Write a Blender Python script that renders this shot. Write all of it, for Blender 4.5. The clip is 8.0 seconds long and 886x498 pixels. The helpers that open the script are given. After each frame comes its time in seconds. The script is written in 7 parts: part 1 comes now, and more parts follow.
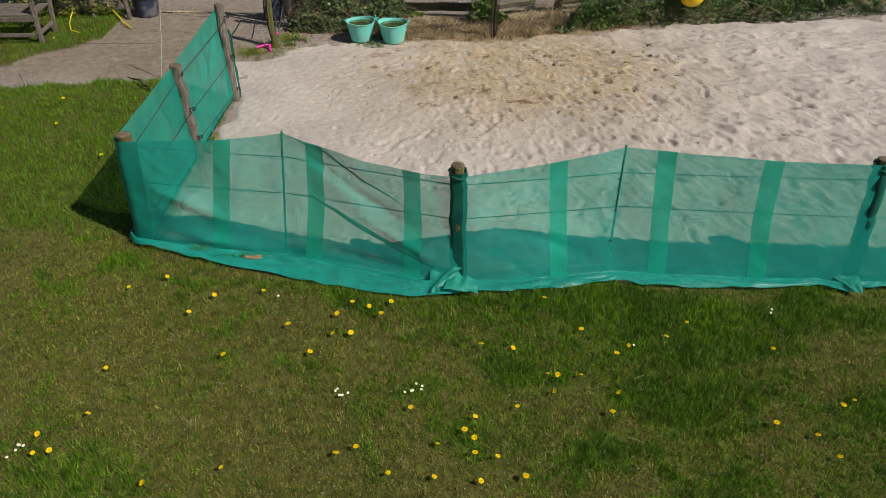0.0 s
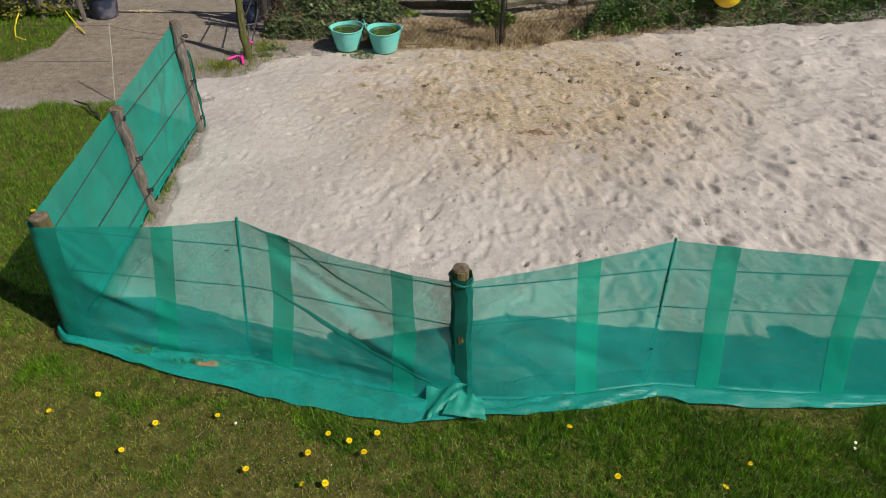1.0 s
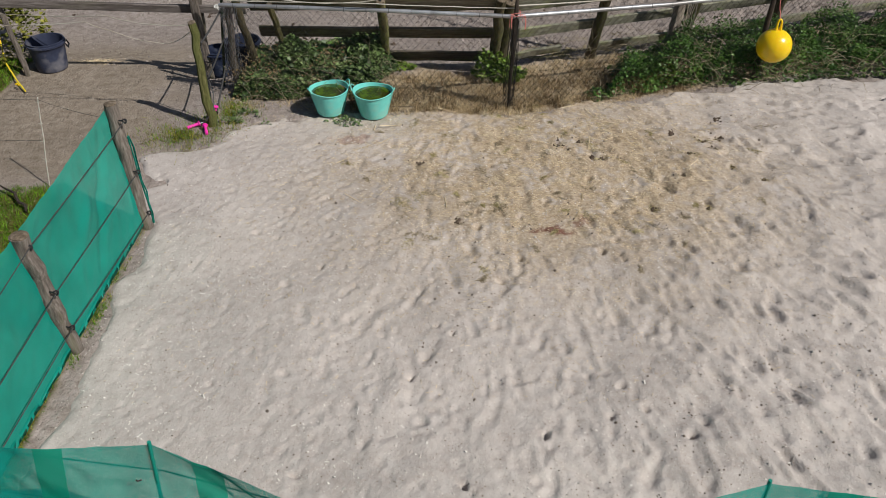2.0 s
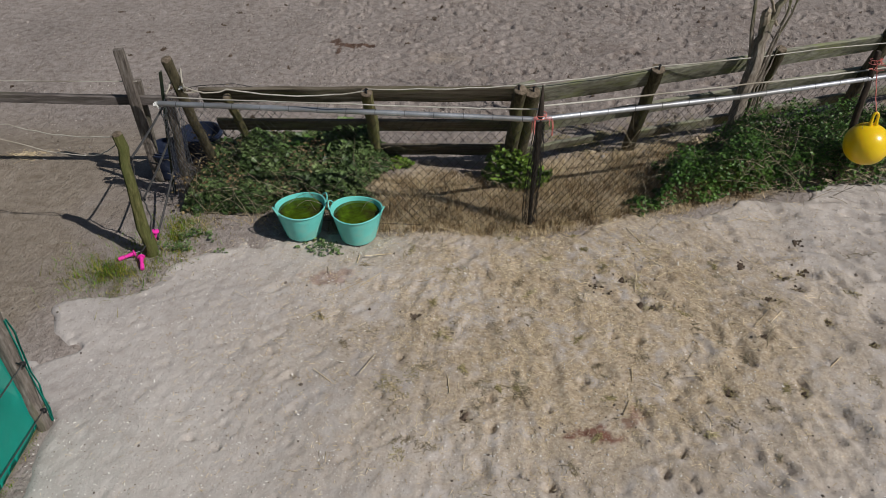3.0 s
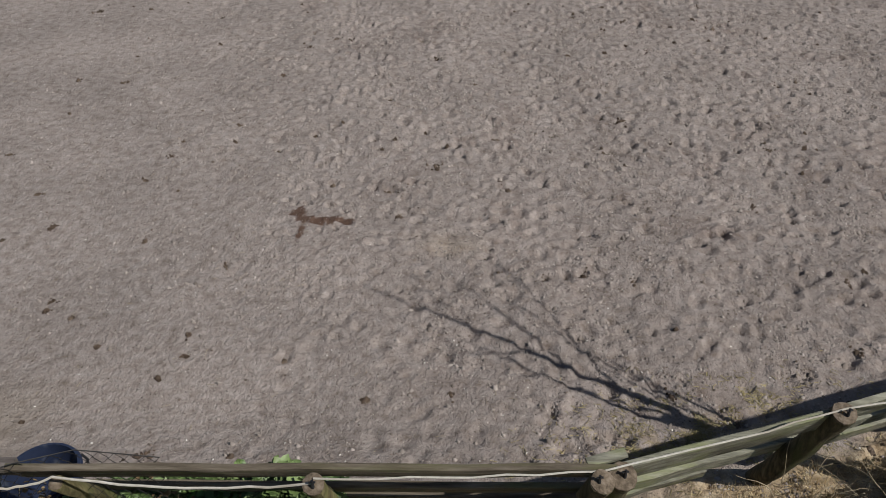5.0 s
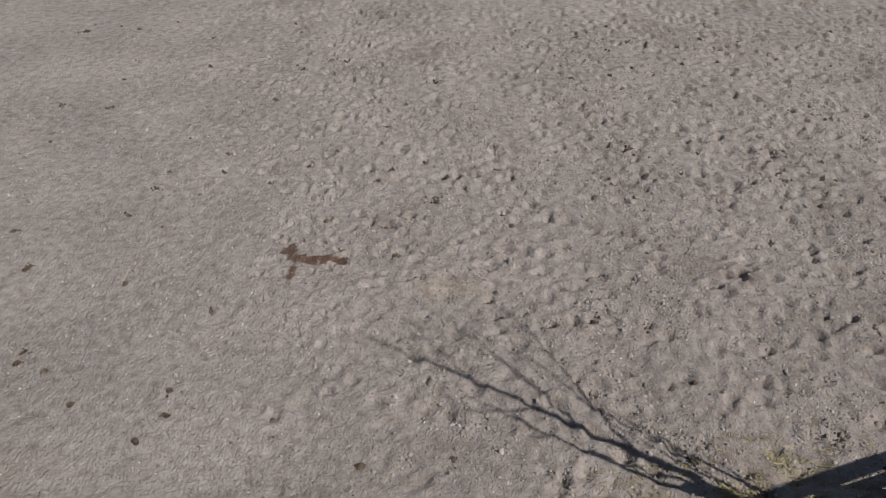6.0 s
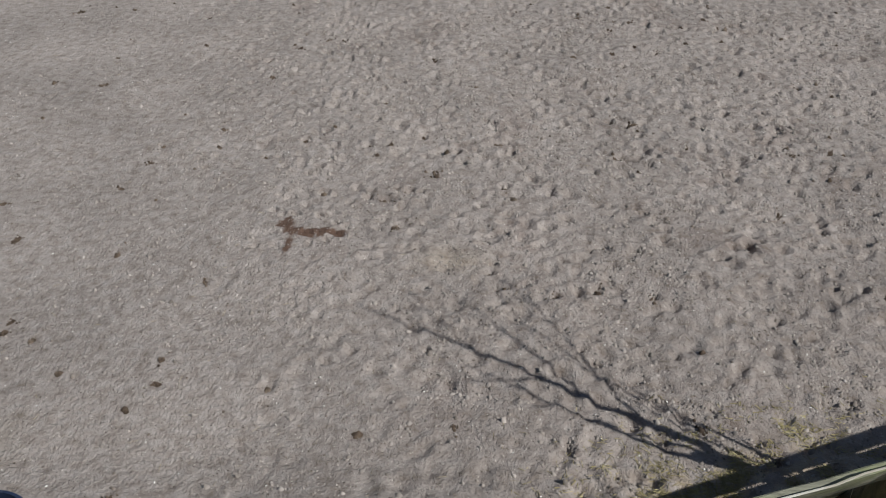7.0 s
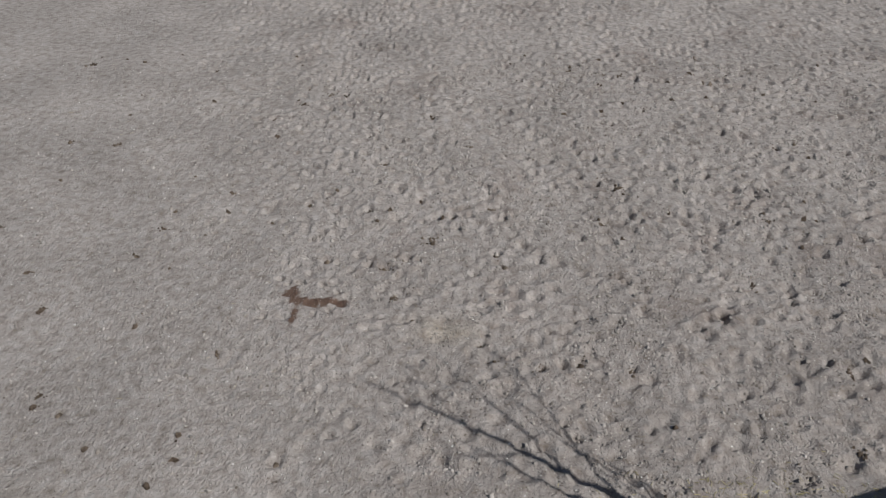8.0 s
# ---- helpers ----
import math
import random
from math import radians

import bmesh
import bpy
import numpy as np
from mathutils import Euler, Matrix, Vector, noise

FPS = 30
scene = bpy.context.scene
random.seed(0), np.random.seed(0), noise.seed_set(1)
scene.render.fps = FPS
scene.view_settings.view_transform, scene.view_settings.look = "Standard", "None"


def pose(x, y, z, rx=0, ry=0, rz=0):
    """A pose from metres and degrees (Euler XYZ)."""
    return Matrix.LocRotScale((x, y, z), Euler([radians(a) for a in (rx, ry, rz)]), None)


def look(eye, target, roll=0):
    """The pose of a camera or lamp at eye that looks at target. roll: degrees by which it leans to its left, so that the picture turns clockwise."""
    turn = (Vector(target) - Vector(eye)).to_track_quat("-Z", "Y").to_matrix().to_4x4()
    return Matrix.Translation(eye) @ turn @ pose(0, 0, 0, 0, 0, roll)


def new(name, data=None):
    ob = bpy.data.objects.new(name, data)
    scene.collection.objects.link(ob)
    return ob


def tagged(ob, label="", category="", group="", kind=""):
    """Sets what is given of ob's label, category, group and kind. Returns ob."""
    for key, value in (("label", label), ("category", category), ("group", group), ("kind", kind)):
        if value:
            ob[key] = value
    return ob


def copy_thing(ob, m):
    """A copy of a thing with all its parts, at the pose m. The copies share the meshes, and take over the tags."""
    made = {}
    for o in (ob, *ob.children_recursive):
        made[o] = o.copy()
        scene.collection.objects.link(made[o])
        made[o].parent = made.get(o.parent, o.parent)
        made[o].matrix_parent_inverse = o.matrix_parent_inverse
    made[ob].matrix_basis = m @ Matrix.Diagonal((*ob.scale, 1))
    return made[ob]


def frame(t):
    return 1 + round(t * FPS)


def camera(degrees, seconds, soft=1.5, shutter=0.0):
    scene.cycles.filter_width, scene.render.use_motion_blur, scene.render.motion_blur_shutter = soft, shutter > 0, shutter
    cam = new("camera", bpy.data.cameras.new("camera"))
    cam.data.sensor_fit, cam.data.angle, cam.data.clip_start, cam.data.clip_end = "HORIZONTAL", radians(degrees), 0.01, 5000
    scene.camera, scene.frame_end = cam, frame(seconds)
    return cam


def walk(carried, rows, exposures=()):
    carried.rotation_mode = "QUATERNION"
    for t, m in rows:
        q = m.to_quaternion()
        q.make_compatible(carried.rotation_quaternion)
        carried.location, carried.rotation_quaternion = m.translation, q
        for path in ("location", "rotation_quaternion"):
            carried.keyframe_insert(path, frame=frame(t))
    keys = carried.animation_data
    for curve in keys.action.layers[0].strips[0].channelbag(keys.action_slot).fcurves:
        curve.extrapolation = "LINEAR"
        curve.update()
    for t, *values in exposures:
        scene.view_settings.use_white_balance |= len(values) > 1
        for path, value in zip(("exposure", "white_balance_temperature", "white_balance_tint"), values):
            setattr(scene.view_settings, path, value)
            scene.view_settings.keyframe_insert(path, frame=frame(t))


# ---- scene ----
# ---- the camera and its walk ----
cam = camera(58.5, 8.0, soft=0.5)
PATH = [
    (0, (0.067, 0.119, 3.916), (0.071, 1.768, 2.784), 0.30),
    (0.1, (0.065, 0.287, 3.930), (0.069, 1.899, 2.746), 0.30),
    (0.2, (0.064, 0.455, 3.944), (0.069, 2.055, 2.744), 0.30),
    (0.3, (0.063, 0.623, 3.959), (0.067, 2.213, 2.746), 0.30),
    (0.5, (0.060, 0.959, 3.987), (0.065, 2.547, 2.771), 0.30),
    (1, (0.072, 1.764, 3.969), (0.077, 3.354, 2.756), 0.20),
    (1.5, (0.088, 2.558, 3.967), (0.092, 4.146, 2.751), 0.20),
    (1.7, (0.082, 2.913, 3.971), (0.089, 4.499, 2.752), 0.30),
    (2.8, (0.145, 5.298, 3.855), (0.127, 6.895, 2.651), -0.30),
    (3, (0.150, 5.698, 3.854), (0.128, 7.297, 2.653), -0.40),
    (3.5, (0.102, 6.656, 3.851), (0.084, 8.260, 2.658), -0.20),
    (4, (0.073, 7.663, 3.875), (0.054, 9.270, 2.685), -0.40),
    (4.5, (0.062, 8.553, 3.862), (0.042, 10.164, 2.677), -0.40),
    (5, (0.056, 9.499, 3.865), (0.034, 11.112, 2.683), -0.50),
    (5.2, (0.044, 9.723, 3.880), (0.026, 11.341, 2.706), -0.55),
    (6.3, (0.026, 10.011, 3.817), (0.011, 11.639, 2.655), -0.50),
    (6.5, (0.023, 10.006, 3.782), (0.009, 11.637, 2.624), -0.50),
    (7, (0.017, 9.994, 3.547), (0.004, 11.621, 2.385), -0.40),
    (7.5, (0.033, 10.012, 3.498), (0.020, 11.630, 2.321), -0.40),
    (7.7, (0.044, 10.001, 3.676), (0.030, 11.623, 2.507), -0.40),
    (8, (0.076, 9.968, 4.326), (0.060, 11.596, 3.164), -0.50),
]
EXPOSURES = [(0, -0.2, 6800, 10), (0.5, -0.12, 6700, 10), (1.5, -0.14, 6480, 10), (3, -0.49, 6250, 10), (3.5, -0.58, 6260, 10), (4.5, -0.42, 6250, 10), (5.2, -0.26, 6230, 10), (6.5, -0.1, 6080, 7), (8, -0.1, 5880, 5)]
walk(cam, [(t, look(eye, target, roll)) for t, eye, target, roll in PATH], EXPOSURES)

# ---- sky and sun ----
SUN_WAY = Vector((0.83, -0.51, 1.0)).normalized()
world = bpy.data.worlds.new("sky")
scene.world = world
world.use_nodes = True
wn = world.node_tree.nodes
sky = wn.new("ShaderNodeTexSky")
sky.sky_type = "NISHITA"
sky.sun_disc = False
sky.sun_elevation = math.asin(SUN_WAY.z)
sky.sun_rotation = math.atan2(SUN_WAY.x, SUN_WAY.y)
world.node_tree.links.new(sky.outputs["Color"], wn["Background"].inputs["Color"])
wn["Background"].inputs["Strength"].default_value = 0.05
lamp = bpy.data.lights.new("sun", "SUN")
lamp.energy, lamp.angle, lamp.color = 5.0, radians(0.53), (1.0, 0.955, 0.89)
sun = new("sun", lamp)
sun.matrix_world = look(SUN_WAY * 30, (0, 0, 0))

# ---- helpers ----
rng = np.random.default_rng(7)


def lattice(x, y, size, seed):
    """Smooth value noise in 0..1, with features of about the given size in metres."""
    table = np.random.default_rng(seed).random((256, 256))
    x, y, c, s = np.asarray(x, float), np.asarray(y, float), math.cos(seed * 1.7), math.sin(seed * 1.7)
    u, v = (x * c - y * s) / size, (x * s + y * c) / size
    i, j = np.floor(u).astype(int), np.floor(v).astype(int)
    fu, fv = u - i, v - j
    fu, fv = fu * fu * (3 - 2 * fu), fv * fv * (3 - 2 * fv)
    a, b = table[i % 256, j % 256], table[(i + 1) % 256, j % 256]
    c, d = table[i % 256, (j + 1) % 256], table[(i + 1) % 256, (j + 1) % 256]
    return (a * (1 - fu) + b * fu) * (1 - fv) + (c * (1 - fu) + d * fu) * fv


def ridged(x, y, size, seed):
    """Noise with sharp crests, 0..1."""
    return 1 - np.abs(2 * lattice(x, y, size, seed) - 1)


def ramp(v, a, b):
    k = np.clip((np.asarray(v, float) - a) / (b - a), 0, 1)
    return k * k * (3 - 2 * k)


def mesh_of(name, verts, faces, mat, smooth=False):
    """A mesh from arrays of places and of faces with equal corner counts."""
    verts, faces = np.asarray(verts, np.float32), np.asarray(faces, np.int32)
    me = bpy.data.meshes.new(name)
    me.vertices.add(len(verts))
    me.vertices.foreach_set("co", verts.ravel())
    k = faces.shape[1]
    me.loops.add(faces.size)
    me.loops.foreach_set("vertex_index", faces.ravel())
    me.polygons.add(len(faces))
    me.polygons.foreach_set("loop_start", np.arange(0, faces.size, k, dtype=np.int32))
    if smooth:
        me.polygons.foreach_set("use_smooth", np.ones(len(faces), bool))
    me.update(calc_edges=True)
    me.materials.append(mat)
    return me


def part(name, bm, mat, parent=None, label="", smooth=True):
    """Links a bmesh as one mesh object under a thing or a part."""
    me = bpy.data.meshes.new(name)
    bm.normal_update()
    bm.to_mesh(me)
    bm.free()
    if smooth:
        me.polygons.foreach_set("use_smooth", [True] * len(me.polygons))
        me.set_sharp_from_angle(angle=radians(38))
    me.materials.append(mat)
    ob = new(name, me)
    ob.parent = parent
    return tagged(ob, label)


def thing(name, label, category, group="", at=(0, 0, 0)):
    ob = new(name)
    ob.location = at
    ob.empty_display_size = 0.05
    return tagged(ob, label, category, group)


def tube(bm, pts, radii, seg=10, caps=True, wobble=0.0, seed=0):
    """A tube along a line of places, with a radius at each, uneven by wobble."""
    pts = [Vector(p) for p in pts]
    n = len(pts)
    radii = radii if hasattr(radii, "__len__") else [radii] * n
    rr = random.Random(seed)
    lobes = [rr.uniform(-1, 1) for _ in range(seg)]
    rings, side = [], None
    for i, p in enumerate(pts):
        way = (pts[min(i + 1, n - 1)] - pts[max(i - 1, 0)]).normalized()
        if side is None:
            side = way.cross(Vector((0.31, 0.87, 0.38))).normalized()
        side = (side - way * side.dot(way)).normalized()
        up = way.cross(side)
        ring = []
        for k in range(seg):
            a = 2 * math.pi * k / seg
            r = radii[i] * (1 + wobble * (lobes[k] + 0.5 * rr.uniform(-1, 1)))
            ring.append(bm.verts.new(p + (side * math.cos(a) + up * math.sin(a)) * r))
        rings.append(ring)
    for a, b in zip(rings, rings[1:]):
        for k in range(seg):
            bm.faces.new((a[k], a[(k + 1) % seg], b[(k + 1) % seg], b[k]))
    if caps:
        bm.faces.new(rings[0][::-1])
        bm.faces.new(rings[-1])
    return rings


def between(a, b, n, sag=0.0, jitter=0.0, seed=0):
    """n + 1 places from a to b, hanging by sag, shaken by jitter."""
    rr = random.Random(seed)
    a, b = Vector(a), Vector(b)
    out = []
    for i in range(n + 1):
        s = i / n
        p = a.lerp(b, s) - Vector((0, 0, 4 * sag * s * (1 - s)))
        if 0 < i < n:
            p += Vector([rr.uniform(-jitter, jitter) for _ in range(3)])
        out.append(p)
    return out


def board(bm, a, b, width, thick, up=(0, 0, 1), nseg=6, wear=0.003, seed=0):
    """A sawn plank from a to b, width along up, with worn edges and slight warp."""
    rr = random.Random(seed)
    a, b = Vector(a), Vector(b)
    way = (b - a).normalized()
    up = Vector(up)
    up = (up - way * up.dot(way)).normalized()
    out = way.cross(up)
    c = min(width, thick) * 0.16
    prof = [(-1, -1, c, 0), (1, -1, -c, 0), (1, -1, 0, c), (1, 1, 0, -c), (1, 1, -c, 0), (-1, 1, c, 0), (-1, 1, 0, -c), (-1, -1, 0, c)]
    rings = []
    for i in range(nseg + 1):
        p = a.lerp(b, i / nseg) + up * rr.uniform(-wear, wear) + out * rr.uniform(-wear, wear)
        ring = []
        for sx, sy, dx, dy in prof:
            w = sx * width / 2 + dx + rr.uniform(-wear, wear) * 0.5
            t = sy * thick / 2 + dy + rr.uniform(-wear, wear) * 0.3
            ring.append(bm.verts.new(p + up * w + out * t))
        rings.append(ring)
    for r, s in zip(rings, rings[1:]):
        for k in range(8):
            bm.faces.new((r[k], r[(k + 1) % 8], s[(k + 1) % 8], s[k]))
    bm.faces.new(rings[0][::-1])
    bm.faces.new(rings[-1])


def lathe(bm, profile, seg=32, centre=(0, 0, 0)):
    """Turns a profile of (radius, height) round the upright axis."""
    c = Vector(centre)
    rings = []
    for r, z in profile:
        rings.append([bm.verts.new(c + Vector((r * math.cos(2 * math.pi * k / seg), r * math.sin(2 * math.pi * k / seg), z))) for k in range(seg)])
    for a, b in zip(rings, rings[1:]):
        for k in range(seg):
            bm.faces.new((a[k], a[(k + 1) % seg], b[(k + 1) % seg], b[k]))
    return rings


# ---- materials ----
def material(name, colours, scale=8.0, rough=0.85, bump=0.3, bump_scale=60.0, metal=0.0, stretch=(1, 1, 1), island=0.0, objects=0.0, spec=0.3,
             stain=None, stain_scale=1.5, stain_at=(0.5, 0.7), detail=6.0, bump_dist=0.01, thin=0.0):
    """A node surface: two colours mixed by noise, a coarser stain, per-piece variation, bump."""
    m = bpy.data.materials.new(name)
    m.use_nodes = True
    nt = m.node_tree
    n, l = nt.nodes, nt.links
    bsdf = n["Principled BSDF"]
    tc = n.new("ShaderNodeTexCoord")
    mp = n.new("ShaderNodeMapping")
    mp.inputs["Scale"].default_value = stretch
    l.new(tc.outputs["Object"], mp.inputs["Vector"])
    nz = n.new("ShaderNodeTexNoise")
    nz.inputs["Scale"].default_value, nz.inputs["Detail"].default_value, nz.inputs["Roughness"].default_value = scale, detail, 0.65
    l.new(mp.outputs["Vector"], nz.inputs["Vector"])
    cr = n.new("ShaderNodeValToRGB")
    els = cr.color_ramp.elements
    while len(els) < len(colours):
        els.new(0.5)
    for i, c in enumerate(colours):
        els[i].position = 0.3 + 0.4 * i / (len(colours) - 1)
        els[i].color = (*c, 1)
    l.new(nz.outputs["Fac"], cr.inputs["Fac"])
    col = cr.outputs["Color"]
    if stain:
        sn = n.new("ShaderNodeTexNoise")
        sn.inputs["Scale"].default_value, sn.inputs["Detail"].default_value = stain_scale, 5
        l.new(mp.outputs["Vector"], sn.inputs["Vector"])
        sr = n.new("ShaderNodeMapRange")
        sr.inputs["From Min"].default_value, sr.inputs["From Max"].default_value = stain_at
        l.new(sn.outputs["Fac"], sr.inputs["Value"])
        mx = n.new("ShaderNodeMix")
        mx.data_type = "RGBA"
        l.new(sr.outputs["Result"], mx.inputs["Factor"])
        l.new(col, mx.inputs["A"])
        mx.inputs["B"].default_value = (*stain, 1)
        col = mx.outputs["Result"]
    for amount, src in ((island, "island"), (objects, "object")):
        if amount:
            if src == "island":
                g = n.new("ShaderNodeNewGeometry").outputs["Random Per Island"]
            else:
                g = n.new("ShaderNodeObjectInfo").outputs["Random"]
            mr = n.new("ShaderNodeMapRange")
            mr.inputs["To Min"].default_value, mr.inputs["To Max"].default_value = 1 - amount, 1 + amount
            l.new(g, mr.inputs["Value"])
            hs = n.new("ShaderNodeHueSaturation")
            l.new(mr.outputs["Result"], hs.inputs["Value"])
            l.new(col, hs.inputs["Color"])
            col = hs.outputs["Color"]
    l.new(col, bsdf.inputs["Base Color"])
    bsdf.inputs["Roughness"].default_value = rough
    bsdf.inputs["Metallic"].default_value = metal
    bsdf.inputs["Specular IOR Level"].default_value = spec
    if bump:
        bn = n.new("ShaderNodeTexNoise")
        bn.inputs["Scale"].default_value, bn.inputs["Detail"].default_value = bump_scale, 4
        l.new(mp.outputs["Vector"], bn.inputs["Vector"])
        bp = n.new("ShaderNodeBump")
        bp.inputs["Strength"].default_value, bp.inputs["Distance"].default_value = bump, bump_dist
        l.new(bn.outputs["Fac"], bp.inputs["Height"])
        l.new(bp.outputs["Normal"], bsdf.inputs["Normal"])
    if thin:
        tl = n.new("ShaderNodeBsdfTranslucent")
        l.new(col, tl.inputs["Color"])
        mixed = n.new("ShaderNodeMixShader")
        mixed.inputs["Fac"].default_value = thin
        l.new(bsdf.outputs["BSDF"], mixed.inputs[1])
        l.new(tl.outputs["BSDF"], mixed.inputs[2])
        l.new(mixed.outputs["Shader"], n["Material Output"].inputs["Surface"])
    return m


def soil_material(name, pieces, flecks=(), relief=1.0):
    """Ground of several kinds, blended by the sheet's own layer attributes. pieces: (attribute or None, dark, mid, light, noise scale)."""
    m = bpy.data.materials.new(name)
    m.use_nodes = True
    nt = m.node_tree
    n, l = nt.nodes, nt.links
    bsdf = n["Principled BSDF"]
    tc = n.new("ShaderNodeTexCoord")
    col = None
    for attr, colours, sc in pieces:
        a = n.new("ShaderNodeTexNoise")
        a.inputs["Scale"].default_value, a.inputs["Detail"].default_value, a.inputs["Roughness"].default_value = sc, 8, 0.7
        l.new(tc.outputs["Object"], a.inputs["Vector"])
        cr = n.new("ShaderNodeValToRGB")
        els = cr.color_ramp.elements
        while len(els) < len(colours):
            els.new(0.5)
        for i, c in enumerate(colours):
            els[i].position = 0.3 + 0.4 * i / (len(colours) - 1)
            els[i].color = (*c, 1)
        l.new(a.outputs["Fac"], cr.inputs["Fac"])
        big = n.new("ShaderNodeTexNoise")
        big.inputs["Scale"].default_value, big.inputs["Detail"].default_value = 0.9, 4
        l.new(tc.outputs["Object"], big.inputs["Vector"])
        mr = n.new("ShaderNodeMapRange")
        mr.inputs["From Min"].default_value, mr.inputs["From Max"].default_value = 0.3, 0.7
        mr.inputs["To Min"].default_value, mr.inputs["To Max"].default_value = 0.88, 1.12
        l.new(big.outputs["Fac"], mr.inputs["Value"])
        hs = n.new("ShaderNodeHueSaturation")
        l.new(mr.outputs["Result"], hs.inputs["Value"])
        l.new(cr.outputs["Color"], hs.inputs["Color"])
        c = hs.outputs["Color"]
        if attr is None:
            col = c
        else:
            at = n.new("ShaderNodeAttribute")
            at.attribute_name = attr
            mx = n.new("ShaderNodeMix")
            mx.data_type = "RGBA"
            l.new(at.outputs["Fac"], mx.inputs["Factor"])
            l.new(col, mx.inputs["A"])
            l.new(c, mx.inputs["B"])
            col = mx.outputs["Result"]
    for size, share, colour in flecks:
        vo = n.new("ShaderNodeTexVoronoi")
        vo.inputs["Scale"].default_value = size
        l.new(tc.outputs["Object"], vo.inputs["Vector"])
        sep = n.new("ShaderNodeSeparateColor")
        l.new(vo.outputs["Color"], sep.inputs["Color"])
        gt = n.new("ShaderNodeMath")
        gt.operation = "LESS_THAN"
        gt.inputs[1].default_value = share
        l.new(sep.outputs["Red"], gt.inputs[0])
        near = n.new("ShaderNodeMath")
        near.operation = "LESS_THAN"
        near.inputs[1].default_value = 0.28
        l.new(vo.outputs["Distance"], near.inputs[0])
        both = n.new("ShaderNodeMath")
        both.operation = "MULTIPLY"
        l.new(gt.outputs[0], both.inputs[0])
        l.new(near.outputs[0], both.inputs[1])
        mx = n.new("ShaderNodeMix")
        mx.data_type = "RGBA"
        l.new(both.outputs[0], mx.inputs["Factor"])
        l.new(col, mx.inputs["A"])
        mx.inputs["B"].default_value = (*colour, 1)
        col = mx.outputs["Result"]
    l.new(col, bsdf.inputs["Base Color"])
    bsdf.inputs["Roughness"].default_value = 0.95
    bsdf.inputs["Specular IOR Level"].default_value = 0.12
    last = None
    for sc, st, dist in ((13, 0.8, 0.03), (38, 0.9, 0.022), (110, 1.0, 0.012)):
        bn = n.new("ShaderNodeTexNoise")
        bn.inputs["Scale"].default_value, bn.inputs["Detail"].default_value = sc, 6
        l.new(tc.outputs["Object"], bn.inputs["Vector"])
        bp = n.new("ShaderNodeBump")
        bp.inputs["Strength"].default_value, bp.inputs["Distance"].default_value = st * relief, dist
        l.new(bn.outputs["Fac"], bp.inputs["Height"])
        if last:
            l.new(last, bp.inputs["Normal"])
        last = bp.outputs["Normal"]
    l.new(last, bsdf.inputs["Normal"])
    return m


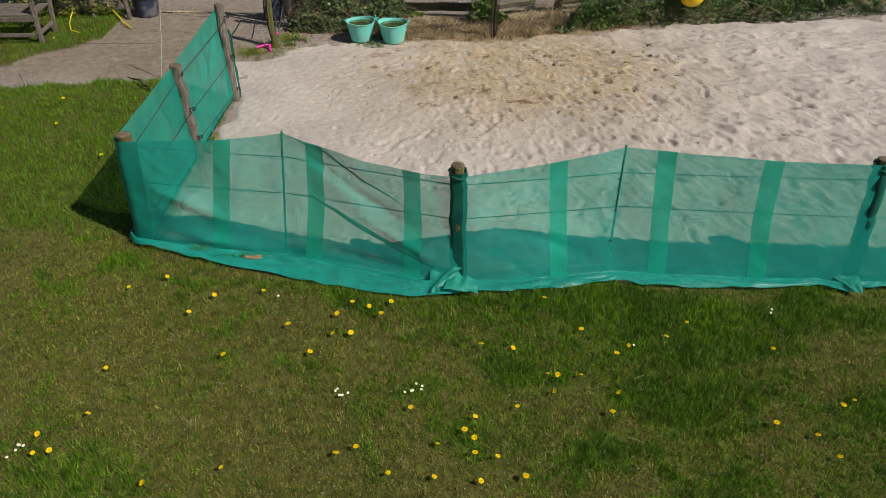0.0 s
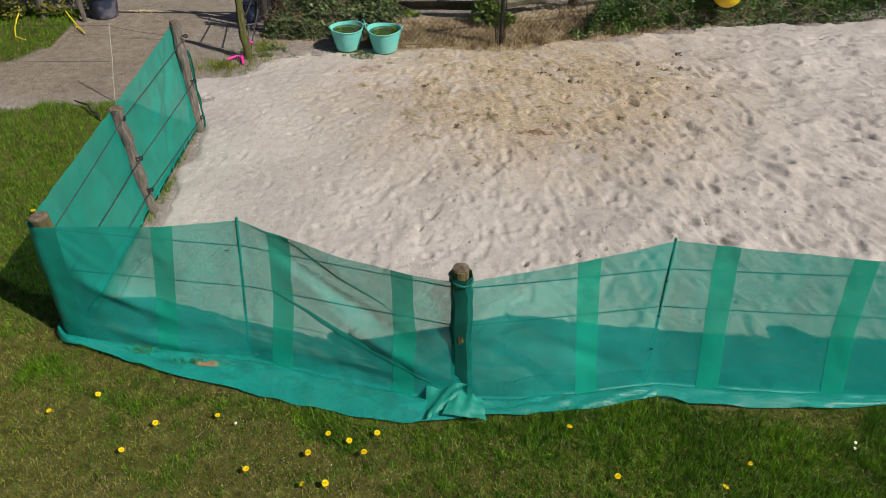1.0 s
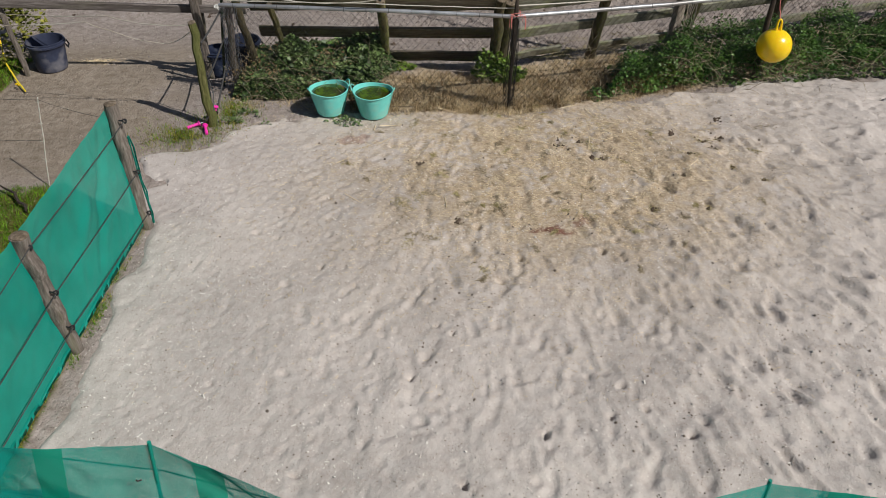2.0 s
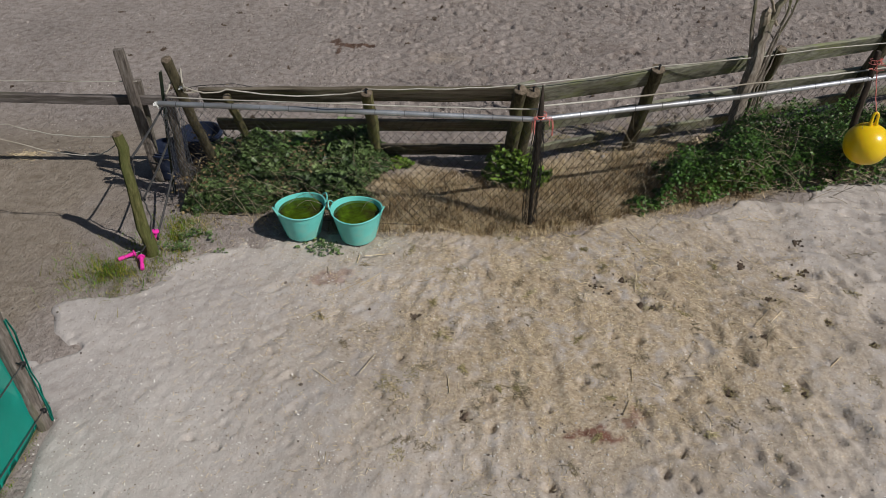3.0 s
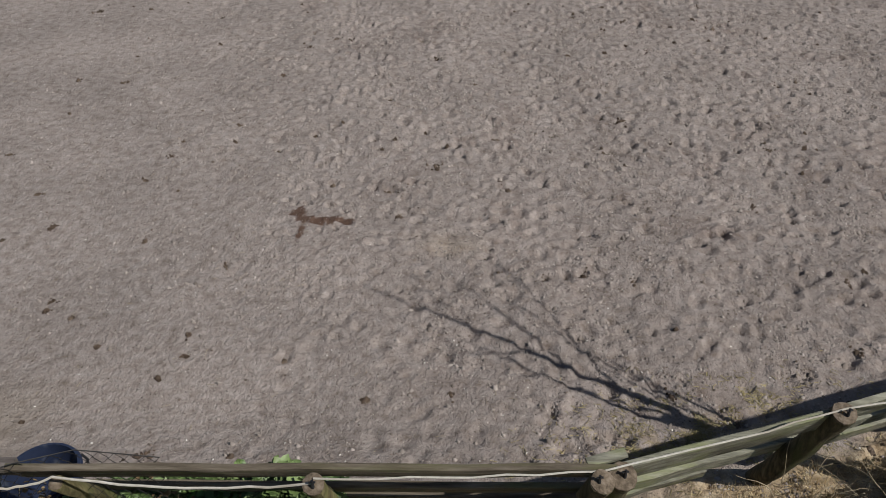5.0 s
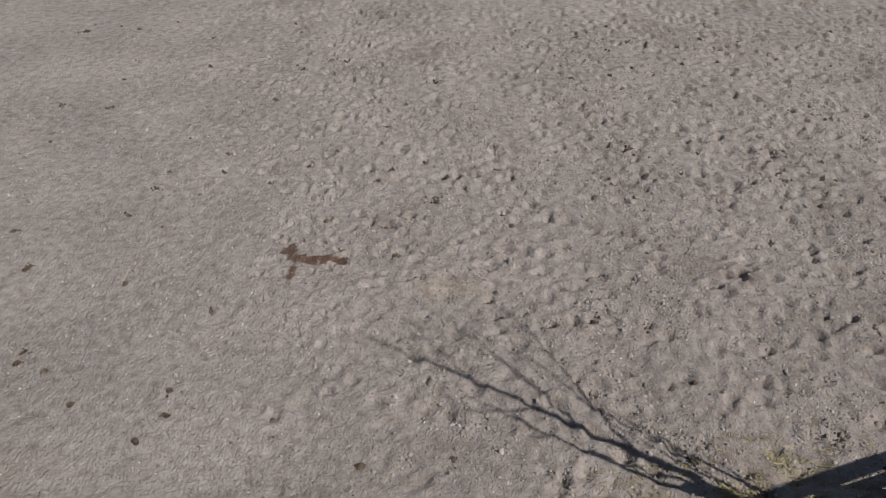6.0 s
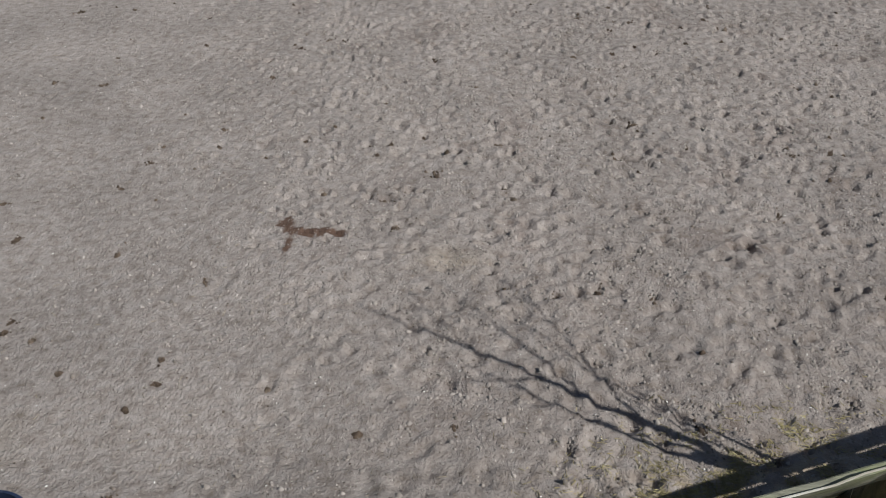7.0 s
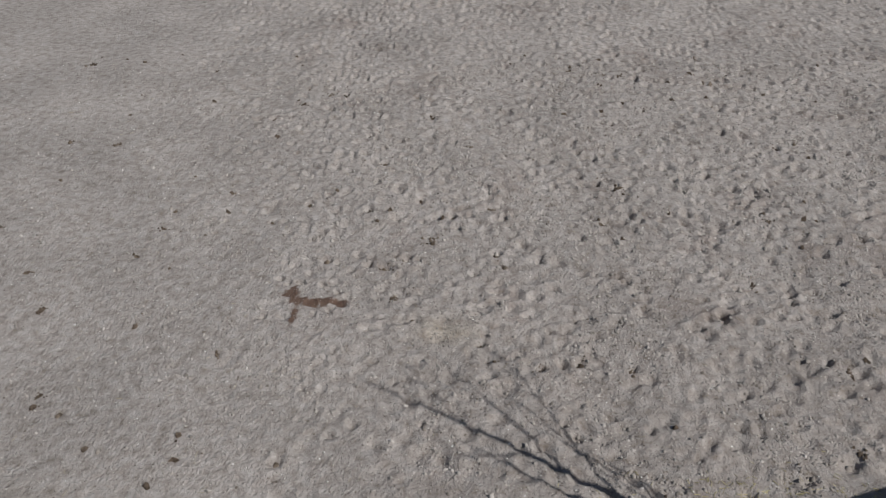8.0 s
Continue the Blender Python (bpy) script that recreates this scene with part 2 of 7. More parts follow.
def net_material(name, colour, cover, glow, tint=(0.5, 0.86, 0.79), pitch=None, rough=0.36, mottle=0.1):
    """Woven plastic gauze: thread, a share of light let through the threads, and open holes."""
    m = bpy.data.materials.new(name)
    m.use_nodes = True
    nt = m.node_tree
    n, l = nt.nodes, nt.links
    bsdf = n["Principled BSDF"]
    tc = n.new("ShaderNodeTexCoord")
    nz = n.new("ShaderNodeTexNoise")
    nz.inputs["Scale"].default_value, nz.inputs["Detail"].default_value = 3.0, 6
    l.new(tc.outputs["Object"], nz.inputs["Vector"])
    cr = n.new("ShaderNodeValToRGB")
    cr.color_ramp.elements[0].position, cr.color_ramp.elements[1].position = 0.3, 0.72
    cr.color_ramp.elements[0].color = (*[c * (1 - mottle) for c in colour], 1)
    cr.color_ramp.elements[1].color = (*[min(1, c * (1 + 0.7 * mottle) + 0.006) for c in colour], 1)
    l.new(nz.outputs["Fac"], cr.inputs["Fac"])
    l.new(cr.outputs["Color"], bsdf.inputs["Base Color"])
    bsdf.inputs["Roughness"].default_value = rough
    bsdf.inputs["Specular IOR Level"].default_value = 0.5
    weave = n.new("ShaderNodeTexNoise")
    weave.inputs["Scale"].default_value = 260
    l.new(tc.outputs["Object"], weave.inputs["Vector"])
    bp = n.new("ShaderNodeBump")
    bp.inputs["Strength"].default_value, bp.inputs["Distance"].default_value = 0.25, 0.003
    l.new(weave.outputs["Fac"], bp.inputs["Height"])
    l.new(bp.outputs["Normal"], bsdf.inputs["Normal"])
    tl = n.new("ShaderNodeBsdfTranslucent")
    l.new(cr.outputs["Color"], tl.inputs["Color"])
    a = n.new("ShaderNodeMixShader")
    a.inputs["Fac"].default_value = glow
    l.new(bsdf.outputs["BSDF"], a.inputs[1])
    l.new(tl.outputs["BSDF"], a.inputs[2])
    tr = n.new("ShaderNodeBsdfTransparent")
    tr.inputs["Color"].default_value = (*tint, 1)
    b = n.new("ShaderNodeMixShader")
    mr = n.new("ShaderNodeMapRange")
    mr.inputs["From Min"].default_value, mr.inputs["From Max"].default_value = 0.35, 0.65
    mr.inputs["To Min"].default_value, mr.inputs["To Max"].default_value = cover - 0.03, cover + 0.04
    l.new(nz.outputs["Fac"], mr.inputs["Value"])
    if pitch:
        at = n.new("ShaderNodeAttribute")
        at.attribute_name = "along"
        steps = [("MULTIPLY", 1 / pitch), ("FRACT", None), ("LESS_THAN", cover)]
        v = at.outputs["Fac"]
        for op, value in steps:
            k = n.new("ShaderNodeMath")
            k.operation = op
            l.new(v, k.inputs[0])
            if value is not None:
                k.inputs[1].default_value = value
            v = k.outputs[0]
        l.new(v, b.inputs["Fac"])
    else:
        l.new(mr.outputs["Result"], b.inputs["Fac"])
    l.new(tr.outputs["BSDF"], b.inputs[1])
    l.new(a.outputs["Shader"], b.inputs[2])
    l.new(b.outputs["Shader"], n["Material Output"].inputs["Surface"])
    return m


M_GROUND = soil_material("soil", [(None, ((0.18, 0.145, 0.122), (0.295, 0.253, 0.226), (0.375, 0.33, 0.30)), 11.0),
                                  ("track", ((0.185, 0.145, 0.108), (0.265, 0.22, 0.172), (0.335, 0.285, 0.23)), 9.0),
                                  ("lawn", ((0.034, 0.033, 0.008), (0.088, 0.086, 0.021), (0.16, 0.145, 0.047)), 16.0),
                                  ("litter", ((0.19, 0.13, 0.075), (0.43, 0.335, 0.215), (0.60, 0.50, 0.355)), 14.0),
                                  ("damp", ((0.085, 0.05, 0.036), (0.13, 0.083, 0.062)), 8.0)],
                         flecks=[(55, 0.03, (0.07, 0.055, 0.042)), (110, 0.2, (0.15, 0.12, 0.10)), (170, 0.16, (0.12, 0.095, 0.075)), (85, 0.06, (0.55, 0.5, 0.44))], relief=0.8)
M_SAND = soil_material("dry_sand", [(None, ((0.375, 0.33, 0.298), (0.447, 0.403, 0.37), (0.492, 0.452, 0.42)), 12.0),
                                    ("litter", ((0.20, 0.145, 0.095), (0.385, 0.303, 0.208), (0.54, 0.455, 0.34)), 38.0),
                                    ("rust", ((0.13, 0.06, 0.04), (0.24, 0.13, 0.095)), 14.0)],
                       flecks=[(80, 0.04, (0.74, 0.7, 0.63)), (60, 0.03, (0.16, 0.12, 0.085)), (110, 0.07, (0.25, 0.205, 0.17)), (150, 0.08, (0.66, 0.6, 0.52))], relief=0.32)
NET_GREEN = (0.014, 0.475, 0.405)
M_NET = net_material("green_gauze", NET_GREEN, 0.56, 0.26, tint=(0.88, 0.96, 0.93), pitch=0.002)
M_NET_DENSE = net_material("green_gauze_close", (0.010, 0.56, 0.395), 0.66, 0.3)
# same gauze as the front net, the side's dimmer light put into its green
M_NET_SIDE = net_material("green_gauze_side_dimmed", (0.009, 0.37, 0.285), 0.74, 0.25)
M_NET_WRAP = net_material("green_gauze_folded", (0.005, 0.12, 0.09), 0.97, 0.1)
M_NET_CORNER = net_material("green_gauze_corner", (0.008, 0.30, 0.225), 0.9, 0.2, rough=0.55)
M_WOOD_GREY = material("weathered_wood", ((0.065, 0.053, 0.044), (0.15, 0.125, 0.105), (0.26, 0.228, 0.20)), 9, 0.9, 0.6, 40, stretch=(6, 6, 0.7), objects=0.12, stain=(0.12, 0.12, 0.06), stain_at=(0.55, 0.8))
M_WOOD_ROUND = material("mossy_round_wood", ((0.05, 0.042, 0.018), (0.12, 0.102, 0.045), (0.21, 0.185, 0.09)), 7, 0.88, 0.5, 35, stretch=(6, 6, 0.8), objects=0.15, stain=(0.11, 0.125, 0.035), stain_at=(0.52, 0.8))
M_RAIL_GREY = material("grey_rail_wood", ((0.055, 0.045, 0.04), (0.125, 0.105, 0.095), (0.21, 0.185, 0.17)), 6, 0.88, 0.5, 40, stretch=(0.6, 6, 6), stain=(0.10, 0.09, 0.06), stain_at=(0.5, 0.75), stain_scale=2.5)
M_WOOD_MOSS = material("mossy_split_wood", ((0.04, 0.042, 0.012), (0.10, 0.098, 0.03), (0.20, 0.18, 0.08)), 8, 0.9, 0.7, 35, stretch=(6, 6, 0.8), stain=(0.095, 0.105, 0.03), stain_at=(0.42, 0.65), stain_scale=3)
M_WITHERED = material("withered_leaf", ((0.09, 0.06, 0.03), (0.2, 0.14, 0.07), (0.36, 0.28, 0.16)), 5, 0.8, 0, island=0.4, spec=0.15)
M_RAIL = material("algae_rail_wood", ((0.10, 0.094, 0.07), (0.205, 0.198, 0.148), (0.32, 0.31, 0.24)), 6, 0.85, 0.5, 40, stretch=(0.6, 6, 6), objects=0.12, stain=(0.20, 0.215, 0.09), stain_at=(0.5, 0.75), stain_scale=2.5)
M_RAIL_DARK = material("dark_rail_wood", ((0.055, 0.042, 0.03), (0.12, 0.098, 0.07), (0.2, 0.17, 0.13)), 6, 0.85, 0.5, 40, stretch=(0.6, 6, 6), objects=0.12, stain=(0.12, 0.12, 0.05), stain_at=(0.5, 0.75), stain_scale=2.5)
M_END = material("cut_wood_end", ((0.06, 0.045, 0.03), (0.15, 0.115, 0.08), (0.26, 0.21, 0.16)), 30, 0.9, 0.6, 90, objects=0.1)
M_STEEL = material("galvanised_steel", ((0.33, 0.34, 0.36), (0.55, 0.56, 0.58)), 12, 0.52, 0.2, 80, metal=0.75, spec=0.5, stain=(0.27, 0.26, 0.25))
M_WIRE = material("dull_wire", ((0.05, 0.05, 0.05), (0.12, 0.115, 0.11)), 20, 0.55, 0, metal=0.5)
M_MESHWIRE = material("dark_mesh_wire", ((0.03, 0.03, 0.03), (0.08, 0.075, 0.07)), 20, 0.6, 0, metal=0.4)
M_CORD = material("pale_cord", ((0.42, 0.39, 0.33), (0.6, 0.57, 0.5)), 30, 0.85, 0.3, 200, stain=(0.3, 0.26, 0.2))
M_BLACK = material("black_plastic", ((0.012, 0.012, 0.014), (0.03, 0.03, 0.032)), 14, 0.5, 0.1, 90)
M_TUB = material("turquoise_plastic", ((0.14, 0.56, 0.50), (0.19, 0.66, 0.585)), 5, 0.42, 0.1, 60, spec=0.45, stain=(0.36, 0.5, 0.40), stain_scale=6, stain_at=(0.52, 0.85))
M_YELLOW = material("yellow_rubber", ((0.80, 0.53, 0.004), (0.88, 0.60, 0.008)), 3, 0.28, 0.03, 60, spec=0.5, stain=(0.72, 0.5, 0.02), stain_at=(0.6, 0.9))
M_BLUETUB = material("dark_blue_plastic", ((0.02, 0.025, 0.05), (0.05, 0.06, 0.10)), 6, 0.5, 0.1, 60, stain=(0.22, 0.21, 0.22), stain_scale=5, stain_at=(0.5, 0.75))
M_BLUETUB_CLEAN = material("dark_blue_plastic_clean", ((0.012, 0.018, 0.04), (0.03, 0.04, 0.075)), 6, 0.5, 0.1, 60, stain=(0.12, 0.13, 0.15), stain_scale=9, stain_at=(0.58, 0.8))
M_PINK = material("pink_plastic", ((0.75, 0.02, 0.32), (0.85, 0.05, 0.42)), 6, 0.4, 0.05, 60, spec=0.5)
M_RED = material("red_cord", ((0.55, 0.13, 0.11), (0.72, 0.28, 0.24)), 20, 0.8, 0.3, 150)
M_HOSE = material("yellow_hose", ((0.78, 0.58, 0.02), (0.88, 0.68, 0.05)), 8, 0.45, 0.05, 60, spec=0.45)
M_STEELWIRE = material("grey_mesh_wire", ((0.2, 0.22, 0.26), (0.34, 0.36, 0.41)), 20, 0.5, 0, metal=0.5)
M_STEELGREEN = material("green_painted_steel", ((0.012, 0.022, 0.012), (0.03, 0.045, 0.026)), 12, 0.6, 0.2, 80, stain=(0.12, 0.08, 0.05), stain_at=(0.5, 0.75))
M_STICK = material("dark_stick", ((0.018, 0.014, 0.011), (0.045, 0.034, 0.026), (0.09, 0.07, 0.055)), 9, 0.9, 0.5, 50, stretch=(5, 5, 0.8))
M_BARK = material("grey_bark", ((0.10, 0.08, 0.06), (0.24, 0.20, 0.16), (0.42, 0.37, 0.31)), 8, 0.9, 0.5, 45, stretch=(5, 5, 1), stain=(0.12, 0.13, 0.05))
M_BARK_PALE = material("pale_bark", ((0.16, 0.125, 0.085), (0.36, 0.30, 0.225), (0.52, 0.46, 0.37)), 7, 0.9, 0.5, 45, stretch=(5, 5, 1), stain=(0.12, 0.1, 0.06), stain_at=(0.52, 0.7))
M_GRASS = material("green_grass", ((0.05, 0.135, 0.004), (0.12, 0.26, 0.009), (0.235, 0.39, 0.024)), 11, 0.5, 0, island=0.55, spec=0.35, thin=0.3)
M_GRASS_DARK = material("dark_grass", ((0.022, 0.07, 0.004), (0.07, 0.17, 0.009), (0.17, 0.30, 0.02)), 11, 0.55, 0, island=0.5, spec=0.3, thin=0.25)
M_THATCH = material("dry_thatch", ((0.085, 0.088, 0.012), (0.225, 0.215, 0.036), (0.45, 0.39, 0.11)), 13, 0.8, 0, island=0.5, spec=0.15, thin=0.15)
M_DEADBROWN = material("dead_brown_tuft", ((0.09, 0.058, 0.03), (0.23, 0.16, 0.085), (0.42, 0.31, 0.18)), 5, 0.85, 0, island=0.45, spec=0.15)
# dark brown wood, with the rail posts' shaded fronts put into its colour
M_WOOD_DARK = material("dark_shaded_wood", ((0.03, 0.025, 0.014), (0.075, 0.062, 0.035), (0.15, 0.125, 0.075)), 7, 0.88, 0.5, 35, stretch=(6, 6, 0.8), objects=0.12, stain=(0.09, 0.1, 0.03), stain_at=(0.55, 0.8))
M_DEAD = material("dead_grass", ((0.20, 0.13, 0.06), (0.50, 0.385, 0.22), (0.66, 0.56, 0.38)), 12, 0.85, 0, island=0.4, spec=0.15)
M_STRAW = material("straw", ((0.30, 0.22, 0.125), (0.54, 0.43, 0.27), (0.72, 0.62, 0.44)), 6, 0.75, 0, island=0.35, spec=0.25)
M_STRAWDARK = material("dead_stem", ((0.13, 0.10, 0.06), (0.28, 0.23, 0.15), (0.42, 0.36, 0.26)), 6, 0.8, 0, island=0.35, spec=0.2)
M_HAY = material("hay", ((0.16, 0.13, 0.055), (0.31, 0.26, 0.125), (0.46, 0.40, 0.22)), 6, 0.8, 0, island=0.35, spec=0.2)
M_SHELL = material("shell", ((0.62, 0.57, 0.5), (0.8, 0.77, 0.72)), 20, 0.6, 0, island=0.15)
M_CRUMB = material("dung", ((0.04, 0.028, 0.02), (0.085, 0.062, 0.046), (0.15, 0.118, 0.092)), 12, 0.95, 0, island=0.4, spec=0.1)
M_IVY = material("ivy_leaf", ((0.018, 0.042, 0.013), (0.085, 0.135, 0.04), (0.22, 0.285, 0.11)), 5, 0.5, 0, island=0.45, spec=0.4)
M_IVY_YOUNG = material("young_ivy_leaf", ((0.06, 0.11, 0.012), (0.13, 0.21, 0.025), (0.22, 0.31, 0.055)), 3, 0.48, 0, island=0.4, spec=0.4)
M_IVY_BRIGHT = material("bright_ivy_leaf", ((0.016, 0.045, 0.007), (0.052, 0.115, 0.017), (0.12, 0.205, 0.04)), 3, 0.48, 0, island=0.45, spec=0.4)
M_BUSH = material("bush_leaf", ((0.05, 0.06, 0.01), (0.13, 0.14, 0.02), (0.26, 0.23, 0.04)), 4, 0.5, 0, island=0.45, spec=0.35)
M_DANDELION = material("dandelion_petal", ((0.85, 0.60, 0.004), (0.93, 0.73, 0.015)), 30, 0.6, 0, objects=0.05, spec=0.2)
M_STALK = material("flower_stalk", ((0.10, 0.16, 0.03), (0.16, 0.22, 0.06)), 30, 0.6, 0, spec=0.2)
M_DAISY = material("daisy_petal", ((0.8, 0.8, 0.78), (0.88, 0.88, 0.86)), 30, 0.6, 0, spec=0.2)
M_EARTH = material("dark_earth_crumb", ((0.075, 0.056, 0.043), (0.14, 0.112, 0.092), (0.22, 0.185, 0.16)), 12, 0.95, 0, island=0.3, spec=0.1)
M_CLOD = material("soil_clod", ((0.16, 0.13, 0.108), (0.275, 0.238, 0.21), (0.37, 0.325, 0.295)), 6, 0.95, 0, island=0.3, spec=0.1)
M_SANDCLOD = material("sand_clod", ((0.36, 0.315, 0.28), (0.44, 0.40, 0.365), (0.50, 0.46, 0.425)), 6, 0.95, 0, island=0.15, spec=0.1)
ball_skin = M_YELLOW.node_tree.nodes["Principled BSDF"]
ball_skin.inputs["Subsurface Weight"].default_value = 0.4
ball_skin.inputs["Subsurface Radius"].default_value = (0.12, 0.08, 0.01)
M_RAG = material("white_tape", ((0.55, 0.54, 0.5), (0.75, 0.74, 0.71)), 20, 0.7, 0.3, 120)


# ---- the ground ----
def fence_y(x):
    """The line of the pipe fence."""
    x = np.asarray(x, float)
    return np.where(x < 0.8, 11.22 - 0.055 * (x + 2.0), 11.07 + 0.288 * (x - 0.8))


def sand_far(x):
    return np.interp(x, (-3.2, -2.4, -1.85, -0.6, 1.2, 1.7, 2.25, 3.0, 4.3, 5.4, 7.0, 12.0), (10.0, 10.35, 10.95, 11.15, 11.2, 11.3, 11.5, 11.7, 11.9, 11.95, 12.3, 13.3))


def net_y(x):
    """The line of the front net at the ground."""
    return np.interp(x, (-2.6, -1.19, 0.2, 1.48, 3.38, 12), (5.9, 5.68, 5.36, 5.48, 5.36, 5.3))


def sand_inside(x, y):
    """Metres inside the sand bed's edge, roughly; below zero outside."""
    wob = (lattice(x, y, 0.35, 3) - 0.5) * 0.34 + (lattice(x, y, 0.09, 4) - 0.5) * 0.12
    left = np.where(y < 9.0, x + 2.485, x + 2.485 + 0.25 * (y - 9.0))
    far = sand_far(x) - y + wob
    near = y - net_y(x) - 0.02
    return np.minimum(np.minimum(left + wob * (0.5 + 1.4 * ramp(y, 8.9, 9.6)), far), near)


def lawn_inside(x, y):
    wob = (lattice(x, y, 0.5, 5) - 0.5) * 0.3 + (lattice(x, y, 0.12, 6) - 0.5) * 0.16
    edge = np.interp(x, (-12, -5.4, -4.4, -3.35, -2.5), (8.2, 9.2, 9.45, 9.62, 9.0))
    front = np.where(x < -2.42, edge - y, net_y(x) - y + 0.05)
    front = np.where((x > -2.47) & (y > 5.8), np.minimum(front, (-2.43 - x)), front)
    far_edge = np.interp(x, (-12, -6.0, -5.6, -5.1, -4.55, -4.3, -4.2), (9.6, 9.95, 10.1, 10.5, 11.5, 12.0, 30))
    far = np.where(x < -4.75, np.minimum(y - far_edge, 12.6 - y), -1)
    tuft = 0.1 - np.hypot(x + 2.52, (y - 10.52) * 0.8)
    return np.maximum(np.maximum(front, far), tuft) + wob


def base_height(x, y):
    drop = ramp(y - fence_y(np.clip(x, -2.6, 7)), 0.8, 2.0)
    z = -0.2 * drop + (lattice(x, y, 2.2, 8) - 0.5) * 0.05 * ramp(y, 12, 14)
    z = z + (lattice(x, y, 0.7, 9) - 0.5) * 0.03
    return z + 0.025 * ramp(lawn_inside(x, y), -0.1, 0.2)


def prints(x, y, z, count, box, size, depth, seed):
    """Presses hoof and foot marks, each with a low rim, into the heights of a grid with rows along y."""
    r = np.random.default_rng(seed)
    xs, ys = x[0], y[:, 0]
    for _ in range(count):
        cx, cy = r.uniform(box[0], box[1]), r.uniform(box[2], box[3])
        s, d, a = r.uniform(*size), r.uniform(*depth), r.uniform(0, math.pi)
        i0, i1 = np.searchsorted(xs, (cx - 3 * s, cx + 3 * s))
        j0, j1 = np.searchsorted(ys, (cy - 3 * s, cy + 3 * s))
        if i1 - i0 < 3 or j1 - j0 < 3:
            continue
        px, py = x[j0:j1, i0:i1] - cx, y[j0:j1, i0:i1] - cy
        u, v = (px * math.cos(a) + py * math.sin(a)) / s, (py * math.cos(a) - px * math.sin(a)) / (s * r.uniform(0.55, 0.9))
        q = u * u + v * v
        z[j0:j1, i0:i1] += d * (-np.exp(-q * q * 0.8) + 0.3 * np.exp(-((np.sqrt(q) - 1.5) ** 2) * 5) * (0.6 + 0.4 * np.sin(3 * np.arctan2(v, u) + a * 5)))


def gouges(x, y, z, count, box, length, width, depth, seed, hub, stray=0.35, where=None):
    """Long teardrop marks of dragged hooves that fan out from the feeding place at hub."""
    r = np.random.default_rng(seed)
    xs, ys = x[0], y[:, 0]
    for _ in range(count):
        cx, cy = r.uniform(box[0], box[1]), r.uniform(box[2], box[3])
        s, w, d = r.uniform(*length), r.uniform(*width), r.uniform(*depth)
        a = math.atan2(cy - hub[1], cx - hub[0]) + r.normal(0, stray)
        pick = r.random()
        if where is not None and pick > where(cx, cy):
            continue
        i0, i1 = np.searchsorted(xs, (cx - 2 * s, cx + 2 * s))
        j0, j1 = np.searchsorted(ys, (cy - 2 * s, cy + 2 * s))
        if i1 - i0 < 3 or j1 - j0 < 3:
            continue
        px, py = x[j0:j1, i0:i1] - cx, y[j0:j1, i0:i1] - cy
        u, v = (px * math.cos(a) + py * math.sin(a)) / s, (py * math.cos(a) - px * math.sin(a)) / w
        v = v * (1 - 0.4 * np.clip(u, -1, 1)) + 0.5 * (lattice(px + cx, py + cy, 0.06, 77) - 0.5)
        q = u * u + v * v
        rim = 0.38 * np.exp(-((np.sqrt(q) - 1.4) ** 2) * 7) * (0.35 + 0.65 * ramp(u, -0.2, 0.8))
        z[j0:j1, i0:i1] += d * (-np.exp(-q * q) * (0.7 + 0.3 * np.clip(u, -1, 1)) + rim)


def press(x, y, z, spots, size, depth, seed):
    """One deep hoof pit at each spot."""
    r = random.Random(seed)
    for cx, cy in spots:
        k = 0.004 * r.random()
        prints(x, y, z, 1, (cx - k, cx + k, cy - k, cy + k), size, depth, r.randint(0, 9999))


# pits in the paddock and in the sand, with clods for dung and pit shade
PITS = ((-1.85, 20.16), (-1.32, 19.95), (-1.09, 19.67), (-3.29, 20.77), (-2.17, 19.2), (-1.94, 19.28), (-4.08, 19.36), (-0.9, 18.69), (-0.66, 18.01), (-0.14, 19.26), (0.99, 21.04), (1.06, 20.38), (2.58, 21.02), (2.61, 19.4), (2.12, 19.02), (2.15, 20.16), (1.73, 17.58), (1.93, 17.52), (4.28, 18.1), (1.65, 16.77), (0.65, 16.85), (-1.11, 16.11), (-1.42, 17.14), (-1.76, 16.8))
PITS_NEAR = ((-1.86, 14.81), (-0.54, 16.01), (0.31, 15.91), (0.53, 16.24), (1.56, 14.63), (1.14, 14.7), (-0.77, 17.0), (-3.15, 14.33), (-2.91, 14.12), (-3.93, 15.92), (-2.58, 13.79), (-1.89, 13.69), (-1.17, 13.66), (-2.97, 16.19), (3.56, 19.57), (3.95, 18.32), (0.81, 14.63), (-0.23, 17.23), (3.13, 17.14), (-0.25, 15.22), (2.12, 17.67), (0.10, 16.89), (0.33, 14.93), (-2.83, 17.01))
PITS_SAND = ((1.63, 10.11), (1.55, 10.14), (2.79, 10.34), (2.70, 10.48), (2.85, 9.93), (2.44, 9.25), (2.34, 9.78), (-0.12, 10.01), (1.45, 10.41), (1.23, 10.37), (2.50, 10.18), (2.88, 10.55), (1.97, 9.30), (0.23, 9.05), (3.04, 9.67))


def steps(*runs):
    """Grid lines: (start, end, step) runs end to end."""
    out = []
    for a, b, s in runs:
        out.append(np.linspace(a, b, max(2, int(round((b - a) / s)) + 1))[:-1])
    return np.concatenate(out + [[runs[-1][1]]])


def sheet(xs, ys):
    x, y = np.meshgrid(xs, ys)
    nx, ny = len(xs), len(ys)
    i = np.arange(ny * nx).reshape(ny, nx)
    faces = np.stack([i[:-1, :-1], i[:-1, 1:], i[1:, 1:], i[1:, :-1]], -1).reshape(-1, 4)
    return x, y, faces


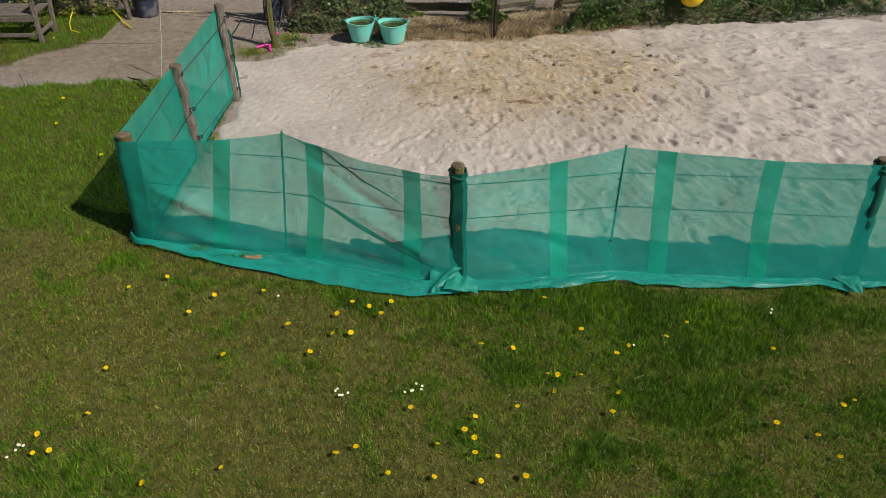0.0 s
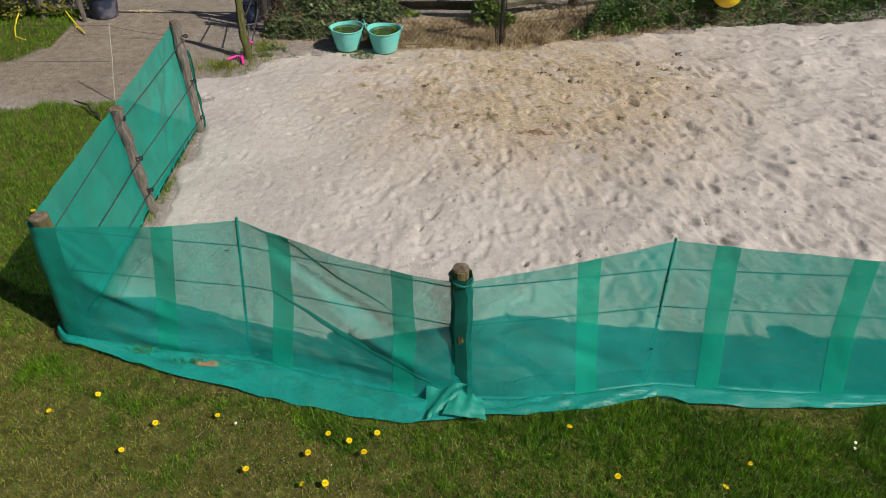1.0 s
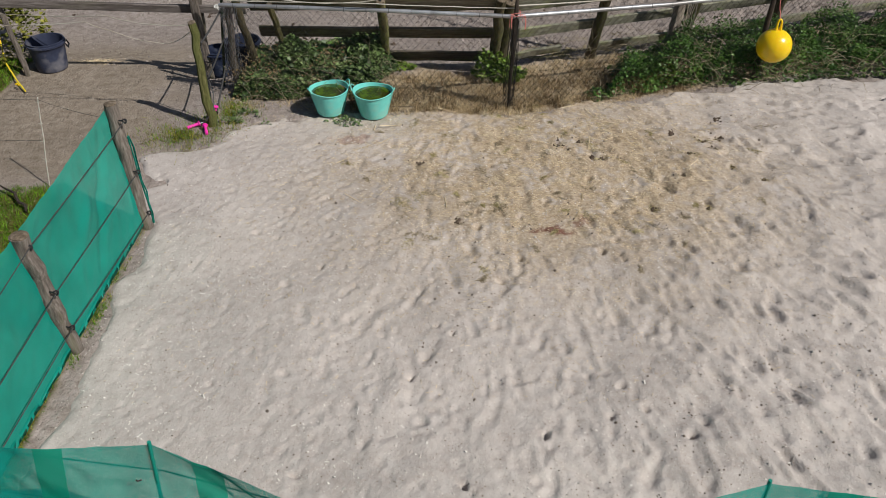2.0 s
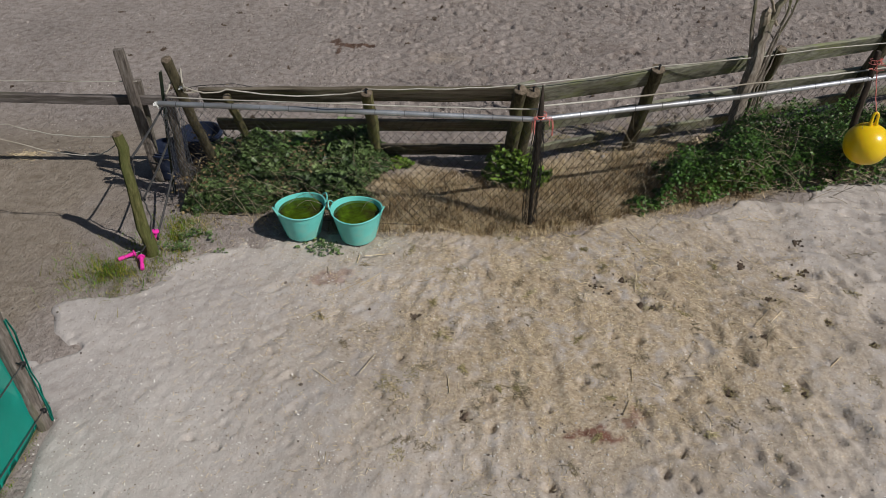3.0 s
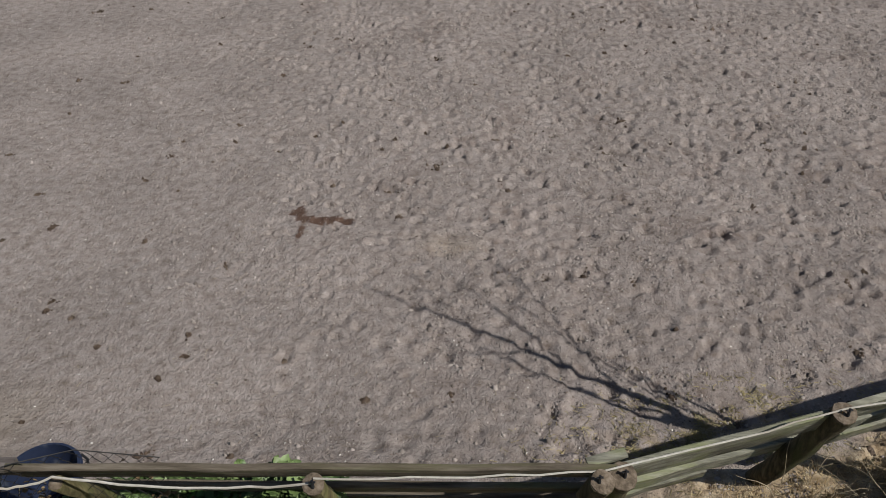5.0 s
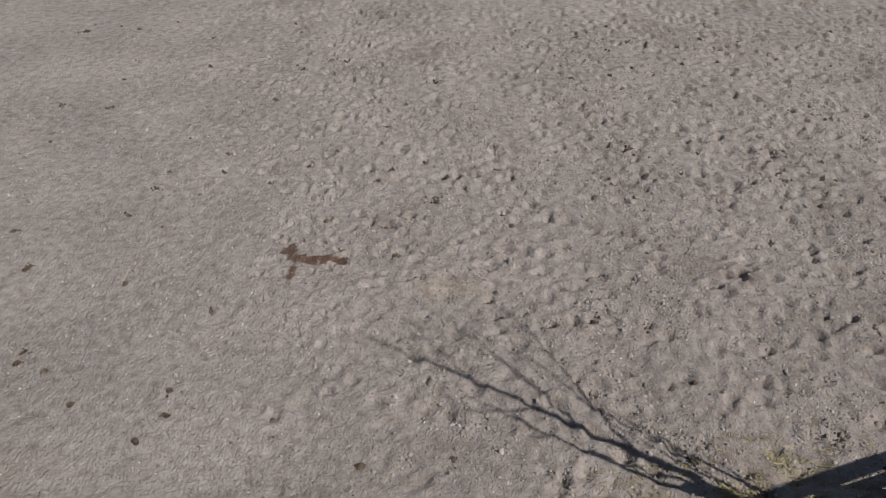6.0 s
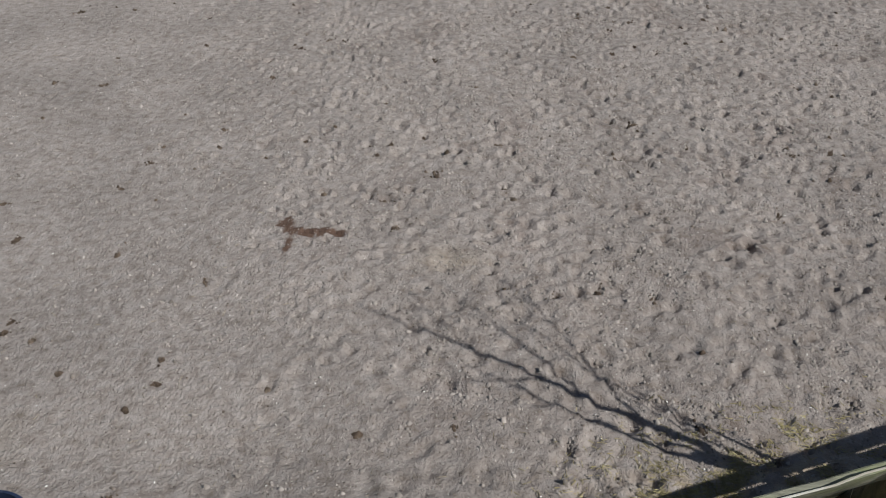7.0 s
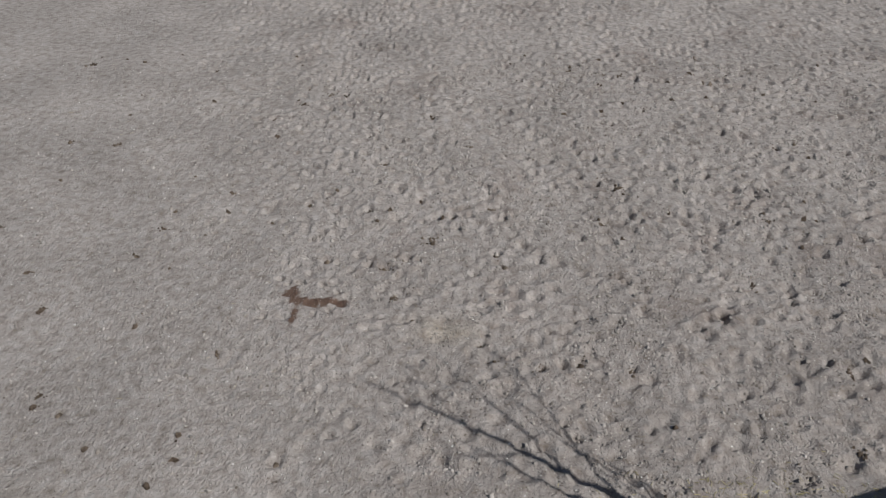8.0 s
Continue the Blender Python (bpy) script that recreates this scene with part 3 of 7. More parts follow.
def layer(me, name, values):
    me.attributes.new(name, "FLOAT", "POINT").data.foreach_set("value", np.asarray(values, np.float32).ravel())


def build_ground():
    xs = steps((-420, -60, 60), (-60, -12, 6), (-12, -7.5, 0.3), (-7.5, -1.55, 0.026), (-1.55, -0.7, 0.013), (-0.7, 7.5, 0.026), (7.5, 12, 0.3), (12, 60, 6), (60, 420, 60))
    ys = steps((-420, -60, 60), (-60, -6, 6), (-6, 1.5, 0.4), (1.5, 11, 0.07), (11, 12.2, 0.034), (12.2, 15.15, 0.024), (15.15, 15.85, 0.014), (15.85, 18, 0.026), (18, 21, 0.036), (21, 26, 0.05), (26, 27, 0.12), (27, 60, 3), (60, 420, 60))
    x, y, faces = sheet(xs, ys)
    z = base_height(x, y)
    near = (np.abs(x) < 12) & (y > -6) & (y < 27)
    paddock = ramp(y - fence_y(np.clip(x, -2.6, 7)), 0.6, 1.1)
    path = ramp(-2.45 - x, 0, 0.3) * ramp(y, 9.4, 9.9)
    bare = np.maximum(paddock, path) * (1 - ramp(lawn_inside(x, y), -0.1, 0.1))
    rough = (lattice(x, y, 0.16, 11) - 0.5) * 0.012 + (lattice(x, y, 0.07, 12) - 0.5) * 0.011 + (lattice(x, y, 0.4, 13) - 0.5) * 0.02
    rough = rough + ridged(x + 0.1 * lattice(x, y, 0.2, 14), y + 0.1 * lattice(x, y, 0.2, 15), 0.17, 16) * 0.004 + ridged(x, y, 0.085, 17) * 0.004
    smoother = 0.2 + 0.95 * ramp(x + 0.35 * (y - 15), -3.0, 0.5)
    dents = np.zeros_like(z)
    prints(x, y, dents, 3600, (-7.4, 7.4, 12.0, 25.5), (0.028, 0.075), (0.006, 0.024), 21)
    prints(x, y, dents, 420, (-4.5, 7.4, 12.2, 21.4), (0.028, 0.05), (0.03, 0.05), 22)
    gouges(x, y, dents, 2600, (-5.5, 7.4, 12.4, 25.5), (0.05, 0.11), (0.03, 0.055), (0.014, 0.038), 23, (1.8, 12.6), 0.9, lambda cx, cy: 0.12 + 0.88 * float(ramp(cx + 0.3 * (cy - 15), -2.6, 0.8)))
    press(x, y, dents, PITS + PITS_NEAR, (0.032, 0.06), (0.035, 0.055), 24)
    z = z + (rough + dents) * bare * near * smoother
    inside = ramp(sand_inside(x, y), 0.05, 0.4)
    z = z - 0.12 * inside * (x < 12)
    lawn = ramp(lawn_inside(x, y), -0.06, 0.10)
    far_field = ((np.abs(x) > 14) | (y > 40) | (y < -8)).astype(float)
    lawn = np.maximum(lawn, far_field)
    strip = y - fence_y(np.clip(x, -2.6, 7))
    litter = ramp(strip, -0.12, 0.05) * (1 - ramp(strip + (lattice(x, y, 0.3, 31) - 0.5) * 0.5 - 0.3 * ramp(x, 0.7, 1.2), 0.75, 1.1)) * ramp(x, -1.1, -0.6) * (x < 12)
    hay = 0.6 * np.exp(-((x - 1.75) / 0.6) ** 2 - ((y - (12.55 + 0.2 * x)) / 0.22) ** 2) * (lattice(x, y, 0.1, 33) > 0.35)
    hay = hay + 0.25 * np.exp(-((x - 0.05) / 0.25) ** 2 - ((y - 15.1) / 0.15) ** 2)
    litter = np.clip(np.maximum(litter, hay), 0, 1)
    wob = (lattice(x, y, 0.08, 34) - 0.5) * 0.11 + (lattice(x, y, 0.03, 36) - 0.5) * 0.09
    damp = np.maximum(ramp(0.085 - np.hypot((x + 1.36), (y - 15.62) * 0.9) + wob * 0.7, 0, 0.02),
                      ramp(0.05 - np.abs(y - 15.49 + 0.1 * (x + 1.1)) + wob * 0.6, 0, 0.02) * ramp(x, -1.4, -1.35) * ramp(-0.78 - x, 0, 0.1))
    damp = np.maximum(damp, ramp(0.026 - np.abs(x + 1.3) + wob * 0.3, 0, 0.02) * ramp(y, 15.14, 15.2) * ramp(15.6 - y, 0, 0.05))
    patch = ramp(lattice(x, y, 0.5, 37) + 0.5 * lattice(x, y, 0.11, 38), 0.95, 1.25) * paddock * near * 0.24
    patch = (patch + 0.10 * paddock * near * ramp(17.5 - y, 0, 4)) * ramp(x + 0.3 * (y - 15), -2.5, 1.0)
    HEIGHTS.append((xs, ys, z))
    me = mesh_of("ground", np.stack([x, y, z], -1).reshape(-1, 3), faces, M_GROUND, True)
    layer(me, "track", path * (1 - 0.75 * ramp(x + 0.6 * (lattice(x, y, 0.3, 40) - 0.5), -3.3, -2.5)) * (1 - ramp(x, -2.3, -2.1)) * ramp(13.6 - y + 0.5 * lattice(x, y, 0.5, 39), 0, 1.2) * near)
    layer(me, "lawn", lawn)
    layer(me, "litter", litter)
    layer(me, "damp", np.clip(np.maximum(damp, patch), 0, 1))
    return tagged(new("ground", me), "earth ground with trodden paddock, dirt path and mown lawn", "ground", kind="structure")


def build_sand():
    xs = steps((-3.3, -2.7, 0.05), (-2.7, 5.6, 0.02), (5.6, 7.2, 0.04), (7.2, 12, 0.3))
    ys = steps((5.2, 12.4, 0.02), (12.4, 13.6, 0.1))
    x, y, faces = sheet(xs, ys)
    inside = sand_inside(x, y)
    z = (lattice(x, y, 0.8, 41) - 0.5) * 0.05 + (lattice(x, y, 0.2, 42) - 0.5) * 0.014 + (lattice(x, y, 0.07, 43) - 0.5) * 0.008 + ridged(x + 0.06 * lattice(x, y, 0.15, 57), y, 0.11, 58) * 0.005
    # drag marks that fan out from the feeding place by the stick
    a = np.arctan2(12.2 - y, x - 0.5)
    far = np.hypot(x - 0.5, 12.2 - y)
    bent = a * 5 + 0.3 * lattice(x, y, 0.5, 44) + 0.15 * lattice(x, y, 0.2, 48)
    fan = ramp(far, 0.8, 2.6) * (0.3 + lattice(x, y, 0.6, 49)) * (0.35 + 0.65 * ramp(x, -1.8, -0.2))
    z = z + (lattice(bent, far * 0.45, 0.17, 0) - 0.5) * 0.026 * fan + (lattice(bent * 2.2, far * 0.6, 0.16, 0) - 0.5) * 0.014 * fan
    deep = ramp(x - 0.25 * (y - 8), 0.3, 3.2)
    z = z + deep * ((lattice(x, y, 0.3, 45) - 0.5) * 0.04 + (lattice(x, y, 0.14, 46) - 0.5) * 0.014)
    hub = (0.5, 12.2)
    gouges(x, y, z, 1500, (-2.3, 5.6, 5.7, 11.4), (0.05, 0.11), (0.016, 0.03), (0.005, 0.014), 51, hub, 0.4)
    gouges(x, y, z, 720, (-1.2, 6.5, 5.7, 11.6), (0.08, 0.17), (0.026, 0.045), (0.01, 0.025), 52, hub, 0.3, lambda cx, cy: 0.25 + 0.75 * float(ramp(cx - 0.2 * (cy - 8), 0.0, 2.2)))
    gouges(x, y, z, 210, (0.9, 6.5, 5.7, 11.7), (0.13, 0.26), (0.04, 0.07), (0.014, 0.032), 54, hub, 0.35, lambda cx, cy: float(ramp(cx - 0.2 * (cy - 8), 0.6, 2.2)))
    prints(x, y, z, 420, (-2.3, 3.2, 5.8, 12.0), (0.02, 0.04), (0.006, 0.018), 55)
    prints(x, y, z, 40, (-1.5, 2.2, 6, 10), (0.025, 0.045), (0.03, 0.045), 53)
    press(x, y, z, PITS_SAND, (0.04, 0.065), (0.016, 0.03), 56)
    z = z * (0.5 + 0.5 * ramp(x, -1.8, 0.3))
    z = z - 0.16 * (1 - ramp(inside, -0.12, 0.16)) + 0.012
    HEIGHTS.append((xs, ys, z))
    keep = (inside.reshape(-1)[faces] > -0.1).any(1)
    used = np.unique(faces[keep])
    index = np.full(x.size, -1)
    index[used] = np.arange(len(used))
    flat = np.stack([x, y, z], -1).reshape(-1, 3)[used]
    me = mesh_of("sand_bed", flat, index[faces[keep]], M_SAND, True)
    straw = np.exp(-((x - 1.2) / 1.85) ** 2 - ((y - 9.95) / 1.6) ** 2) * 1.5
    straw = straw * ramp(lattice(x, y, 0.05, 55) * 0.6 + lattice(x, y, 0.17, 60) * 0.35 + lattice(x, y, 0.5, 56) * 0.3, 0.02, 0.85)
    straw = np.maximum(straw, 0.9 * ramp(0.3 - (sand_far(x) - y), -0.1, 0.3) * ramp(x, -0.9, -0.5) * ramp(2.4 - x, 0, 0.5))
    layer(me, "litter", np.clip(straw, 0, 1).reshape(-1)[used])
    blot = (lattice(x, y, 0.07, 61) - 0.5) * 0.14 + (lattice(x, y, 0.025, 62) - 0.5) * 0.1
    rust = np.maximum(ramp(0.05 - np.hypot((x - 0.98) * 0.32, y - 8.91) + blot * 0.6, 0, 0.03), ramp(0.08 - np.hypot(x - 1.28, (y - 9.0) * 0.8) + blot, 0, 0.04) * 0.7)
    rust = np.maximum(rust, 0.55 * ramp(0.16 - np.hypot((x + 0.78) * 0.8, (y - 10.46) * 1.6) + blot, 0, 0.08))
    layer(me, "rust", rust.reshape(-1)[used])
    return tagged(new("sand_bed", me), "pale dry sand bed trodden with hoof marks and strewn with straw", "sand", kind="structure")


HEIGHTS = []
build_ground()
build_sand()


# ---- front and side nets ----
LINE = ((-2.615, 6.03), (-2.61, 5.93), (-2.56, 5.875), (-1.19, 5.77), (0.19, 5.35), (1.487, 5.58), (3.38, 5.36), (5.2, 5.3))


def net_cloth(line, top, base, hem, wrinkle, seed, step=0.03, rows=30, hem_rows=8, folds=(), first=0.0, skip=0.0):
    """A hanging cloth along a line in plan. top(s), base offset(s) and hem width(s) by metres along the line; the hem lies out on the ground."""
    pts = [Vector((*p, 0)) for p in line]
    lens = [0.0]
    for a, b in zip(pts, pts[1:]):
        lens.append(lens[-1] + (b - a).length)
    ss = np.arange(0, lens[-1] + step * 0.5, step) + first
    px, py = np.interp(ss, lens, [p.x for p in pts]), np.interp(ss, lens, [p.y for p in pts])
    gx, gy = np.gradient(px), np.gradient(py)
    k = max(1, int(0.12 / step))
    gx, gy = np.convolve(gx, np.ones(2 * k + 1) / (2 * k + 1), "same"), np.convolve(gy, np.ones(2 * k + 1) / (2 * k + 1), "same")
    g = np.hypot(gx, gy)
    ox, oy = gy / g, -gx / g
    ss_plan, ss = ss, ss - skip
    tz, out, hw = top(ss), base(ss), hem(ss)
    verts = []
    for j in range(rows + 1):
        v = j / rows
        z = tz * (1 - v) + 0.045 * v
        off = out * v ** 1.6 + wrinkle * (lattice(ss * 2.2 + v * 0.8, v * 1.1 + 0 * ss, 0.4, seed) - 0.5) * math.sin(math.pi * min(1, v * 1.25 + 0.05)) * 2
        off = off + 0.35 * wrinkle * (lattice(ss * 2 - v, v * 1.5 + 0 * ss, 0.13, seed + 1) - 0.5)
        for s0, v0, s1, v1, amp in folds:
            t = np.clip(((ss - s0) * (s1 - s0) + (v - v0) * (v1 - v0)) / ((s1 - s0) ** 2 + (v1 - v0) ** 2), 0, 1)
            d = np.hypot(ss - s0 - t * (s1 - s0), (v - v0 - t * (v1 - v0)) * 1.0)
            off = off + amp * np.exp(-(d / 0.045) ** 2) * np.sin(math.pi * np.clip(t, 0.05, 0.95))
        verts.append(np.stack([px + ox * off, py + oy * off, z], -1))
    for j in range(1, hem_rows + 1):
        v = j / hem_rows
        w = hw * v * (1 + 0.14 * (lattice(ss, 0 * ss + 2, 0.23, seed + 2) - 0.5))
        z = 0.05 + 0.028 * (lattice(ss, 0 * ss + v, 0.12, seed + 3)) + 0.022 * ridged(ss * 0.5 + v * 0.25, v * 0.5 + 0.12 * ss, 0.11, seed + 6) * math.sin(v * 3.1) + 0.02 * math.exp(-((v - 0.25) / 0.14) ** 2) * (lattice(ss, 0 * ss, 0.5, seed + 7)) + 0.03 * math.sin(v * 3) * lattice(ss, 0 * ss + v * 2, 0.4, seed + 4)
        verts.append(np.stack([px + ox * (out + w), py + oy * (out + w), z], -1))
    verts = np.array(verts)
    m, n = verts.shape[:2]
    i = np.arange(m * n).reshape(m, n)
    faces = np.stack([i[:-1, :-1], i[1:, :-1], i[1:, 1:], i[:-1, 1:]], -1).reshape(-1, 4)
    return verts.reshape(-1, 3), faces, verts, ss


def front_top(s):
    z = np.interp(s, (0, 0.35, 0.9, 1.38, 1.55, 2.1, 2.55, 2.83, 3.3, 3.7, 3.95, 4.14, 4.6, 5.3, 6.05, 7.9), (1.0, 1.03, 1.06, 1.135, 1.09, 0.99, 0.965, 0.985, 1.01, 1.055, 1.09, 1.125, 1.1, 1.08, 1.09, 1.08))
    return z + 0.008 * (lattice(s, 0 * s, 0.2, 61) - 0.5)


front = thing("windbreak_net", "green woven plastic windbreak net with its hem folded over the grass", "net", at=(0, 0, 0))
FOLDS = [(1.45, 0.05, 2.5, 0.55, -0.03), (1.55, 0.0, 2.2, 0.28, -0.022), (1.9, 0.45, 2.8, 0.85, 0.025), (2.95, 0.5, 3.5, 0.2, 0.018), (2.9, 0.25, 3.6, 0.05, -0.015), (0.15, 0.4, 0.9, 0.75, 0.03), (3.2, 0.5, 4.0, 0.9, -0.02), (0.3, 0.85, 1.2, 0.97, 0.03), (1.6, 0.9, 2.6, 0.93, -0.025)]
fv, ff, fgrid, fss = net_cloth(LINE, front_top,
                               lambda s: np.interp(s, (0, 0.5, 1.4, 2.6, 2.83, 3.2, 4.1, 6.0, 8), (0.02, 0.08, 0.14, 0.12, 0.06, 0.14, 0.17, 0.1, 0.1)),
                               lambda s: np.interp(s, (0, 0.3, 0.9, 1.4, 2.2, 2.75, 2.9, 3.6, 4.12, 4.5, 5.2, 5.8, 6.03, 6.1, 8), (0.05, 0.10, 0.23, 0.29, 0.30, 0.19, 0.15, 0.14, 0.11, 0.16, 0.14, 0.04, 0.13, 0.04, 0.08)),
                               0.022, 71, folds=FOLDS, skip=0.175)
WEAVE_DEPTH = 0.0006
fv2 = fv + np.array((0.0, WEAVE_DEPTH, 0.0))
fv2[:, 2] -= np.where(fv[:, 2] < 0.09, 0.0006, 0.0)
cloth = new("net_cloth", mesh_of("net_cloth", np.concatenate([fv, fv2]), np.concatenate([ff, ff + len(fv)]), M_NET, True))
layer(cloth.data, "along", np.tile(np.tile(fss, len(fgrid)), 2))
cloth.parent = front


def on_cloth(at_s, v):
    """A place on the hanging front cloth, by metres along it and share of its height downwards."""
    j = min(max(v, 0.0), 1.0) * 30
    k = min(int(j), 29)
    low, high = [np.array([np.interp(at_s, fss, fgrid[q, :, c]) for c in range(3)]) for q in (k, k + 1)]
    return low + (high - low) * (j - k)


def net_strip(name, rows, label=""):
    """A second layer of cloth on the net; rows of places across it."""
    a = np.array(rows)
    m, n = a.shape[:2]
    i = np.arange(m * n).reshape(m, n)
    f = np.stack([i[:-1, :-1], i[1:, :-1], i[1:, 1:], i[:-1, 1:]], -1).reshape(-1, 4)
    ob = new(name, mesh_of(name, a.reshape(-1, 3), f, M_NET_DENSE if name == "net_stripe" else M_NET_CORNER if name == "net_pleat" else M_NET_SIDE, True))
    ob.parent = cloth
    tagged(ob, label)


# closer-woven upright stripes: where each runs at the top, half way and at the foot
for line in ((0.875, 0.80, 0.755), (1.63, 1.63, 1.60), (2.44, 2.465, 2.465), (3.605, 3.63, 3.64), (4.45, 4.475, 4.505), (5.255, 5.255, 5.31), (6.75, 6.75, 6.75)):
    rows = []
    for j in range(31):
        mid = float(np.interp(j / 30, (0, 0.5, 1), line))
        rows.append([on_cloth(mid + 0.145 * (k / 5 - 0.5), j / 30) + np.array((0.0, -0.002, 0.002)) for k in range(6)])
    net_strip("net_stripe", rows)
# pleats where the slack cloth is doubled, their fold shade painted by darker gauze
for pts, w in ((((1.42, 0.0), (1.70, 0.03), (2.05, 0.19), (2.42, 0.35)), 0.022), (((1.58, 0.44), (2.05, 0.62), (2.66, 0.86)), 0.045)):
    rows = []
    for j in range(41):
        t = j / 40
        at_s, v = [float(np.interp(t * (len(pts) - 1), range(len(pts)), [p[c] for p in pts])) for c in (0, 1)]
        half = w * (0.15 + 0.85 * math.sin(math.pi * t)) / 2
        rows.append([on_cloth(at_s, v + side * half) + np.array((0.0, -0.006 if side == 0 else -0.003, 0.0)) for side in (-1, 0, 1)])
    net_strip("net_pleat", rows, "doubled pleat in the slack net, its shade coloured in")


net_strip("corner_fold", [[on_cloth(-0.10 + 0.27 * k / 8 - 0.03 * j / 30, j / 30) + np.array((-0.003, -0.003, 0.0)) for k in range(9)] for j in range(31)], "doubled net round the corner post")


def flap(corners, amp, seed):
    """A crumpled loose end of the net; corners in turn round it."""
    a, b, c, d = [np.array(p, float) for p in corners]
    n = 13
    u, v = np.meshgrid(np.linspace(0, 1, n), np.linspace(0, 1, n))
    p = (a * ((1 - u) * (1 - v))[..., None] + b * (u * (1 - v))[..., None] + c * (u * v)[..., None] + d * ((1 - u) * v)[..., None])
    p[..., 2] += amp * (ridged(u, v, 0.4, seed) + 0.4 * ridged(u, v, 0.17, seed + 1))
    i = np.arange(n * n).reshape(n, n)
    f = np.stack([i[:-1, :-1], i[:-1, 1:], i[1:, 1:], i[1:, :-1]], -1).reshape(-1, 4)
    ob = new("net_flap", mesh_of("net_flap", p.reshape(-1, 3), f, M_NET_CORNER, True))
    ob.parent = cloth
    tagged(ob, "crumpled loose net end")


flap(((-0.02, 5.36, 0.10), (0.27, 5.30, 0.17), (0.10, 5.15, 0.10), (-0.03, 5.06, 0.07)), 0.035, 8)
flap(((0.17, 5.27, 0.13), (0.34, 5.22, 0.09), (0.36, 5.07, 0.06), (0.08, 5.10, 0.08)), 0.04, 12)
flap(((3.25, 5.28, 0.08), (3.44, 5.30, 0.12), (3.42, 5.10, 0.06), (3.36, 5.12, 0.06)), 0.03, 16)

side = thing("windbreak_net", "green woven plastic windbreak net stretched along two leaning posts", "net")
sv, sf, sgrid, sss = net_cloth(((-2.50, 9.02), (-2.55, 7.5), (-2.60, 5.93)), lambda s: np.interp(s, (0, 1.5, 3.1), (1.09, 1.03, 1.0)),
                               lambda s: -0.09 + 0 * s, lambda s: 0.012 + 0 * s, 0.03, 81, hem_rows=2, folds=[(0.2, 0.1, 0.9, 0.9, 0.03), (0.5, 0.2, 1.1, 0.7, -0.02)])
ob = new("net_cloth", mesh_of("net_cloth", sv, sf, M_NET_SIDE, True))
ob.parent = side
bm = bmesh.new()
for k, (dx, dy) in enumerate(((0.062, 0.0), (0.07, 0.012))):
    a, b = Vector((-2.45 + dx, 9.02 + dy, 0.85)), Vector((-2.42 + dx, 9.0 + dy, 0.02))
    board(bm, a, b, 0.014, 0.004, up=(0.9, -0.4, 0), nseg=8, wear=0.006, seed=k)
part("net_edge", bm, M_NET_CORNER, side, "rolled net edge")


# ---- posts ----
def post(label, base, top, r0, r1, mat, seed, seg=12, group="fence posts", bend=0.012, name="fence_post", cut=M_END):
    base, top = Vector(base), Vector(top)
    t = thing(name, label, "post", group, at=base)
    bm = bmesh.new()
    pts = between((0, 0, -0.12), top - base, 9, jitter=bend, seed=seed)
    n = len(pts)
    rr = random.Random(seed)
    tube(bm, pts, [(r0 + (r1 - r0) * i / (n - 1)) * rr.uniform(0.93, 1.07) for i in range(n)], seg, wobble=0.07, seed=seed)
    part("shaft", bm, mat, t)
    bm = bmesh.new()
    way = (pts[-1] - pts[-2]).normalized()
    tube(bm, [pts[-1] - way * 0.004, pts[-1] + way * 0.006, pts[-1] + way * 0.012], [r1 * 0.97, r1 * 0.95, r1 * 0.7], seg, wobble=0.06, seed=seed + 1)
    part("sawn_top", bm, cut, t)
    return t


def wrapped_post(base, top, r, seed, neck, label, mat=M_NET_WRAP, tied=True):
    t = post(label, base, top, r * 0.72, r * 0.8, M_WOOD_ROUND, seed, group="wrapped net posts")
    b, tp = Vector((0, 0, 0.03)), (Vector(top) - Vector(base)) * neck
    bm = bmesh.new()
    n = 14
    rr = random.Random(seed)
    pts = between(b, tp, n, jitter=0.006, seed=seed)
    rad = [r * (1.02 + 0.06 * rr.uniform(-1, 1)) for _ in range(n + 1)]
    rad[-1], rad[-2], rad[-3], rad[0] = r * 1.12, r * 0.9, r * 1.08, r * 1.15
    tube(bm, pts, rad, 16, caps=False, wobble=0.1, seed=seed + 3)
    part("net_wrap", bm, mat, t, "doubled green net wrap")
    if not tied:
        return t
    bm = bmesh.new()
    z = (tp - b) * 0.955 + b
    ring = [z + Vector((r * 1.08 * math.cos(a), r * 1.08 * math.sin(a), 0.01 * math.sin(2 * a))) for a in [k * math.pi / 9 for k in range(19)]]
    tube(bm, ring, 0.008, 6, caps=False)
    part("tie", bm, M_NET_WRAP, t, "cord tie")
    return t


wrapped_post((0.215, 5.36, 0.0), (0.19, 5.37, 1.075), 0.062, 5, 0.965, "round wooden post wrapped in green net, bare at its top")
post("stout corner post inside the bend of the green net", (-2.535, 5.955, 0.0), (-2.53, 5.96, 1.025), 0.062, 0.06, M_WOOD_ROUND, 6)
wrapped_post((3.43, 5.37, 0.0), (3.41, 5.42, 1.11), 0.065, 7, 0.98, "leaning post wrapped in green net")
post("grey weathered round post leaning inside the green net", (-2.455, 7.49, 0), (-2.52, 7.45, 1.03), 0.05, 0.056, M_WOOD_GREY, 11, bend=0.022)
post("grey weathered round post at the end of the green net", (-2.415, 8.98, 0), (-2.455, 9.02, 1.13), 0.055, 0.05, M_WOOD_GREY, 12, bend=0.012)
post("mossy round gate post beside pink pegs", (-2.245, 10.73, 0), (-2.27, 10.74, 1.1), 0.05, 0.038, M_WOOD_MOSS, 13, bend=0.02)
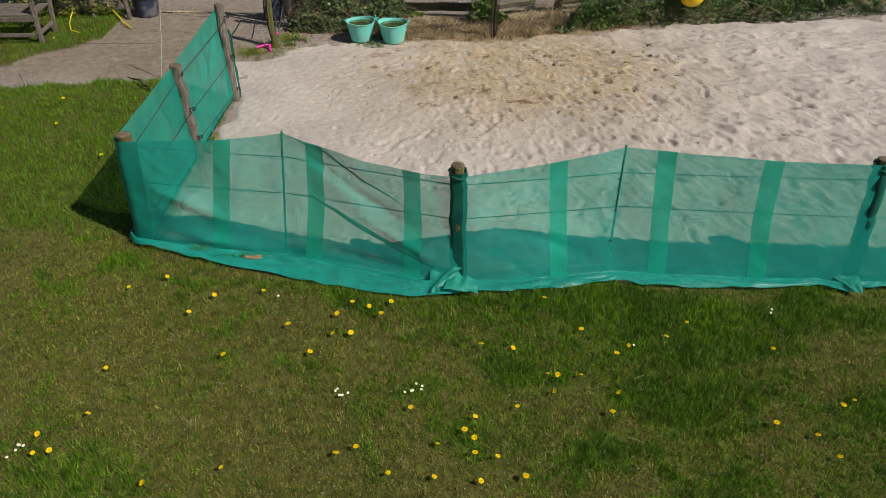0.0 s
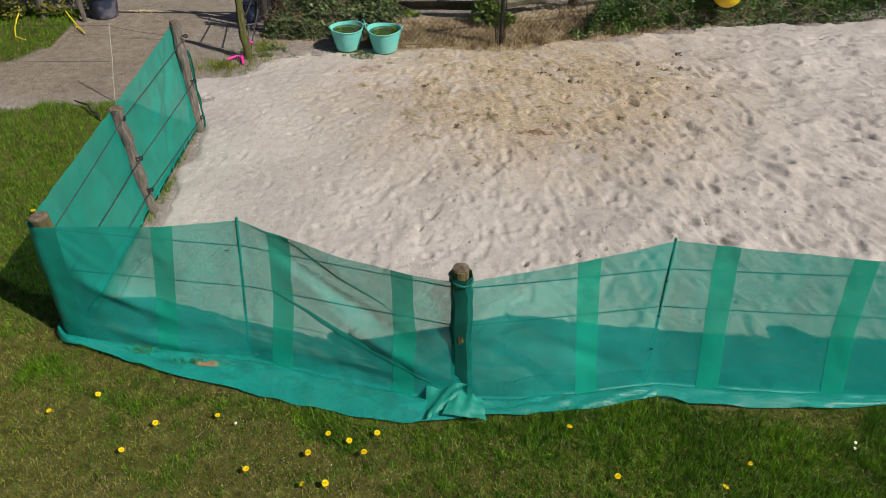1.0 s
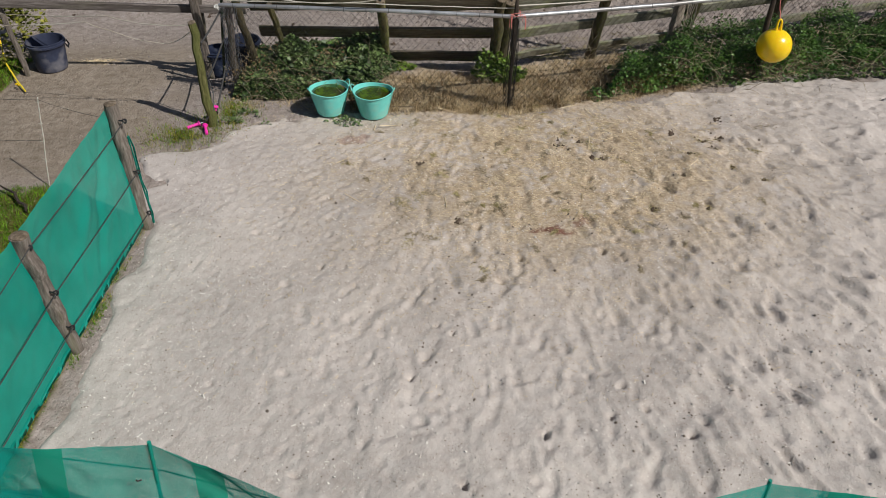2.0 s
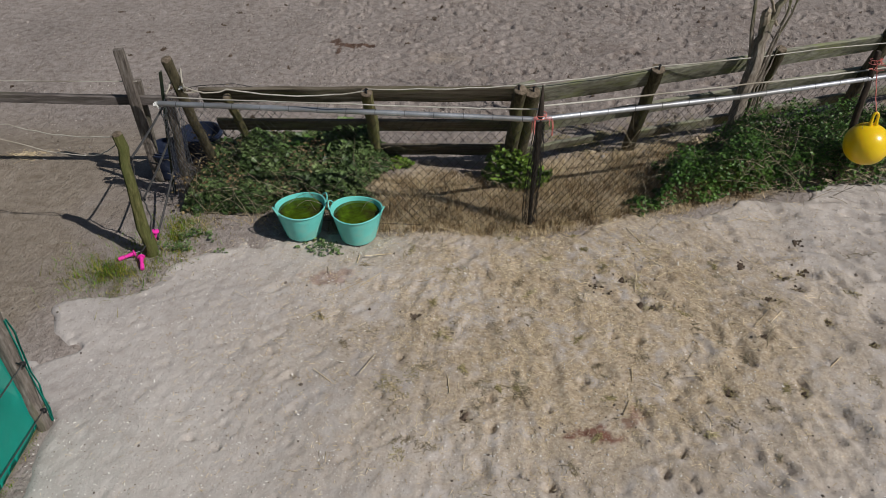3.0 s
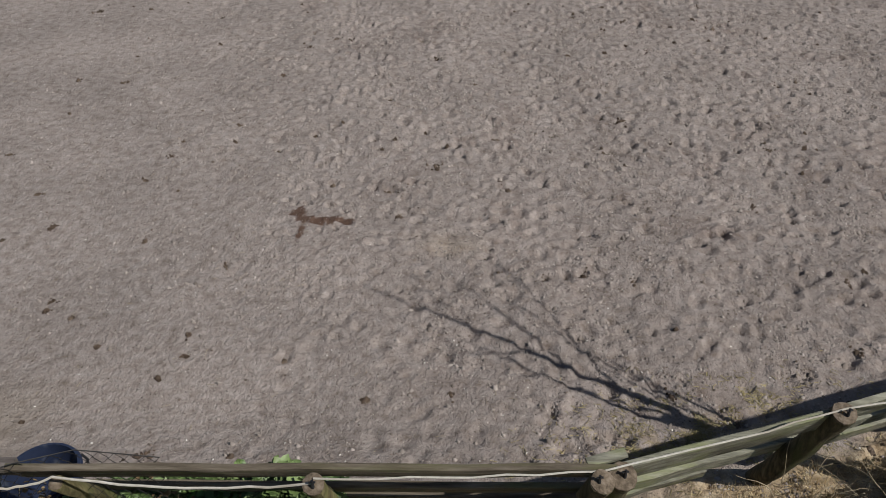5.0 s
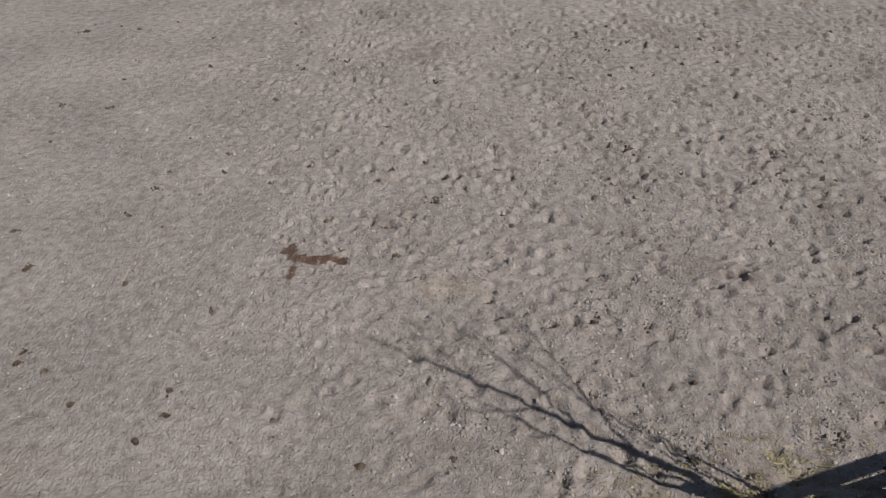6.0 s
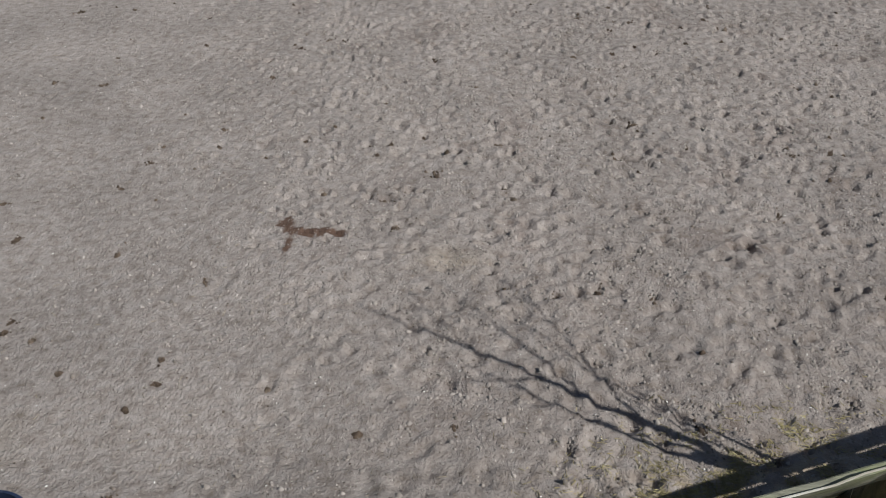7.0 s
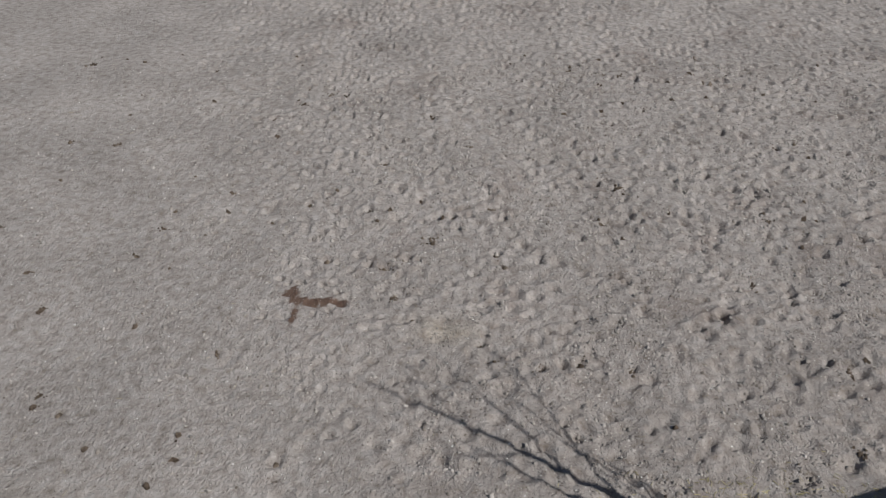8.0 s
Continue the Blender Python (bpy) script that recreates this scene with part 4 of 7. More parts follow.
post("leaning round fence post with a cord tied on", (-2.0, 12.02, -0.02), (-2.08, 11.5, 1.34), 0.042, 0.042, M_WOOD_DARK, 14)
post("round post of the leaning rail fence", (-1.70, 12.40, -0.1), (-1.74, 11.75, 0.90), 0.036, 0.034, M_WOOD_ROUND, 15, group="rail fence posts")
post("round post of the leaning rail fence", (-0.545, 12.25, -0.05), (-0.556, 11.70, 0.965), 0.052, 0.052, M_WOOD_ROUND, 16, group="rail fence posts")
post("round post of the leaning rail fence", (0.67, 12.15, -0.05), (0.716, 11.70, 0.985), 0.06, 0.058, M_WOOD_DARK, 17, group="rail fence posts")
post("round post of the leaning rail fence", (0.74, 12.18, -0.05), (0.823, 11.77, 0.935), 0.066, 0.07, M_WOOD_DARK, 18, group="rail fence posts")
post("round post of the leaning rail fence", (1.86, 12.58, -0.1), (1.925, 12.09, 0.995), 0.062, 0.06, M_WOOD_DARK, 19, group="rail fence posts")
post("dark round post of the rail fence beyond the bush", (4.30, 13.42, -0.1), (4.28, 12.91, 1.0), 0.06, 0.055, M_WOOD_DARK, 20, group="rail fence posts")
post("dark round post of the rail fence behind the bare tree", (3.05, 12.98, -0.1), (3.107, 12.48, 1.01), 0.05, 0.048, M_WOOD_DARK, 21, group="rail fence posts")
for (bx, by, tx, ty, h, lb) in ((-1.28, 5.74, -1.192, 5.765, 1.16, "thin green steel stake holding up the net"), (1.44, 5.46, 1.487, 5.585, 1.14, "thin green steel stake holding up the net")):
    t = thing("fence_stake", lb, "stake", "net stakes", at=(bx, by, 0))
    bm = bmesh.new()
    tube(bm, between((0, 0, -0.1), (tx - bx, ty - by, h), 4), 0.009, 8)
    part("rod", bm, M_NET_CORNER, t)
    for k in range(3):
        bm = bmesh.new()
        z = h * (0.3 + 0.25 * k)
        tube(bm, [(-0.012, -0.004, z), (0, -0.014, z + 0.004), (0.012, -0.004, z)], 0.004, 5)
        part("clip", bm, M_BLACK, t)


# ---- water tubs ----
def flexi_tub(x, y, r, h, seed, level, label, turn):
    t = thing("water_tub", label, "tub", "turquoise tubs", at=(x, y, 0.012))
    rb = r * 0.7
    bm = bmesh.new()
    prof = [(0.001, 0.006), (rb * 0.9, 0.0), (rb, 0.012)]
    for k in range(1, 46):
        s = k / 45
        fine = 0.0013 if 8 < k < 38 and k % 2 else 0.0
        prof.append((rb + (r - rb) * (s ** 0.92) + fine, 0.012 + (h - 0.012) * s))
    prof += [(r + 0.007, h - 0.004), (r + 0.009, h + 0.003), (r + 0.004, h + 0.007), (r - 0.004, h + 0.004)]
    prof += [(rb - 0.005 + (r - rb) * k / 5, 0.03 + (h - 0.03) * k / 5) for k in range(4, -1, -1)] + [(0.001, 0.03)]
    lathe(bm, prof, 48)
    for v in bm.verts:
        q = math.atan2(v.co.y, v.co.x)
        v.co.x *= 1 + 0.018 * math.cos(2 * (q - turn)) * v.co.z / h
        v.co.y *= 1 + 0.018 * math.cos(2 * (q - turn)) * v.co.z / h
        v.co.z += 0.010 * v.co.z / h * math.cos(2 * (q - turn))
    part("body", bm, M_TUB, t)
    for a in (turn, turn + math.pi):
        bm = bmesh.new()
        c = Vector((math.cos(a), math.sin(a), 0))
        s = Vector((-math.sin(a), math.cos(a), 0))
        pts = []
        for k in range(13):
            q = math.pi * k / 12
            pts.append(c * (r + 0.008 + 0.022 * math.sin(q)) + s * 0.05 * math.cos(q) * (1 - 0.15 * math.sin(q)) + Vector((0, 0, h + 0.002 + 0.048 * math.sin(q))))
        tube(bm, pts, 0.0055, 8)
        part("handle", bm, M_TUB, t)
        bm = bmesh.new()
        board(bm, c * (r + 0.007) + Vector((0, 0, h - 0.02)), c * (rb + 0.003) + Vector((0, 0, 0.02)), 0.008, 0.004, up=s, nseg=2, wear=0.0)
        part("mould_seam", bm, M_TUB, t)
    bm = bmesh.new()
    rw = rb - 0.005 + (r - rb) * (level - 0.03) / (h - 0.03)
    lathe(bm, [(rw * k / 8 + 0.0005, level + 0.001 * math.sin(k * 2.1)) for k in range(9)], 40)
    part("water", bm, M_WATER, t, "murky green water")
    return t


def water_material():
    m = material("murky_water", ((0.018, 0.026, 0.002), (0.05, 0.085, 0.005), (0.11, 0.20, 0.01)), 7, 0.08, 0.05, 14, spec=0.5, stain=(0.03, 0.02, 0.01), stain_scale=5, stain_at=(0.45, 0.65))
    return m


M_WATER = water_material()
flexi_tub(-1.078, 11.035, 0.197, 0.272, 1, 0.235, "turquoise flexible tub filled with green water", 0.5)
flexi_tub(-0.619, 10.98, 0.2, 0.272, 2, 0.238, "turquoise flexible tub filled with murky green water", 2.95)


# ---- pipe fence ----
PIPE = ((-2.15, 11.32, 1.055), (-0.45, 11.15, 1.065), (0.79, 11.085, 1.035), (2.48, 11.57, 0.985), (3.38, 11.83, 0.985), (6.6, 12.78, 0.97))
pipe = thing("pipe_rail", "galvanised steel pipe along the top of the mesh fence", "pipe")
for k, (a, b, n) in enumerate(((0, 2, 8), (2, 5, 12))):
    bm = bmesh.new()
    pts = [Vector(p) for p in PIPE[a:b + 1]]
    tube(bm, pts, 0.021, 14)
    part("pipe", bm, M_STEEL, pipe)
for k in range(26):
    s = k / 25 * 5.6 - 2.0
    z = np.interp(s, [p[0] for p in PIPE], [p[2] for p in PIPE])
    y = np.interp(s, [p[0] for p in PIPE], [p[1] for p in PIPE])
    bm = bmesh.new()
    tube(bm, [(s + 0.004 * math.cos(q * 1.0), y + 0.024 * math.cos(q), z + 0.024 * math.sin(q)) for q in [i * math.pi / 5 for i in range(11)]], 0.002, 5, caps=False)
    part("wire_tie", bm, M_WIRE, pipe)


def chain_link(pts, cell, lean, seed, label, low=0.0):
    """Woven wire diamonds hung from the pipe to the ground."""
    t = thing("chain_link_mesh", label, "mesh fence")
    verts, faces = [], []
    total = sum((Vector(b) - Vector(a)).length for a, b in zip(pts, pts[1:]))
    lens = [0.0]
    for a, b in zip(pts, pts[1:]):
        lens.append(lens[-1] + (Vector(b) - Vector(a)).length)
    cols = int(total / cell)
    r = 0.0019

    def where(s, v):
        s = min(max(s, 0), total)
        x = np.interp(s, lens, [p[0] for p in pts])
        y = np.interp(s, lens, [p[1] for p in pts])
        z = np.interp(s, lens, [p[2] for p in pts])
        bulge = 0.16 * (float(lattice(s, v, 0.45, seed)) - 0.5) * math.sin(math.pi * min(1, v * 1.1))
        return Vector((x, y + lean * v + bulge, z * (1 - v) + low * v))

    rows = int((pts[0][2] - low) / cell * 0.84)
    for c in range(cols + 1):
        prev = None
        for j in range(rows + 1):
            v = j / rows
            s = c * cell + (cell * 0.5 if (j + c) % 2 else -cell * 0.5) * 0.98
            p = where(s, v) + Vector((0, 0.003 if (j + c) % 2 else -0.003, 0))
            i = len(verts)
            verts.extend([p + Vector((-r, 0, 0)), p + Vector((r * 0.5, -r, 0)), p + Vector((r * 0.5, r, 0))])
            if prev is not None:
                for q in range(3):
                    faces.append((prev + q, prev + (q + 1) % 3, i + (q + 1) % 3, i + q))
            prev = i
    ob = new("woven_wire", mesh_of("woven_wire", [tuple(v) for v in verts], faces, M_MESHWIRE))
    ob.parent = t
    tagged(ob, kind="stuff")
    for v in (0.0, 1.0):
        bm = bmesh.new()
        tube(bm, [where(total * k / 40, v) for k in range(41)], 0.003, 5)
        part("tension_wire", bm, M_MESHWIRE, t)
    return t


chain_link(PIPE[:3], 0.035, 0.04, 91, "dark chain-link mesh hanging from the steel pipe")
chain_link(PIPE[2:], 0.035, 0.04, 92, "dark chain-link mesh hanging from the steel pipe")
chain_link(((-2.17, 11.50, 1.07), (-1.95, 11.78, 0.99), (-1.70, 11.9, 0.95), (-1.33, 11.93, 0.86)), 0.035, -0.12, 93, "loose grey chain-link mesh sagging behind the leaning post", low=0.1)


# ---- rail fence ----
def rails(name, label, a, b, lean, levels, mats, seed, face=None):
    """Planks nailed behind leaning posts. a, b: plan places of the foot line; levels: (height, width, trim at either end)."""
    t = thing(name, label, "fence", "paddock fences")
    a, b = Vector((*a, 0)), Vector((*b, 0))
    way = (b - a).normalized()
    for k, (z, w, e0, e1, m) in enumerate(levels):
        bm = bmesh.new()
        off = Vector((0, lean * z + 0.07, z))
        up = Vector((0, lean if face is None else face, 1)).normalized()
        board(bm, a + off + way * e0, b + off - way * e1 + Vector((0, 0, mats[k])), w, 0.035, up=up, nseg=8, wear=0.005, seed=seed + k)
        part("rail", bm, m, t)
    return t


LEAN_Y = -0.56
rails("rail_fence", "dark weathered plank fence leaning over the ivy strip", (-1.98, 12.26), (0.80, 12.26), LEAN_Y,
      ((0.875, 0.185, 0, 0, M_RAIL_DARK), (0.485, 0.16, 0.03, 0, M_RAIL_DARK), (0.10, 0.16, 0.0, 0.05, M_RAIL_DARK)), (0.01, -0.02, 0.0), 100)
rails("rail_fence", "pale algae-stained plank fence beside the paddock", (0.74, 12.18), (1.98, 12.54), -0.5,
      ((0.865, 0.175, 0, 0, M_RAIL), (0.45, 0.125, 0.05, 0.02, M_RAIL), (0.10, 0.09, 0.05, 0.5, M_RAIL)), (0.02, 0.03, 0.04), 110, -0.34)
rails("rail_fence", "pale algae-stained plank fence beside the paddock", (1.93, 12.545), (4.36, 13.377), -0.5,
      ((0.878, 0.175, 0, 0, M_RAIL), (0.48, 0.125, 0.0, 0.02, M_RAIL), (0.10, 0.12, 0.0, 0.05, M_RAIL)), (0.0, 0.0, 0.0), 120, -0.34)

rails("rail_fence", "pale algae-stained plank fence beside the paddock", (4.33, 13.372), (6.9, 14.25), -0.5,
      ((0.878, 0.175, 0, 0, M_RAIL), (0.48, 0.125, 0.0, 0.02, M_RAIL), (0.10, 0.12, 0.0, 0.05, M_RAIL)), (0.0, 0.0, 0.0), 130, -0.34)


# ---- cords and wires ----
def line_thing(name, label, category, pts, r, mat, group="", seg=6):
    """One wire or cord along a line of places."""
    bm = bmesh.new()
    tube(bm, pts, r, seg)
    ob = part(name, bm, mat)
    return tagged(ob, label, category, group)


def run(points, sag, n=10, jitter=0.0, seed=0):
    out = []
    for k, (a, b) in enumerate(zip(points, points[1:])):
        seg_pts = between(a, b, n, sag, jitter, seed + k)
        out.extend(seg_pts if not out else seg_pts[1:])
    return out


for k, (z0, z1) in enumerate(((0.90, 0.86), (0.56, 0.55))):
    line_thing("fence_wire", "dark plastic fence wire strung behind the green net", "wire",
               run(((-2.47, 5.99, z0), (-1.19, 5.80, z0 + 0.01), (0.19, 5.44, z1), (1.5, 5.60, z1 + 0.03), (3.42, 5.46, z0 + 0.01), (5.2, 5.4, z0)), 0.004), 0.004, M_WIRE, "net wires")
for k, z in enumerate((0.95, 0.58, 0.27)):
    line_thing("fence_wire", "dark fence wire along the inside of the side net", "wire",
               run(((-2.46, 6.0, z - 0.02), (-2.435 + 0.02 * k - 0.04 * (k == 0), 7.47, z), (-2.36, 8.99, z + 0.06 - 0.09 * k)), 0.006), 0.0035, M_WIRE, "net wires")
    for (px, py, pz) in ((-2.44 + 0.02 * k - 0.035 * (k == 0), 7.44, z), (-2.36, 8.97, z + 0.06 - 0.09 * k)):
        bm = bmesh.new()
        tube(bm, [(px + 0.016 * math.cos(q), py + 0.006 * math.sin(q * 2), pz + 0.016 * math.sin(q)) for q in [i * math.pi / 5 for i in range(11)]], 0.006, 6, caps=False)
        tube(bm, [(px - 0.045, py + 0.01, pz), (px - 0.012, py, pz)], 0.005, 6)
        tagged(part("insulator", bm, M_BLACK), "black ring insulator screwed into a post", "insulator", "wire insulators")

line_thing("electric_tape", "pale electric fence tape above the steel pipe", "fence tape",
           run(((-2.10, 11.40, 1.07), (-0.75, 11.135, 1.145), (0.83, 11.12, 1.105)), 0.006, 10, 0.003), 0.0055, M_CORD, "fence tapes")
line_thing("electric_tape", "pale electric fence tape above the steel pipe", "fence tape",
           run(((0.83, 11.12, 1.13), (2.52, 11.69, 1.035), (3.66, 11.98, 1.03), (6.4, 12.85, 1.03)), 0.006, 10, 0.002), 0.007, M_CORD, "fence tapes")
line_thing("electric_tape", "pale electric fence tape hanging slack before the top rail", "fence tape",
           run(((-2.06, 11.6, 1.09), (-1.72, 11.72, 0.985), (-0.556, 11.69, 0.985)), 0.055, 12, 0.004, 9), 0.006, M_CORD, "fence tapes")
line_thing("electric_tape", "pale electric fence tape pinned along the top rail", "fence tape",
           run(((-0.556, 11.71, 0.99), (0.72, 11.74, 1.005), (1.93, 12.10, 1.015), (3.4, 12.38, 1.05), (5.4, 12.75, 1.12)), 0.014, 9, 0.005, 4), 0.005, M_CORD, "fence tapes")
line_thing("electric_tape", "pale electric fence cord knotted round the leaning post", "fence tape",
           run(((-2.12, 11.43, 1.08), (-2.10, 11.60, 1.15), (-2.02, 11.60, 1.22), (-2.0, 11.52, 1.14), (-2.03, 11.58, 1.03), (-1.95, 11.66, 1.0)), 0.01, 5, 0.004, 5), 0.007, M_CORD, "fence tapes")
for k, (x, y, z) in enumerate(((-0.556, 11.68, 0.985), (0.70, 11.69, 1.01), (0.83, 11.76, 0.96), (1.93, 12.07, 1.02))):
    bm = bmesh.new()
    tube(bm, [(x, y, z - 0.02), (x, y, z + 0.028)], [0.009, 0.006], 8)
    tube(bm, [(x - 0.015, y, z + 0.016), (x + 0.015, y, z + 0.018)], 0.005, 6)
    tagged(part("insulator", bm, M_BLACK), "black insulator nailed on a rail post", "insulator", "wire insulators")

t = thing("board_scrap", "short split board lying on the rail end", "board", at=(0.70, 11.825, 0.968))
bm = bmesh.new()
board(bm, (-0.03, 0, -0.012), (0.15, 0.04, 0.012), 0.05, 0.018, up=(0, 1, 0.1), nseg=3, wear=0.003, seed=9)
part("plank", bm, M_RAIL, t)

# ---- the gate corner ----
t = thing("steel_post", "dark green steel fence post at the pipe's end", "post", at=(-2.34, 11.66, 0))
bm = bmesh.new()
board(bm, (-0.016, 0.017, -0.1), (0.21, -0.21, 1.26), 0.026, 0.008, up=(1, 0, 0.1), nseg=4, wear=0.001)
part("flange", bm, M_STEELGREEN, t)
bm = bmesh.new()
board(bm, (-0.016, 0.033, -0.1), (0.21, -0.194, 1.26), 0.024, 0.007, up=(0, 1, 0.1), nseg=4, wear=0.001)
part("web", bm, M_STEELGREEN, t)
for k, z in enumerate((0.35, 0.7, 0.98)):
    bm = bmesh.new()
    tube(bm, [(0.167 * z, -0.167 * z, z), (0.167 * z + 0.03, -0.167 * z - 0.02, z + 0.01), (0.167 * z + 0.03, -0.167 * z - 0.03, z + 0.04)], 0.008, 6)
    part("insulator", bm, M_BLACK, t)

for k, (a, b) in enumerate((((-2.16, 11.44, 0.98), (-2.245, 10.80, 0.86)), ((-2.19, 11.47, 0.66), (-2.235, 10.80, 0.50)), ((-2.23, 11.50, 0.35), (-2.22, 10.81, 0.12)))):
    line_thing("gate_rope", "grey elastic gate rope stretched to the mossy post", "rope", run((a, b), 0.012, 8), 0.009, M_WIRE, "gate ropes")
    bm = bmesh.new()
    tube(bm, [(b[0] + 0.014 * math.cos(q), b[1], b[2] + 0.014 * math.sin(q)) for q in [i * math.pi / 4 for i in range(9)]], 0.006, 6, caps=False)
    tube(bm, [b, (b[0] - 0.02, b[1] - 0.06, b[2])], 0.005, 6)
    tagged(part("insulator", bm, M_BLACK), "black ring insulator screwed into a post", "insulator", "wire insulators")
line_thing("loose_cord", "dark cord winding down the mossy gate post", "cord",
           run(((-2.235, 10.80, 0.86), (-2.25, 10.78, 0.66), (-2.24, 10.80, 0.50), (-2.20, 10.77, 0.36), (-2.21, 10.70, 0.2), (-2.30, 10.66, 0.10), (-2.34, 10.66, 0.05)), 0.0, 5, 0.004, 3), 0.006, M_WIRE)


def plank_post(label, base, top, w, d, seed):
    t = thing("gate_plank", label, "plank", "grey gate planks", at=base)
    bm = bmesh.new()
    board(bm, (0, 0, -0.1), Vector(top) - Vector(base), w, d, up=(1, 0.15, 0), nseg=6, wear=0.003, seed=seed)
    part("plank", bm, M_WOOD_GREY, t)


plank_post("grey weathered sawn upright by the gate", (-2.535, 11.89, -0.02), (-2.585, 11.84, 1.285), 0.085, 0.05, 3)
plank_post("short grey sawn upright behind the gate", (-2.63, 12.12, -0.02), (-2.545, 11.95, 0.96), 0.075, 0.045, 5)
t = thing("cross_rail", "grey weathered rail nailed to the gate uprights", "rail", at=(0, 0, 0))
bm = bmesh.new()
board(bm, (-7.2, 11.86, 0.92), (-2.05, 11.95, 0.765), 0.085, 0.05, nseg=10, wear=0.004, seed=8)
part("rail", bm, M_RAIL_GREY, t)
for x in (-5.2, -7.1):
    post("grey weathered round post carrying the rail", (x, 11.98, -0.03), (x - 0.02, 11.97, 1.1), 0.055, 0.05, M_WOOD_GREY, int(-x * 10))
line_thing("fence_wire", "thin pale wire sagging from the mossy gate post", "wire", run(((-2.30, 10.76, 1.07), (-3.1, 10.85, 1.12), (-5.4, 11.3, 1.05)), 0.04, 12, 0.004, 2), 0.004, M_CORD, "gate wires")
line_thing("fence_wire", "thin pale wire looping beside the gate", "wire", run(((-2.31, 10.77, 1.0), (-2.65, 10.95, 0.80), (-3.3, 10.8, 1.08), (-5.2, 11.2, 0.9)), 0.03, 10, 0.006, 6), 0.004, M_CORD, "gate wires")
line_thing("fence_wire", "thin pale wire above the grey rail", "wire", run(((-2.5, 11.84, 1.0), (-5.2, 11.95, 1.0), (-7.1, 11.95, 1.0)), 0.015, 12), 0.004, M_CORD, "gate wires")

post("grey weathered post inside the rolled wire mesh", (-2.206, 11.65, 0), (-2.073, 11.36, 1.03), 0.04, 0.037, M_WOOD_GREY, 37)
wrap = thing("mesh_bundle", "loosely rolled end of grey wire mesh at the steel post", "mesh roll", at=(-2.205, 11.63, 0))
verts, faces = [], []
rr = random.Random(5)
for c in range(20):
    a0 = c / 20 * 2 * math.pi
    prev = None
    for j in range(27):
        v = j / 26
        rad = 0.045 + 0.05 * float(lattice(a0 * 0.4, v, 0.3, 97)) + 0.16 * max(0, 0.35 - v) * rr.uniform(0.6, 1.1)
        a = a0 + (0.1 if j % 2 else -0.1) + v * 0.5
        p = Vector((0.13 * v + rad * math.cos(a), -0.27 * v + rad * math.sin(a) * 0.9, 0.02 + 1.02 * v))
        i = len(verts)
        verts.extend([p + Vector((-0.002, 0, 0)), p + Vector((0.001, -0.002, 0)), p + Vector((0.001, 0.002, 0))])
        if prev is not None:
            faces.extend((prev + q, prev + (q + 1) % 3, i + (q + 1) % 3, i + q) for q in range(3))
        prev = i
ob = new("mesh_roll", mesh_of("mesh_roll", [tuple(v) for v in verts], faces, M_STEELWIRE))
ob.parent = wrap
tagged(ob, kind="stuff")


def rag(at, size, seed, label):
    """A crumpled twist of white tape."""
    bm = bmesh.new()
    r = random.Random(seed)
    p = Vector(at)
    for _ in range(3):
        pts = [p + Vector((r.uniform(-1, 1), r.uniform(-1, 1), r.uniform(-1, 1))) * size * 0.5 for _ in range(7)]
        tube(bm, pts, [size * r.uniform(0.12, 0.26) for _ in pts], 7, wobble=0.2, seed=seed)
    return tagged(part("tape_knot", bm, M_RAG), label, "knot", "tape knots")


rag((-2.20, 11.41, 1.0), 0.05, 1, "crumpled white fence tape knotted on the steel post")
rag((-2.15, 11.40, 0.90), 0.035, 2, "crumpled white fence tape knotted on the steel post")
rag((-2.03, 11.56, 1.08), 0.04, 3, "white fence tape knotted on the leaning post")

# pink gate handles
def gate_handle(at, turn, tilt, label):
    t = thing("gate_grip", label, "gate handle", "pink gate handles", at=at)
    m = Matrix.Rotation(turn, 4, "Z") @ Matrix.Rotation(tilt, 4, "Y")
    bm = bmesh.new()
    prof = [(0.001, -0.07), (0.016, -0.068), (0.017, -0.03), (0.014, 0.0), (0.017, 0.03), (0.016, 0.05), (0.03, 0.054), (0.03, 0.062), (0.016, 0.066), (0.001, 0.07)]
    lathe(bm, prof, 16)
    bm.transform(m)
    part("grip", bm, M_PINK, t)
    bm = bmesh.new()
    tube(bm, [m @ Vector(p) for p in ((0, 0, 0.07), (0, 0, 0.1), (0.012, 0, 0.115), (0.02, 0, 0.1))], 0.003, 6)
    part("hook", bm, M_STEEL, t, "steel hook")


gate_handle((-2.43, 10.67, 0.045), 0.5, 1.45, "bright pink plastic gate handle lying on the grass")
gate_handle((-2.285, 10.58, 0.05), 1.9, 1.35, "bright pink plastic gate handle lying on the sand")
gate_handle((-2.232, 10.81, 0.13), 0.2, 0.25, "bright pink plastic gate handle hanging from a rope")

